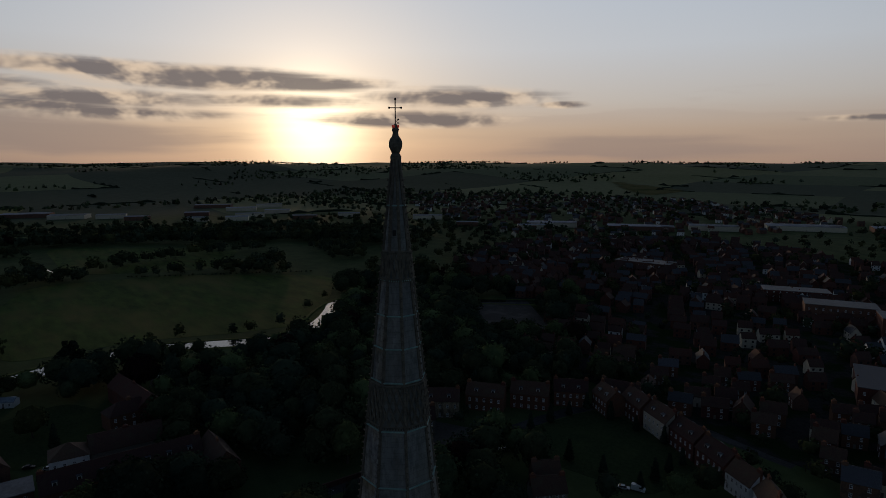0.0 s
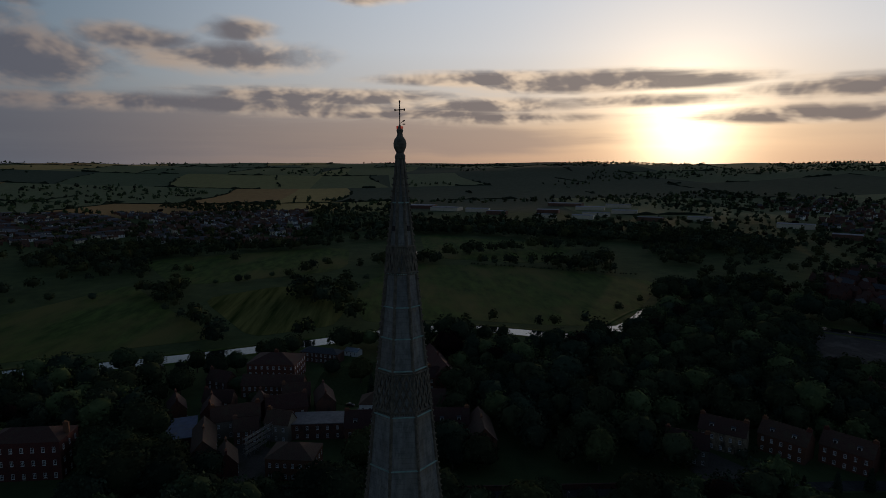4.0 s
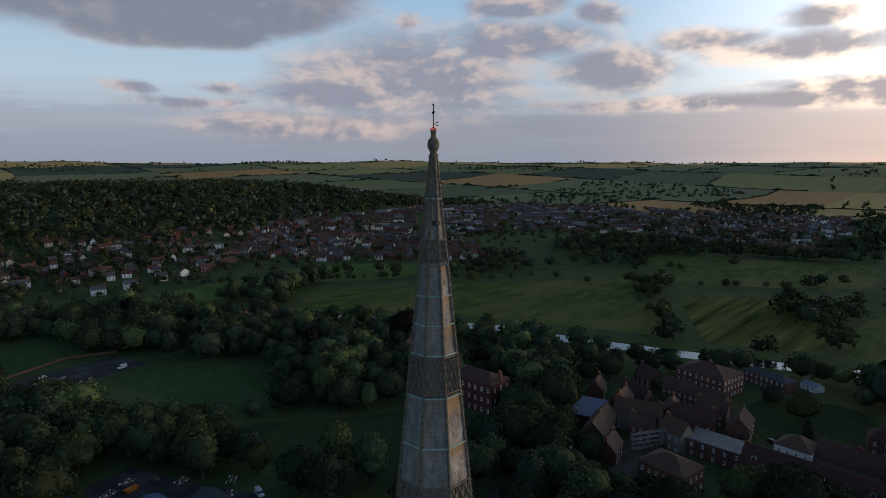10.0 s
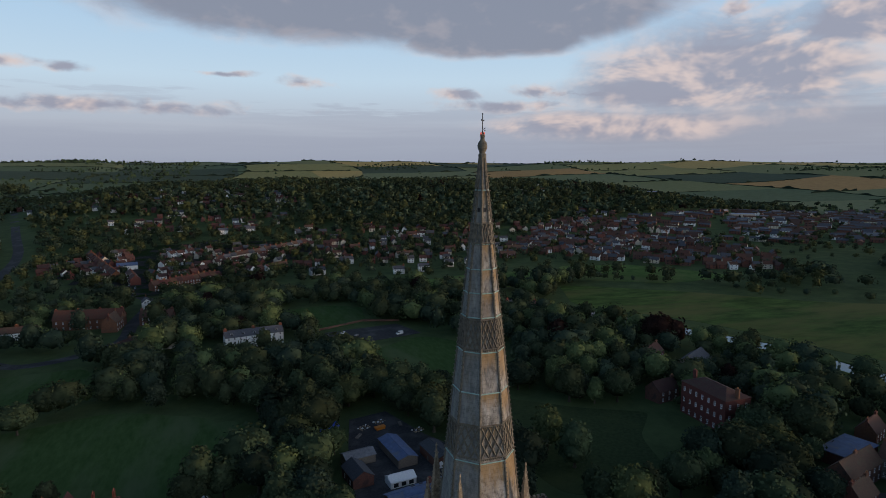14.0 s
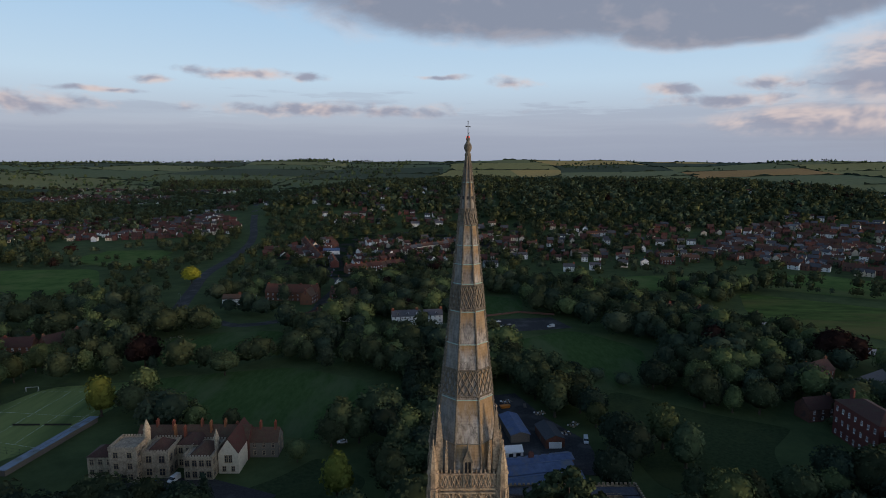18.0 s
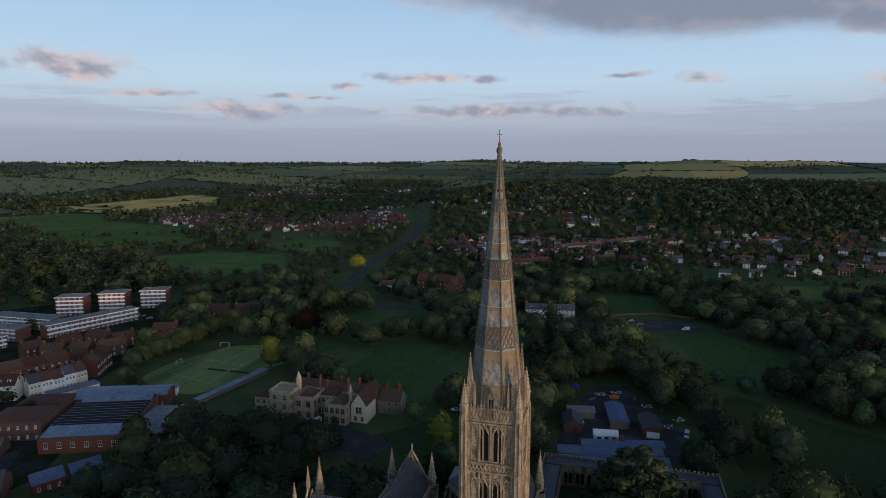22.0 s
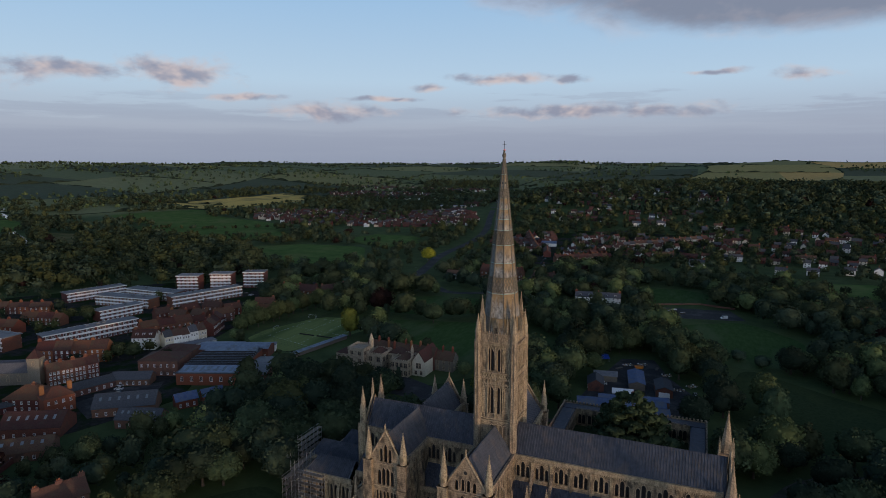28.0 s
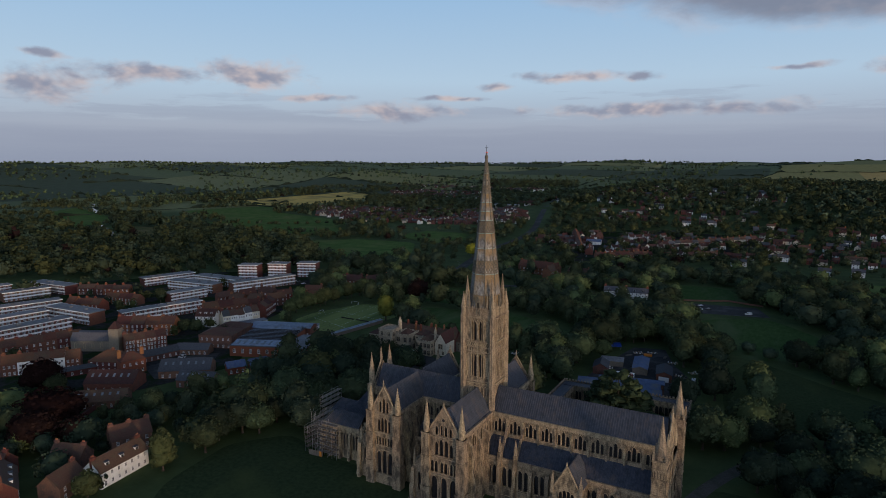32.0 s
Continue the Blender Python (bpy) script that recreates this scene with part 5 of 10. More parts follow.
def side(x0, x1, s, bays, name, skip=()):
    """One long side: high wall with triple lancets, aisle with pairs, buttresses, roofs. x0 < x1."""
    pitch = (x1 - x0) / bays
    wins, low = [], []
    for i in range(bays):
        c = (i + 0.5) * pitch
        wins += [(c - 1.5, 21.5, 1.05, 3.7), (c, 21.5, 1.2, 4.9), (c + 1.5, 21.5, 1.05, 3.7)]
        if i not in skip:
            low += [(c - 1.05, 5.0, 1.5, 7.0), (c + 1.05, 5.0, 1.5, 7.0)]
    a, b = both(s, (x1, CW), (x0, CW))
    w = wall(name + "_clerestory", a, b, 14, EAVE, cathedral, wins)
    g = Geo()
    corbels(g, a, b, EAVE - 0.2, (0, s))
    part("corbel_parapet", g, STONE_PALE, w)
    a, b = both(s, (x1, AW), (x0, AW))
    w2 = wall(name + "_aisle_wall", a, b, 0, AISLE_EAVE, cathedral, low)
    g = Geo()
    corbels(g, a, b, AISLE_EAVE - 0.6, (0, s))
    for z in (4.2, 1.6):
        g.box(x0, x1, min(s * AW, s * (AW + 0.3)), max(s * AW, s * (AW + 0.3)), z, z + 0.3)
    part("corbel_parapet", g, STONE_PALE, w2)
    lead_roof(name + "_aisle_roof", [((x0, s * (AW - 0.2), AISLE_EAVE - 0.1), (x1, s * (AW - 0.2), AISLE_EAVE - 0.1), (x0, s * CW, AISLE_TOP), (x1, s * CW, AISLE_TOP))], cathedral, "lead-covered lean-to aisle roof")
    for i in range(bays + 1):
        x = x0 + i * pitch
        buttress(x, s * AW, 0, s, 13.6, 1.9, 1.25, w2)
        m = part("clerestory_pilaster", Geo().box(x - 0.35, x + 0.35, min(s * CW, s * (CW + 0.4)), max(s * CW, s * (CW + 0.4)), 15, EAVE - 0.6), STONE, w)
    return w, w2


def flying(x, s, parent):
    g = Geo()
    pts = [(s * (CW + 0.3), 24.6), (s * (CW + 3.2), 20.6), (s * (AW + 0.4), 15.6)]
    for (y0, z0), (y1, z1) in zip(pts, pts[1:]):
        q = [(y0, z0), (y1, z1), (y1, z1 - 1.3), (y0, z0 - 1.0)]
        n = len(g.v)
        g.v += [(x - 0.4, y, z) for y, z in q] + [(x + 0.4, y, z) for y, z in q]
        g.f += [(n, n + 1, n + 2, n + 3), (n + 7, n + 6, n + 5, n + 4)] + [(n + (i + 1) % 4, n + i, n + 4 + i, n + 4 + (i + 1) % 4) for i in range(4)]
    part("flying_buttress", g, STONE, parent)
    g = Geo().box(x - 0.65, x + 0.65, min(s * (AW - 0.4), s * (AW + 1.3)), max(s * (AW - 0.4), s * (AW + 1.3)), 12, 17.6)
    part("buttress_pier", g, STONE, parent)
    pinnacle(x, s * (AW + 0.45), 17.6, 1.4, 3.6, 0.6, parent)


def transept(cx, hw, ylen, s, name, tiers, aisle=True):
    """An arm to the north (s = 1) or south (s = -1), with its gable, roof and eastern aisle."""
    y0 = CW
    L = 2 * hw
    apex = RIDGE + 0.3
    a, b = both(s, (cx + hw, ylen), (cx - hw, ylen))
    top = [(0, 0), (L, 0), (L, EAVE + 0.3), (L / 2, apex + 1.0), (0, EAVE + 0.3)]
    front = wall(name + "_gable_wall", a, b, 0, EAVE, cathedral, tiers(L), top=top)
    for z in (3.6, 13.2, 19.6, 26.8):
        part("string_course", Geo().box(cx - hw, cx + hw, min(s * ylen, s * (ylen + 0.28)), max(s * ylen, s * (ylen + 0.28)), z, z + 0.3), STONE_PALE, front)
    for sx in (-1, 1):
        part("gable_coping", Geo().beam((cx + sx * hw, s * (ylen + 0.05), EAVE + 0.4), (cx, s * (ylen + 0.05), apex + 1.15), 0.32), STONE_PALE, front)
    pinnacle(cx, s * ylen, apex + 0.9, 0.5, 1.5, 0.22, front, name="gable_finial")
    for sx in (-1, 1):
        x = cx + sx * (hw + 0.2)
        g = Geo()
        for z0_, z1_, r in ((0, 9, 1.75), (9, 20, 1.55), (20, EAVE + 0.6, 1.4)):
            g.box(x - r, x + r, min(s * (ylen - r), s * (ylen + r * 0.8)), max(s * (ylen - r), s * (ylen + r * 0.8)), z0_, z1_)
            g.box(x - r - 0.15, x + r + 0.15, min(s * (ylen - r), s * (ylen + r * 0.8 + 0.15)), max(s * (ylen - r), s * (ylen + r * 0.8 + 0.15)), z1_ - 0.35, z1_)
        part("stair_turret", g, STONE, front)
        pinnacle(x, s * (ylen - 0.2), EAVE + 0.6, 2.4, 8.6 if hw > 6 else 7.0, 1.15, front, 8, "turret_pinnacle")
    # side walls
    k = int((ylen - y0) / 6)
    pitch = (ylen - y0) / k
    wins = []
    for i in range(k):
        c = (i + 0.5) * pitch
        wins += [(c - 1.3, 21.6, 0.8, 3.4), (c, 21.6, 0.9, 4.5), (c + 1.3, 21.6, 0.8, 3.4)]
    low = [((i + 0.5) * pitch + d, 5.0, 1.2, 6.6) for i in range(k) for d in (-1.0, 1.0)]
    a, b = both(s, (cx - hw, ylen), (cx - hw, y0))
    ww = wall(name + "_west_wall", a, b, 0, EAVE, cathedral, wins + low)
    g = Geo()
    corbels(g, a, b, EAVE - 0.2, (-1, 0))
    part("corbel_parapet", g, STONE_PALE, ww)
    for i in range(1, k):
        buttress(cx - hw, s * (y0 + i * pitch), -1, 0, 24, 2.0, 1.2, ww)
    a, b = both(s, (cx + hw, y0), (cx + hw, ylen))
    we = wall(name + "_east_wall", a, b, 14, EAVE, cathedral, wins)
    g = Geo()
    corbels(g, a, b, EAVE - 0.2, (1, 0))
    part("corbel_parapet", g, STONE_PALE, we)
    slopes = []
    for sx in (-1, 1):
        e0, e1 = (cx + sx * hw, s * 2.0, EAVE - 0.1), (cx + sx * hw, s * (ylen - 0.3), EAVE - 0.1)
        slopes.append((e0, e1, (cx, s * 2.0, RIDGE), (cx, s * (ylen - 0.3), RIDGE)))
    lead_roof(name + "_roof", slopes, cathedral, "steep lead roof with standing rolls")
    if aisle:
        ex = cx + hw + 6.2
        ye = ylen - 1.5
        a, b = both(s, (ex, AW), (ex, ye))
        wa = wall(name + "_aisle_wall", a, b, 0, AISLE_EAVE, cathedral, [((i + 0.5) * (ye - AW) / 3 + d, 5.0, 1.2, 6.6) for i in range(3) for d in (-0.9, 0.9)])
        g = Geo()
        corbels(g, a, b, AISLE_EAVE - 0.6, (1, 0))
        part("corbel_parapet", g, STONE_PALE, wa)
        for i in range(4):
            buttress(ex, s * (AW + i * (ye - AW) / 3), 1, 0, 13.6, 1.7, 1.2, wa)
        a, b = both(s, (ex, ye), (cx + hw, ye))
        wn = wall(name + "_aisle_end", a, b, 0, AISLE_EAVE, cathedral, [(2.2, 5, 1.2, 6.6), (4.1, 5, 1.2, 6.6)], top=[(0, 0), (6.2, 0), (6.2, AISLE_TOP + 0.3), (0, AISLE_EAVE + 0.3)] if s > 0 else [(0, 0), (6.2, 0), (6.2, AISLE_EAVE + 0.3), (0, AISLE_TOP + 0.3)])
        buttress(ex, s * ye, 0, s, 13.6, 1.7, 1.2, wn)
        pinnacle(ex - 0.2, s * (ye - 0.3), AISLE_EAVE, 1.6, 3.4, 0.6, wn)
        lead_roof(name + "_aisle_roof", [((ex - 0.2, s * CW, AISLE_EAVE - 0.1), (ex - 0.2, s * (ye - 0.3), AISLE_EAVE - 0.1), (cx + hw, s * CW, AISLE_TOP), (cx + hw, s * (ye - 0.3), AISLE_TOP))], cathedral)
    return front


tower()
spire()
for s in (1, -1):
    w, w2 = side(-65.0, -TW - 0.6, s, 10, "nave", skip=(4,) if s > 0 else ())
    for i in (8, 9):
        flying(-65.0 + 5.83 * i, s, w)
    side(TW + 0.6, 46.0, s, 7, "choir")
lead_roof("nave_roof", [((-65.6, s * (CW - 0.1), EAVE), (-TW + 0.1, s * (CW - 0.1), EAVE), (-65.6, 0, RIDGE), (-TW + 0.1, 0, RIDGE)) for s in (1, -1)], cathedral, "long steep lead nave roof with standing rolls")
lead_roof("choir_roof", [((TW - 0.1, s * (CW - 0.1), EAVE), (46.0, s * (CW - 0.1), EAVE), (TW - 0.1, 0, RIDGE), (46.0, 0, RIDGE)) for s in (1, -1)], cathedral, "dark lead choir roof")


def great_tiers(L):
    out = []
    for c in (L / 2 - 3.6, L / 2, L / 2 + 3.6):
        out.append((c, 4.6, 2.3, 8.2))
    for c in (L / 2 - 3.6, L / 2, L / 2 + 3.6):
        out += [(c - 0.75, 14.4, 1.12, 3.9), (c + 0.75, 14.4, 1.12, 3.9)]
    out += [(L / 2 - 2.8, 20.4, 1.35, 4.7), (L / 2 - 0.95, 20.4, 1.4, 5.7), (L / 2 + 0.95, 20.4, 1.4, 5.7), (L / 2 + 2.8, 20.4, 1.35, 4.7)]
    out += [(L / 2 - 2.6, 27.6, 0.9, 2.9), (L / 2 - 0.85, 27.6, 0.9, 3.4), (L / 2 + 0.85, 27.6, 0.9, 3.4), (L / 2 + 2.6, 27.6, 0.9, 2.9)]
    return out


def lesser_tiers(L):
    out = [(L / 2 + d, 4.2, 1.8, 8.4 + (0.9 if d == 0 else 0)) for d in (-2.4, 0, 2.4)]
    out += [(L / 2 + d, 15.0, 0.85, 3.2) for d in (-3.0, -1.9, -0.55, 0.55, 1.9, 3.0)]
    out += [(L / 2 + d, 20.2, 1.12, 4.6 + (0.8 if abs(d) < 1 else 0)) for d in (-2.1, -0.7, 0.7, 2.1)]
    out += [(L / 2 + d, 27.6, 1.05, 4.2 + (1.3 if d == 0 else 0)) for d in (-1.5, 0, 1.5)]
    return out


for s in (1, -1):
    f = transept(0, 6.4, 31.0, s, "great_transept", great_tiers)
    g = Geo()
    for i in range(12):
        a, b = 2 * math.pi * i / 12, 2 * math.pi * (i + 1) / 12
        for r0, r1, d0, d1 in ((0.55, 0.85, 0.2, 0.2),):
            g.face(*[(r * math.cos(t), s * (31.0 + d0), 33.0 + r * math.sin(t)) for r, t in ((r0, a), (r1, a), (r1, b), (r0, b))])
    part("rose_rim", g, STONE_PALE, f)
    g = Geo().face(*[(0.58 * math.cos(2 * math.pi * i / 16), s * 31.12, 33.0 + 0.58 * math.sin(2 * math.pi * i / 16)) for i in range(16)])
    part("rose_glass", g, GLASS_DARK, f)
    transept(28.0, 5.6, 25.0, s, "choir_transept", lesser_tiers)


def east_end():
    top = [(0, 12), (2 * CW, 12), (2 * CW, EAVE + 0.3), (CW, RIDGE + 1.2), (0, EAVE + 0.3)]
    f = wall("east_gable_wall", (46.4, -CW), (46.4, CW), 12, EAVE, cathedral, [(CW + d, 20.5, 1.0, 4.6 + (0.9 if abs(d) < 1 else 0)) for d in (-3.4, -1.7, 0, 1.7, 3.4)] + [(CW + d, 28.2, 0.9, 3.6) for d in (-1.4, 0, 1.4)], top=top)
    g = Geo()
    for sy in (-1, 1):
        part("gable_coping", Geo().beam((46.4, sy * CW, EAVE + 0.4), (46.4, 0, RIDGE + 1.35), 0.32), STONE_PALE, f)
    pinnacle(46.4, 0, RIDGE + 1.0, 1.2, 4.2, 0.5, f)
    for sy in (-1, 1):
        part("stair_turret", Geo().box(45.2, 48.0, sy * CW - 1.3, sy * CW + 1.3, 10, EAVE + 2), STONE, f)
        pinnacle(46.6, sy * CW, EAVE + 2, 4.4, 8.0, 1.1, f, 8, "turret_pinnacle")
    # low eastern chapel: three parallel roofs
    H = 12.6
    ring = [((46.0, -15.8), (64.5, -15.8)), ((64.5, -15.8), (64.5, -6)), ((64.5, -6), (70.0, -5)), ((70.0, -5), (70.0, 5)), ((70.0, 5), (64.5, 6)), ((64.5, 6), (64.5, 15.8)), ((64.5, 15.8), (46.0, 15.8))]
    for a, b in ring:
        L = math.hypot(b[0] - a[0], b[1] - a[1])
        k = max(1, int(L / 4.6))
        wins = [((i + 0.5) * L / k + d, 4.2, 1.1, 6.2) for i in range(k) for d in (-0.85, 0.85)] if L > 5 else []
        w = wall("chapel_wall", a, b, 0, H, cathedral, wins)
        u = Vector((b[0] - a[0], b[1] - a[1])).normalized()
        g = Geo()
        corbels(g, a, b, H - 0.6, (u.y, -u.x))
        part("corbel_parapet", g, STONE_PALE, w)
        if L > 5:
            for i in range(k + 1):
                p = Vector(a).lerp(Vector(b), i / k)
                buttress(p.x, p.y, u.y, -u.x, 11.6, 1.6, 1.1, w)
    for y0, y1, x1 in ((-15.6, -5.6, 64.2), (-5.4, 5.4, 69.6), (5.6, 15.6, 64.2)):
        ym = (y0 + y1) / 2
        lead_roof("chapel_roof", [((47.2, y0, H), (x1, y0, H), (47.2, ym, H + 4.6), (x1 - 2.5, ym, H + 4.6)), ((47.2, y1, H), (x1, y1, H), (47.2, ym, H + 4.6), (x1 - 2.5, ym, H + 4.6)), ((x1, y0, H), (x1, y1, H), (x1 - 2.5, ym, H + 4.6), (x1 - 2.5, ym, H + 4.6))], cathedral, "low lead chapel roof")
    for s in (1, -1):
        a, b = both(s, (46.0, AW), (46.0, 15.8))


east_end()


def west_front():
    x = -66.4
    yw = 16.6
    wins = [(yw + d, 14.5, 1.9, 9.5 + (2 if d == 0 else 0)) for d in (-2.6, 0, 2.6)] + [(yw + d, 5, 1.4, 5) for d in (-11, -9, 9, 11)]
    top = [(0, 0), (2 * yw, 0), (2 * yw, 24), (yw + CW, 26), (yw + CW, EAVE + 0.4), (yw, RIDGE + 1.6), (yw - CW, EAVE + 0.4), (yw - CW, 26), (0, 24)]
    f = wall("west_front", (x, yw), (x, -yw), 0, 24, cathedral, wins, top=top, blind=[(2.2 + 1.8 * i, 13, 1.3, 4.6) for i in range(4)] + [(2 * yw - 2.2 - 1.8 * i, 13, 1.3, 4.6) for i in range(4)])
    g = Geo()
    for z in (4, 12.4, 18.8, 24.0):
        part("string_course", Geo().box(x - 0.4, x, -yw, yw, z, z + 0.35), STONE_PALE, f)
    for sy in (-1, 1):
        part("gable_coping", Geo().beam((x, sy * CW, EAVE + 0.5), (x, 0, RIDGE + 1.75), 0.34), STONE_PALE, f)
        part("screen_wall", Geo().box(x, x + 1.2, min(sy * CW, sy * yw), max(sy * CW, sy * yw), 0.0, 24.2), STONE_PALE, f)
    pinnacle(x, 0, RIDGE + 1.4, 0.6, 1.8, 0.3, f, name="gable_finial")
    for sy in (-1, 1):
        g = Geo()
        yy = sy * (yw + 0.6)
        g.box(x - 1.8, x + 2.4, yy - 2.1, yy + 2.1, 0, 30.0)
        for z in (4, 9.5, 13.5, 18.8, 24.0, 27.2, 29.6):
            g.box(x - 2.05, x + 2.65, yy - 2.35, yy + 2.35, z, z + 0.35)
        t = part("corner_tower", g, STONE, f, "square turret with tiers of blind arches")
        for z, h, n in ((9.8, 3.4, 3), (14.0, 4.4, 2), (19.3, 4.4, 2), (24.5, 2.5, 4)):
            for nx, ny, cx_, cy_, L in ((0, sy, x + 0.3, yy + sy * 2.1, 4.2), (1, 0, x + 2.4, yy, 4.2), (-1, 0, x - 1.8, yy, 4.2)):
                u = Vector((-ny, nx, 0))
                for i in range(n):
                    m = Matrix.Identity(4)
                    m.col[0][:3], m.col[1][:3] = u, (-nx, -ny, 0)
                    m.translation = Vector((cx_, cy_, z)) + u * ((i + 0.5) / n - 0.5) * (L - 0.6)
                    part("blind_arch", blind_mesh(round((L - 0.6) / n - 0.45, 2), h), None, t, m=m)
        pinnacle(x + 0.3, yy, 30.0, 1.0, 11.6, 1.75, f, 8, "turret_spirelet")
        for dx, dy in ((-1.6, -1.8), (2.2, -1.8), (-1.6, 1.8), (2.2, 1.8)):
            pinnacle(x + dx, yy + dy, 30.0, 0.8, 2.6, 0.4, f)
        pinnacle(x, sy * (CW + 1.2), 24.0, 3.0, 6.5, 0.9, f, 8)


west_front()


def north_porch():
    cx, hw, y1, eave, apex = -38.8, 4.6, 21.0, 14.0, 21.2
    L = 2 * hw
    f = wall("porch_front", (cx + hw, y1), (cx - hw, y1), 0, eave, cathedral, [(hw - 0.9, 0.3, 0.0 + 1.6, 7.2), (hw + 0.9, 0.3, 1.6, 7.2), (hw - 1.9, 10.2, 1.1, 3.2), (hw - 0.6, 10.2, 1.1, 3.8), (hw + 0.7, 10.2, 1.1, 3.8), (hw + 2.0, 10.2, 1.1, 3.2)], top=[(0, 0), (L, 0), (L, eave), (hw, apex + 0.8), (0, eave)])
    wall("porch_side", (cx - hw, y1), (cx - hw, AW), 0, eave, cathedral, blind=[(2 + 2 * i, 5, 1.4, 5) for i in range(3)])
    wall("porch_side", (cx + hw, AW), (cx + hw, y1), 0, eave, cathedral, blind=[(2 + 2 * i, 5, 1.4, 5) for i in range(3)])
    lead_roof("porch_roof", [((cx - hw, 8.5, eave), (cx - hw, y1 - 0.3, eave), (cx, 8.5, apex), (cx, y1 - 0.3, apex)), ((cx + hw, 8.5, eave), (cx + hw, y1 - 0.3, eave), (cx, 8.5, apex), (cx, y1 - 0.3, apex))], cathedral, "lead porch roof")
    g = Geo()
    for sx in (-1, 1):
        part("gable_coping", Geo().beam((cx + sx * hw, y1, eave + 0.2), (cx, y1, apex + 0.95), 0.28), STONE_PALE, f)
        part("porch_buttress", Geo().box(cx + sx * hw - 0.8, cx + sx * hw + 0.8, y1 - 0.8, y1 + 1.3, 0, 11), STONE_PALE, f)
    part("string_course", Geo().box(cx - hw, cx + hw, y1, y1 + 0.25, 9.2, 9.5), STONE_PALE, f)
    for sx in (-1, 1):
        pinnacle(cx + sx * hw, y1 - 0.2, 12.5, 2.6, 4.4, 0.7, f)
    pinnacle(cx, y1, apex + 0.6, 0.4, 1.2, 0.2, f, name="gable_finial")


north_porch()


def cloister():
    c = thing("cloister", "square stone cloister with lead walk roofs round a lawn", "cloister")
    x0, x1, y0, y1, wd, h = -62.0, -2.0, -92.0, -32.0, 6.5, 8.0
    for a, b, n in (((x0, y0), (x1, y0), 1), ((x1, y0), (x1, y1), 1), ((x1, y1), (x0, y1), 1), ((x0, y1), (x0, y0), 1)):
        wall("cloister_wall", a, b, 0, h, c)
    xi0, xi1, yi0, yi1 = x0 + wd, x1 - wd, y0 + wd, y1 - wd
    for a, b in (((xi0, yi1), (xi1, yi1)), ((xi1, yi1), (xi1, yi0)), ((xi1, yi0), (xi0, yi0)), ((xi0, yi0), (xi0, yi1))):
        wall("cloister_arcade", a, b, 0, h, c, [(2.5 + 4.2 * i + d, 1.2, 1.45, 4.4) for i in range(11) for d in (-0.85, 0.85)], wname="tracery_bay")
    g, s = Geo(), Geo()
    for bx in ((x0, x1, y0, yi0), (x0, x1, yi1, y1), (x0, xi0, yi0, yi1), (xi1, x1, yi0, yi1)):
        g.box(bx[0] + 0.4, bx[1] - 0.4, bx[2] + 0.4, bx[3] - 0.4, h - 0.6, h - 0.2)
    k = 0
    while x0 + k * 1.1 < x1:
        x = x0 + k * 1.1
        s.box(x - 0.05, x + 0.05, y0 + 0.4, yi0 - 0.4, h - 0.2, h - 0.1).box(x - 0.05, x + 0.05, yi1 + 0.4, y1 - 0.4, h - 0.2, h - 0.1)
        k += 1
    r = part("walk_roof", g, LEAD, c, "flat lead walk roof")
    tagged(part("lead_roll", s, LEAD, r), "raised lead seams", kind="stuff")
    g = Geo()
    for i in range(40):
        for y in (y0, y1):
            g.box(x0 + i * 1.5, x0 + i * 1.5 + 0.8, y - 0.3, y + 0.3, h, h + 0.7)
        for x in (x0, x1):
            g.box(x - 0.3, x + 0.3, y0 + i * 1.5, y0 + i * 1.5 + 0.8, h, h + 0.7)
    tagged(part("battlement", g, STONE_PALE, c), "little merlons along the cloister roof", kind="stuff")
    patch("cloister_garth", [(xi0, yi0), (xi1, yi0), (xi1, yi1), (xi0, yi1)], LAWN, 0.06, "square cloister lawn", soft=False)
    # octagonal chapter house to the east
    ch = thing("chapter_house", "octagonal stone chapter house with a low lead roof", "chapter house")
    cx, cy, r = 14.0, -52.0, 10.5
    pts = [(cx + r * math.cos(math.pi / 8 + k * math.pi / 4), cy + r * math.sin(math.pi / 8 + k * math.pi / 4)) for k in range(8)]
    for k in range(8):
        a, b = pts[k], pts[(k + 1) % 8]
        L = math.hypot(a[0] - b[0], a[1] - b[1])
        w = wall("chapter_wall", a, b, 0, 17, ch, [(L / 2 - 1.1, 6, 1.7, 8.6), (L / 2 + 1.1, 6, 1.7, 8.6)])
        n = Vector(pts[k]) - Vector((cx, cy))
        n.normalize()
        buttress(a[0], a[1], n.x, n.y, 15.5, 1.8, 1.2, w)
    part("roof", Geo().prism(pts, 17, 17.6).frustum(cx, cy, r * 0.97, 0.3, 17.6, 22.0, 8, math.pi / 8), LEAD, ch, "shallow lead pyramid roof")


cloister()
OPEN += [[(150, -50), (156, 0), (174, 38), (215, 46), (252, 20), (252, -60)], [(46, -322), (0, -312), (-2, -296), (48, -304)], [(96, -392), (190, -384), (190, -366), (96, -372)]]
OPEN += [[(-72, -20), (72, -20), (72, 20), (-72, 20)], [(-14, -36), (40, -36), (40, 36), (-14, 36)], [(-66, -96), (2, -96), (2, -28), (-66, -28)], [(0, -66), (28, -66), (28, -38), (0, -38)]]

# ---- buildings of the town and the close ----
FRAMES = {}


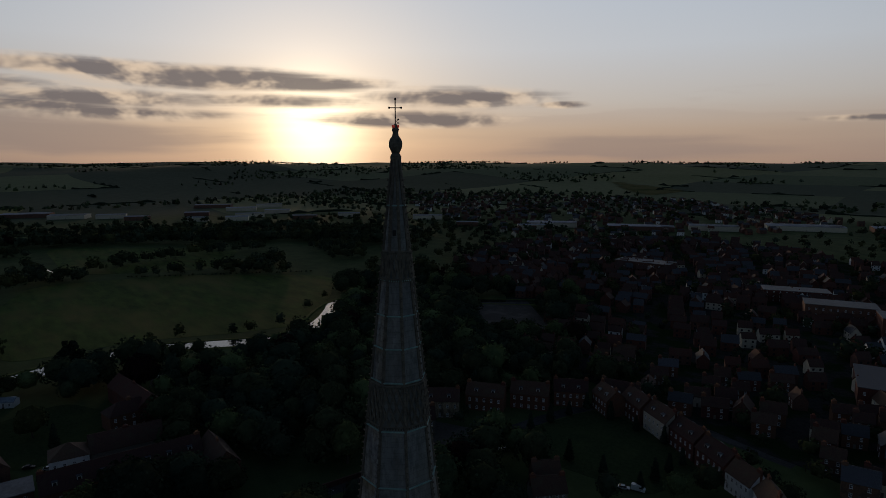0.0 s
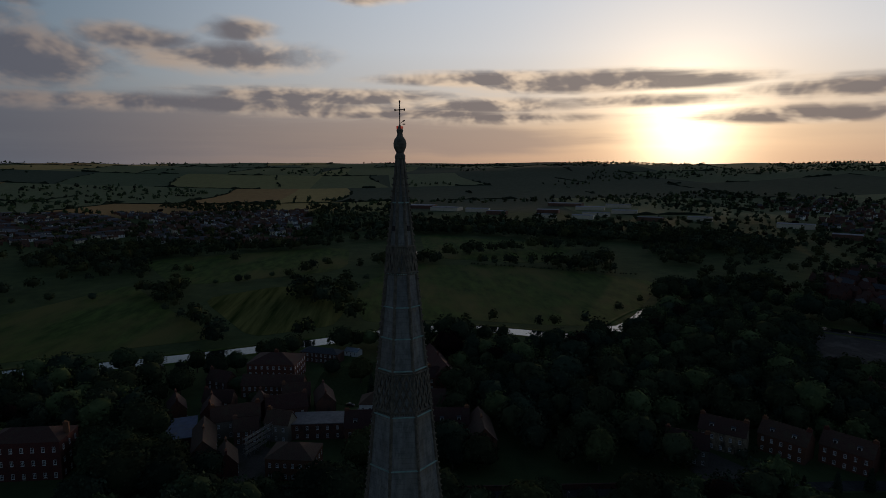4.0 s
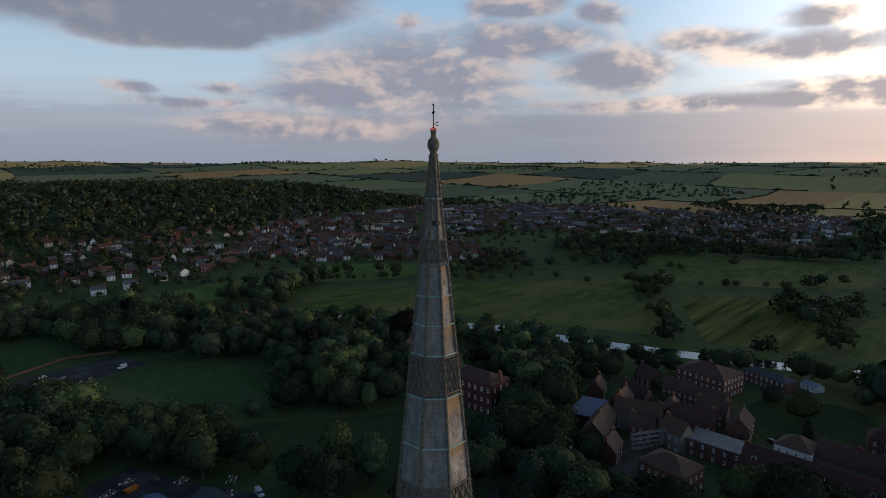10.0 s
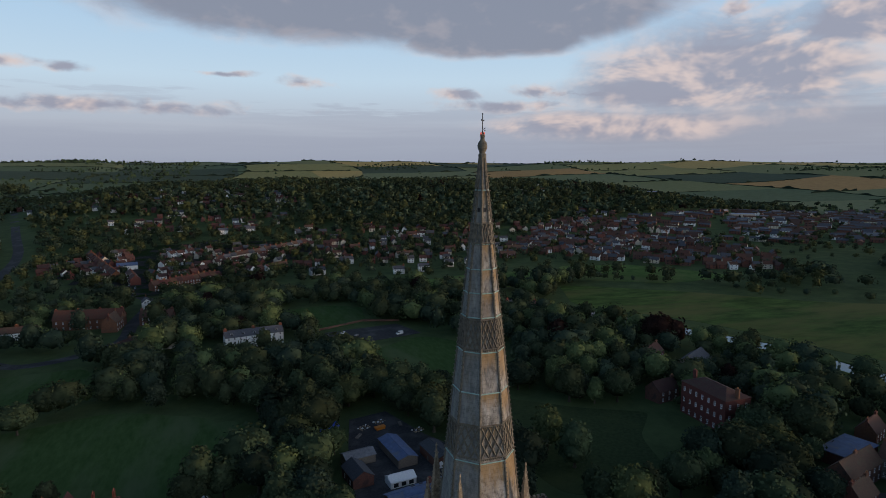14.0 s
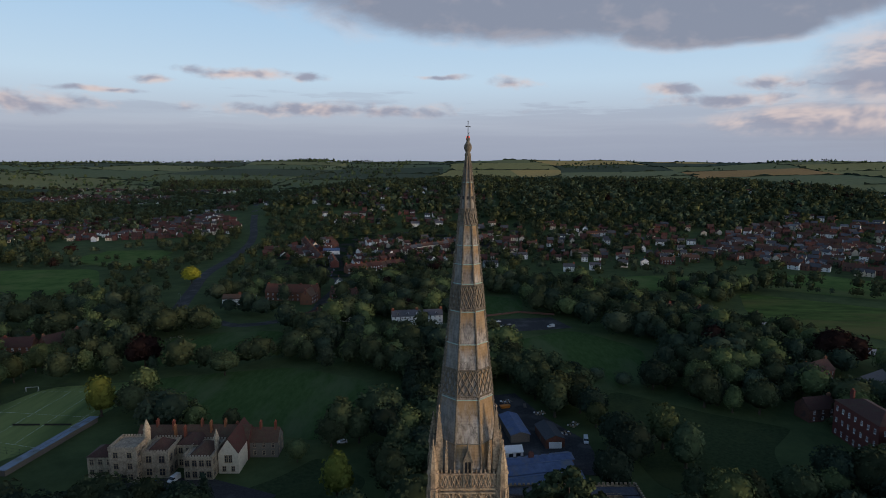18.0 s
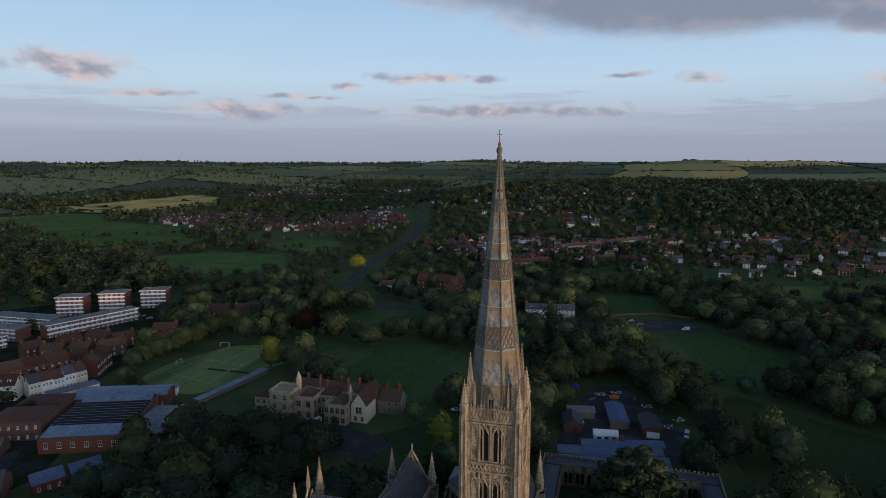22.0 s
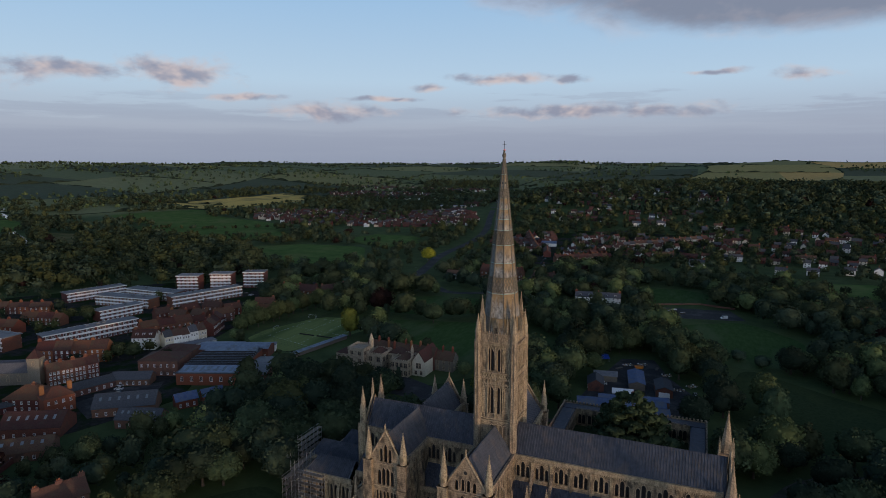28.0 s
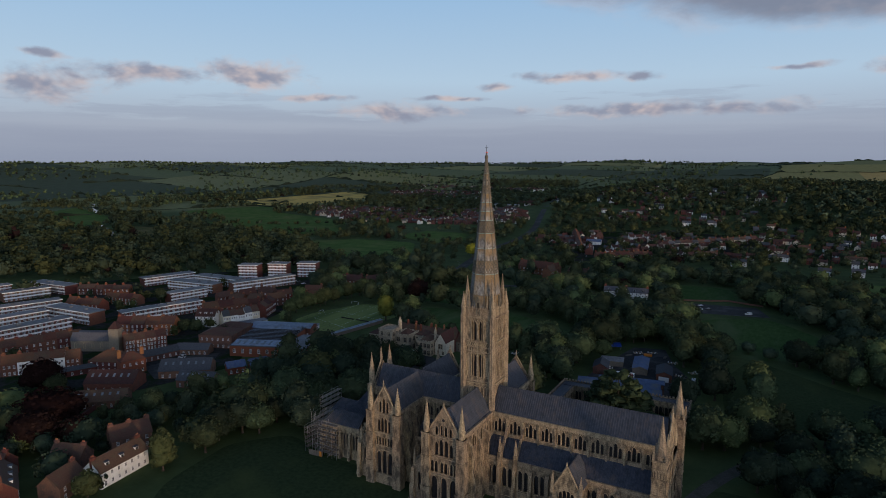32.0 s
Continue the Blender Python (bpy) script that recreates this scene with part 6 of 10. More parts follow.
def sash(w, h, arched=False):
    """A small-paned window in one piece: raised frame and bars, panes set back, a sill below."""
    key = (w, h, arched)
    if key not in FRAMES:
        xs = [-w / 2, -w / 2 + 0.1, -0.04, 0.04, w / 2 - 0.1, w / 2]
        zs = [0, 0.1, h / 2 - 0.05, h / 2 + 0.05, h - 0.1, h]
        FRAMES[key] = glazed("window", xs, zs, -0.06, -0.015, WHITE, PANE, (-w / 2 - 0.12, w / 2 + 0.12, -0.16, 0.14))
    return FRAMES[key]


def glazed(name, xs, zs, y0, y1, bar, pane, sill):
    """A lattice of bars round sunk panes, all joined: every odd cell of xs and zs is a pane; the sill runs along its foot."""
    v, f, idx, known = [], [], [], {}

    def at(x, y, z):
        k = (round(x, 4), round(y, 4), round(z, 4))
        if k not in known:
            known[k] = len(v)
            v.append(k)
        return known[k]

    def quad(mat, *pts):
        f.append([at(*p) for p in pts])
        idx.append(mat)
    for i in range(len(xs) - 1):
        for j in range(len(zs) - 1):
            a, b, c, d = xs[i], xs[i + 1], zs[j], zs[j + 1]
            if i % 2 and j % 2:
                quad(1, (a, y1, c), (b, y1, c), (b, y1, d), (a, y1, d))
                for p, q in (((a, c), (b, c)), ((b, c), (b, d)), ((b, d), (a, d)), ((a, d), (a, c))):
                    quad(0, (p[0], y0, p[1]), (q[0], y0, q[1]), (q[0], y1, q[1]), (p[0], y1, p[1]))
            else:
                quad(0, (a, y0, c), (b, y0, c), (b, y0, d), (a, y0, d))
    a, b, c, d = xs[0], xs[-1], zs[0], zs[-1]
    for p, q in (((a, d), (a, c)), ((b, d), (a, d)), ((b, c), (b, d))):
        quad(0, (p[0], y0, p[1]), (q[0], y0, q[1]), (q[0], 0.02, q[1]), (p[0], 0.02, p[1]))
    s0, s1, out, drop = sill
    quad(0, (a, y0, c), (s0, out, c), (s1, out, c), (b, y0, c))
    quad(0, (s0, out, c), (s0, out, c - drop), (s1, out, c - drop), (s1, out, c))
    quad(0, (s0, out, c - drop), (a, 0.02, c - drop), (b, 0.02, c - drop), (s1, out, c - drop))
    me = bpy.data.meshes.new(name)
    me.from_pydata(v, [], f)
    for m in (bar, pane):
        me.materials.append(m)
    me.polygons.foreach_set("material_index", idx)
    return me


def mullioned(w, h):
    """A stone window of four dark lights."""
    key = ("stone", w, h)
    if key not in FRAMES:
        xs = [-w / 2 - 0.2, -w / 2, -0.07, 0.07, w / 2, w / 2 + 0.2]
        zs = [-0.15, 0, h * 0.6, h * 0.6 + 0.1, h, h + 0.2]
        FRAMES[key] = glazed("window", xs, zs, -0.12, -0.015, STONE_PALE, GLASS_DARK, (-w / 2 - 0.3, w / 2 + 0.3, -0.2, 0.14))
    return FRAMES[key]


CHIMNEY = {}


def chimney_mesh(h, mat, pots):
    key = (h, mat.name, pots)
    if key not in CHIMNEY:
        g, t = Geo(), Geo()
        w = 0.35 + 0.22 * pots
        g.box(-w, w, -0.4, 0.4, -2.0, h).box(-w - 0.08, w + 0.08, -0.48, 0.48, h - 0.35, h - 0.12)
        for i in range(pots):
            x = (i - (pots - 1) / 2) * 0.42
            t.frustum(x, 0, 0.15, 0.11, h, h + 0.65, 8)
        CHIMNEY[key] = multi("chimney", [(g, mat), (t, TERRACOTTA)])
    return CHIMNEY[key]


def wall_windows(parent, w, d, h, floors, bays, wh=(1.0, 1.5), sides=("s", "n"), base=1.0):
    step = h / floors
    for side_ in sides:
        L, turn = (w, 0) if side_ in "sn" else (d, 90)
        k = bays if side_ in "sn" else max(1, int(bays * d / w))
        for fl in range(floors):
            for i in range(k):
                u = ((i + 0.5) / k - 0.5) * (L - 0.6)
                z = fl * step + min(base, step * 0.3)
                hh = min(wh[1], step * 0.62)
                if side_ == "s":
                    m = pose(u, -d / 2, z)
                elif side_ == "n":
                    m = pose(-u, d / 2, z, 0, 0, 180)
                elif side_ == "e":
                    m = pose(w / 2, u, z, 0, 0, 90)
                else:
                    m = pose(-w / 2, -u, z, 0, 0, -90)
                part("window", sash(wh[0], round(hh, 1)), None, parent, m=m)


GARDENS = []


def faces_close(x, y, deg):
    """Whether a wall with that outward bearing looks towards the cathedral's northern lawn."""
    return math.cos(radians(deg)) * (10 - x) + math.sin(radians(deg)) * (90 - y) > -12


def house(x, y, rot, w, d, h, rise, wallm=None, roofm=None, floors=2, bays=4, chim=1, hip=False, label="", dormers=0, sides=("s", "n"), z=None, category="house", group="", wh=(1.0, 1.5), name="house", over=0.35, chimm=None):
    """A house with its ridge along its own x; the origin is at the middle of its base."""
    wallm, roofm = wallm or BRICK, roofm or TILE
    if category == "house":
        GARDENS.append((x, y, rot, w, d, group))
    root = thing(name, label or "brick house with a clay tile roof", category, pose(x, y, terrain(x, y) if z is None else z, 0, 0, rot), group)
    g = Geo().box(-w / 2, w / 2, -d / 2, d / 2, -1.0, h)
    if not hip and rise > 0:
        for sx in (-1, 1):
            p = [(sx * w / 2, -d / 2, h), (sx * w / 2, d / 2, h), (sx * w / 2, 0, h + rise)]
            g.face(*(p if sx > 0 else p[::-1]))
    body = part("wall", g, wallm, root)
    r = Geo()
    if rise <= 0:
        r.box(-w / 2 - over, w / 2 + over, -d / 2 - over, d / 2 + over, h, h + 0.35)
    elif hip:
        r.hip(-w / 2 - over, w / 2 + over, -d / 2 - over, d / 2 + over, h - 0.02, h + rise)
    else:
        k = rise / (d / 2)
        r.gable(-w / 2 - over, w / 2 + over, -d / 2 - over, d / 2 + over, h - over * k + 0.2, h + rise + 0.2, "x", 0.18)
        r.box(-w / 2 - over, w / 2 + over, -0.14, 0.14, h + rise + 0.1, h + rise + 0.3)
    roof = part("roof", r, roofm, root)
    for i in range(chim):
        cx = 0 if chim == 1 and w > 16 else (-w / 2 + 0.7 if i == 0 else w / 2 - 0.7) if chim < 3 else -w / 2 + 0.7 + (w - 1.4) * i / (chim - 1)
        part("chimney", chimney_mesh(2.2, chimm or (BRICK if wallm in (RENDER_WHITE, STONE, FLINT, RENDER_CREAM) else wallm), 3), None, root, m=pose(cx, 0, h + rise * 0.75))
    for i in range(dormers):
        u = ((i + 0.5) / dormers - 0.5) * (w - 1.5)
        for sy in (-1, 1):
            zz = h + rise * 0.28
            yy = sy * (d / 2) * 0.72
            dg = Geo().box(u - 0.75, u + 0.75, min(yy, yy - sy * 2.0), max(yy, yy - sy * 2.0), zz - 0.3, zz + 1.3)
            dm = part("dormer", dg, WHITE, root, "white dormer window")
            part("pane", Geo().box(u - 0.55, u + 0.55, yy - 0.02 if sy < 0 else yy, yy if sy < 0 else yy + 0.02, zz + 0.1, zz + 1.1), PANE, dm)
            part("dormer_roof", Geo().box(u - 0.95, u + 0.95, min(yy + sy * 0.2, yy - sy * 2.2), max(yy + sy * 0.2, yy - sy * 2.2), zz + 1.3, zz + 1.45), LEAD, dm)
    normals = {"s": -90, "n": 90, "e": 0, "w": 180}
    sides = [q for q in sides if faces_close(x, y, rot + normals[q])]
    if bays:
        wall_windows(root, w, d, h, floors, bays, wh, sides)
    part("door", Geo().box(-0.5, 0.5, -d / 2 - 0.05, -d / 2 + 0.1, 0, 2.1), TIMBER if wallm != RENDER_WHITE else IRON, root)
    c, s_ = math.cos(radians(rot)), math.sin(radians(rot))
    OPEN.append([(x + c * a - s_ * b, y + s_ * a + c * b) for a, b in ((-w / 2 - 2, -d / 2 - 2), (w / 2 + 2, -d / 2 - 2), (w / 2 + 2, d / 2 + 2), (-w / 2 - 2, d / 2 + 2))])
    return root


def along(p, q):
    """Middle, bearing and length of a line on the plan."""
    return (p[0] + q[0]) / 2, (p[1] + q[1]) / 2, math.degrees(math.atan2(q[1] - p[1], q[0] - p[0])), math.hypot(q[0] - p[0], q[1] - p[1])


def terrace(p, q, n, d, h, rise, walls, roofs, label, group, bays=2, floors=2, gap=0.0):
    """A row of attached houses, each a thing of its own."""
    x, y, rot, L = along(p, q)
    rng = random.Random(int(abs(p[0] * 7 + q[1] * 13)))
    for i in range(n):
        t = (i + 0.5) / n
        hx, hy = p[0] + (q[0] - p[0]) * t, p[1] + (q[1] - p[1]) * t
        house(hx, hy, rot, L / n - gap, d + rng.uniform(-0.6, 0.6), h + rng.uniform(-0.5, 0.5), rise, rng.choice(walls), rng.choice(roofs), floors, bays, 1, label=label, group=group, over=0.0 if not gap else 0.3)


def slab_block(p, q, d, h, floors, label, banded=True, wallm=None):
    """A flat-roofed block with white bands, balcony fronts and a pale roof."""
    x, y, rot, L = along(p, q)
    root = thing("apartment_block", label, "apartment block", pose(x, y, terrain(x, y), 0, 0, rot), "flat-roofed town blocks")
    part("wall", Geo().box(-L / 2, L / 2, -d / 2, d / 2, -0.5, h), wallm or BRICK, root)
    part("roof", Geo().box(-L / 2 - 0.5, L / 2 + 0.5, -d / 2 - 0.5, d / 2 + 0.5, h, h + 0.45), FLAT_ROOF, root, "pale flat felt roof")
    part("fascia", Geo().box(-L / 2 - 0.55, L / 2 + 0.55, -d / 2 - 0.56, -d / 2 - 0.5, h - 0.1, h + 0.5).box(-L / 2 - 0.55, L / 2 + 0.55, d / 2 + 0.5, d / 2 + 0.56, h - 0.1, h + 0.5), WHITE, root)
    step = h / floors
    for fl in range(floors):
        for sy in (-1, 1):
            if banded and fl > 0:
                part("spandrel", Geo().box(-L / 2 + 0.3, L / 2 - 0.3, min(sy * d / 2, sy * (d / 2 + 0.25)), max(sy * d / 2, sy * (d / 2 + 0.25)), fl * step - 0.2, fl * step + 0.85), WHITE, root, "white balcony band")
            k = max(3, int(L / 3.4)) if faces_close(x, y, rot + 90 * sy) else 0
            for i in range(k):
                u = ((i + 0.5) / k - 0.5) * (L - 1)
                part("window", sash(1.9, round(step * 0.52, 1)), None, root, m=pose(u, sy * d / 2, fl * step + 0.95, 0, 0, 0 if sy < 0 else 180))
    rng = random.Random(int(x * 3 + y))
    for i in range(max(1, int(L / 18))):
        u = rng.uniform(-L / 2 + 2, L / 2 - 3)
        part("roof_plant", Geo().box(u, u + rng.uniform(1, 2.5), -1, 0.8, h + 0.45, h + 1.6), FLAT_ROOF, root)
    c, s_ = math.cos(radians(rot)), math.sin(radians(rot))
    OPEN.append([(x + c * a - s_ * b, y + s_ * a + c * b) for a, b in ((-L / 2 - 3, -d / 2 - 3), (L / 2 + 3, -d / 2 - 3), (L / 2 + 3, d / 2 + 3), (-L / 2 - 3, d / 2 + 3))])


# the stone school south-east of the cathedral
def battlement(g, x0, x1, y0, y1, z):
    for a, b, fx in ((x0, x1, True), (y0, y1, False)):
        k = int((b - a) / 1.3)
        for i in range(k + 1):
            s = a + (b - a - 0.7) * i / k
            for e in ((y0, y1) if fx else (x0, x1)):
                if fx:
                    g.box(s, s + 0.7, e - 0.22, e + 0.22, z, z + 0.8)
                else:
                    g.box(e - 0.22, e + 0.22, s, s + 0.7, z, z + 0.8)
    for e in (y0, y1):
        g.box(x0 - 0.2, x1 + 0.2, e - 0.2, e + 0.2, z - 0.5, z)
    for e in (x0, x1):
        g.box(e - 0.2, e + 0.2, y0 - 0.2, y1 + 0.2, z - 0.5, z)


def old_school():
    root = thing("school_building", "rambling pale stone school with battlements and tile roofs", "school", Matrix.Translation((101, -110, 0)) @ Matrix.Diagonal((0.84, 0.9, 0.9, 1)) @ Matrix.Translation((-101.6, 110, 0)))

    def block(name, x0, x1, y0, y1, h, rise, wallm, roofm, crest=False, axis=None, wins=0, floors=2, wh=(1.1, 1.9)):
        w = part(name, Geo().box(x0, x1, y0, y1, -0.5, h), wallm, root)
        if rise > 0:
            if axis:
                g = Geo().gable(x0 - 0.2, x1 + 0.2, y0 - 0.2, y1 + 0.2, h, h + rise, axis, 0.2)
                if axis == "y":
                    for yy in (y0, y1):
                        part("gable", Geo().face((x0, yy, h), (x1, yy, h), ((x0 + x1) / 2, yy, h + rise)), wallm, w)
                else:
                    for xx in (x0, x1):
                        part("gable", Geo().face((xx, y0, h), (xx, y1, h), (xx, (y0 + y1) / 2, h + rise)), wallm, w)
            else:
                i = 1.0 if crest else -0.3
                g = Geo().hip(x0 + i, x1 - i, y0 + i, y1 - i, h - 0.4 if crest else h, h + rise)
            part("roof", g, roofm, w)
        if crest:
            g = Geo()
            battlement(g, x0, x1, y0, y1, h + 0.5)
            part("battlement", g, SCHOOL_STONE, w)
        if wins:
            for fl in range(floors):
                for i in range(wins):
                    u = x1 - (i + 0.5) * (x1 - x0) / wins
                    part("window", mullioned(*wh), None, w, m=pose(u, y1, 1.3 + fl * (h / floors), 0, 0, 180))
                n2 = max(1, int((y1 - y0) / 4))
                for i in range(n2):
                    v = y0 + (i + 0.5) * (y1 - y0) / n2
                    part("window", mullioned(*wh), None, w, m=pose(x0, v, 1.3 + fl * (h / floors), 0, 0, -90))
                    part("window", mullioned(*wh), None, w, m=pose(x1, v, 1.3 + fl * (h / floors), 0, 0, 90))
        return w

    t = block("entrance_tower", 118, 130, -121, -109, 14.0, 0, SCHOOL_STONE, LEAD, True, wins=2, floors=3, wh=(1.9, 2.3))
    part("tower_roof", Geo().box(118.5, 129.5, -120.5, -109.5, 13.6, 13.9), BLUE_METAL, t, "blue-grey tower roof")
    part("archway", Geo().prism([(122.6, -109.05), (122.6, -108.9), (125.4, -108.9), (125.4, -109.05)][::-1], 0, 3.2), GLASS_DARK, t)
    part("stair_turret", Geo().frustum(118.5, -120, 1.5, 1.5, 0, 18, 8).frustum(118.5, -120, 1.7, 0.1, 18, 22.5, 8), SCHOOL_STONE, t)
    block("annex", 130.5, 142, -124, -113, 9.0, 3.0, SCHOOL_STONE, TILE, wins=3, wh=(1.6, 2.2))
    block("north_wing", 106, 117.5, -126, -112.5, 11.0, 3.4, SCHOOL_STONE, TILE, True, wins=2, wh=(2.4, 2.8))
    block("link", 96, 106, -132, -121, 10.5, 3.0, SCHOOL_STONE, TILE, wins=3, wh=(1.7, 2.5))
    block("long_range", 76, 128, -138, -128, 9.5, 4.6, BRICK, TILE, axis="x")
    block("hall", 86, 98.5, -127, -110.5, 9.6, 3.2, SCHOOL_STONE, TILE, True, wins=4, wh=(1.9, 2.6))
    c = block("chapel", 76.5, 85.5, -138, -116, 9.0, 6.4, RENDER_CREAM, TILE_RED, axis="y")
    for dx in (-0.9, 0.9):
        part("window", mullioned(1.3, 3.0), None, c, m=pose(81 - dx, -116, 5.0, 0, 0, 180))
        part("window", mullioned(1.3, 1.9), None, c, m=pose(81 - dx * 2.2, -116, 1.2, 0, 0, 180))
    part("bell_turret", Geo().frustum(87, -119, 1.1, 1.1, 8, 14.5, 8).frustum(87, -119, 1.3, 0.1, 14.5, 18.5, 8), SCHOOL_STONE, c)
    e = block("east_house", 63, 76, -140, -130, 7.0, 5.0, FLINT, TILE, axis="x", wins=3)
    for x, y in ((94, -131), (99, -133), (104, -126), (109, -127), (88, -133), (112, -132), (120, -133), (72, -135), (83, -134), (65, -135)):
        part("chimney", chimney_mesh(3.2, BRICK_ORANGE, 3), None, root, m=pose(x, y, 13.2 if y > -134 else 11.5, 0, 0, 90))
    OPEN.append([(60, -142), (144, -142), (144, -96), (60, -96)])


old_school()
OPEN.append([(176, -108), (150, -108), (146, -165), (168, -168)])
# covered walk beside the sports pitch
x, y, rot, L = along((160, -162), (168, -114))
w = thing("covered_walk", "long low shed with a pale blue metal roof", "shed", pose(x, y, 0, 0, 0, rot))
part("wall", Geo().box(-L / 2, L / 2, -1.6, 1.6, 0, 2.4), TIMBER, w)
part("roof", Geo().box(-L / 2 - 0.3, L / 2 + 0.3, -2.1, 2.1, 2.4, 2.6), ROOF_ZINC, w)

# big sports hall with a saw-tooth roof
def saw_hall():
    cx, cy, rot = 189, -79, 22
    root = thing("industrial_hall", "orange brick hall under a long saw-tooth zinc and glass roof", "hall", pose(cx, cy, 0, 0, 0, rot))
    body = part("wall", Geo().box(-16, 16, -22, 22, 0, 6.5), BRICK_ORANGE, root)
    part("roof_deck", Geo().box(-16.4, 16.4, -22.4, 22.4, 6.5, 6.9), SLATE, root)
    for i in range(9):
        y0 = -14 + i * 2.9
        gl = part("roof_strip", Geo().slab([(-16, y0, 6.9), (16, y0, 6.9), (16, y0 + 2.2, 8.3), (-16, y0 + 2.2, 8.3)], 0.15), ROOF_ZINC, root)
        part("strip_glazing", Geo().face((16, y0 + 2.25, 6.9), (-16, y0 + 2.25, 6.9), (-16, y0 + 2.25, 8.2), (16, y0 + 2.25, 8.2)), GLASS_DARK, gl)
    part("front_roof", Geo().slab([(-15, 21.6, 7.1), (15, 21.6, 7.1), (15, 13.4, 8.4), (-15, 13.4, 8.4)], 0.2), ROOF_ZINC, root)
    for i in range(7):
        part("roof_light", Geo().slab([(-13 + i * 4, 20, 7.42), (-11.6 + i * 4, 20, 7.42), (-11.6 + i * 4, 15, 8.22), (-13 + i * 4, 15, 8.22)], 0.06), ROOF_GLASS, root)
    part("back_roof", Geo().gable(-15.5, 15.5, -22, -14.5, 6.9, 8.9, "x", 0.2), ROOF_ZINC, root)
    for i in range(6):
        part("window", sash(1.6, 2.4), None, body, m=pose(-13 + i * 5.2, 22, 2.4, 0, 0, 180))
    OPEN.append([(150, -110), (222, -116), (222, -50), (160, -44)])
    a = radians(rot)
    for dx, dy, w_, d_, h_, m_ in ((12, -31, 24, 16, 5.5, ROOF_ZINC), (-10, -30, 18, 13, 6.0, ROOF_ZINC), (-24, 2, 12, 30, 4.5, FLAT_ROOF)):
        x, y = cx + dx * math.cos(a) - dy * math.sin(a), cy + dx * math.sin(a) + dy * math.cos(a)
        house(x, y, rot, w_, d_, h_, 1.6, BRICK, m_, 1, 5, 0, label="low hall with a shallow metal roof", category="hall", name="low_hall")


saw_hall()
house(219, -67, 22, 22, 17, 8.5, 3.2, BRICK_DARK, TILE, 2, 6, 0, True, "brown brick school hall with a hipped roof", category="hall")
house(226, -84, 22, 20, 14, 7.5, 3.0, BRICK_DARK, TILE, 2, 5, 0, True, "brown brick school wing with a hipped roof", category="hall")
house(196, -118, 30, 22, 6, 4, 0, RENDER_WHITE, FLAT_ROOF, 1, 8, 0, label="long white single-storey classroom", category="classroom")
house(236, -108, 66, 22, 7, 3.6, 0, RENDER_WHITE, FLAT_ROOF, 1, 8, 0, label="small white classroom with a grey roof", category="classroom")

# flat-roofed estate and tower flats
for p, q, d, h, fl in (((507, -104), (458, -108), 12, 8, 3), ((478, -61), (470, -95), 11, 8, 3), ((420, -24), (407, -70), 11, 9, 3), ((388, -55), (338, -58), 12, 9, 3), ((384, -6), (379, -44), 11, 9, 3), ((349, 12), (343, -40), 11, 9, 3), ((323, -66), (307, -122), 10, 9, 3), ((434, -160), (420, -206), 12, 8, 3), ((403, -170), (349, -176), 12, 8, 3), ((403, -200), (349, -202), 12, 8, 3), ((339, -182), (318, -240), 10, 9, 3), ((354, -128), (347, -160), 11, 8, 3), ((520, -40), (512, -84), 11, 8, 3), ((440, 14), (432, -30), 11, 9, 3)):
    slab_block(p, q, d, h, fl, "three-storey brick block with white bands and a flat roof")
for x, y in ((374, -239), (354, -259), (331, -277)):
    slab_block((x + 9, y + 4), (x - 9, y - 4), 13, 14.5, 5, "five-storey flats with white balcony fronts", wallm=BRICK)

house(265, -95, 27, 14, 11, 8, 4.2, RENDER_WHITE, TILE, 3, 5, 2, label="tall white town house with dark dormers and tile roof", dormers=3, group="white street houses")
terrace((256, -99), (246, -124), 5, 9, 7, 3.8, [RENDER_WHITE, RENDER_WHITE, RENDER_CREAM], [TILE, SLATE], "white rendered street house with steep tile roof", "white street houses", 3)
terrace((249, -129), (258, -149), 3, 10, 8.5, 3.4, [BRICK], [TILE], "tall red brick town house with clay roof", "street houses", 3)
for k, (x, y, rot, w_) in enumerate(((272, -143, 70, 13), (282, -158, 10, 12), (268, -166, 60, 14), (297, -152, 20, 12), (303, -168, 75, 13), (291, -180, 10, 14), (276, -184, 60, 12), (312, -150, 70, 11), (262, -206, 20, 15))):
    house(x, y, rot, w_, 8.5, 5.5 + k % 3 * 0.6, 3.4, (BRICK_ORANGE, BRICK, BRICK_DARK)[k % 3], (TILE_RED, TILE)[k % 2], 2, 3, 1 + k % 2, label="red brick house with tile roof behind the street", group="street houses")
terrace((286, -108), (272, -138), 3, 10, 7.5, 3.6, [BRICK_ORANGE, BRICK], [TILE_RED], "orange brick town house with red tiles", "street houses", 3)
terrace((452, -112), (408, -132), 6, 8, 6, 3, [BRICK, BRICK_ORANGE], [TILE], "plain brick terrace house with chimney", "brick terrace", 2)
terrace((404, -76), (372, -84), 4, 10, 5.5, 4.2, [BRICK_ORANGE], [TILE_RED], "orange gabled brick house by the blocks", "orange houses", 2)
terrace((398, -104), (366, -112), 5, 8, 5.5, 3.4, [BRICK_ORANGE, BRICK], [TILE_RED], "orange brick terrace house with tiles", "orange houses", 2)
terrace((300, -50), (266, -70), 4, 11, 8, 4.5, [BRICK_ORANGE, BRICK], [TILE_RED, TILE], "tall orange brick gabled house", "street houses", 3, 3)
terrace((259, -26), (249, -48), 4, 9, 8, 3.4, [BRICK], [TILE], "red brick house with white sash windows", "street houses", 3, 3)
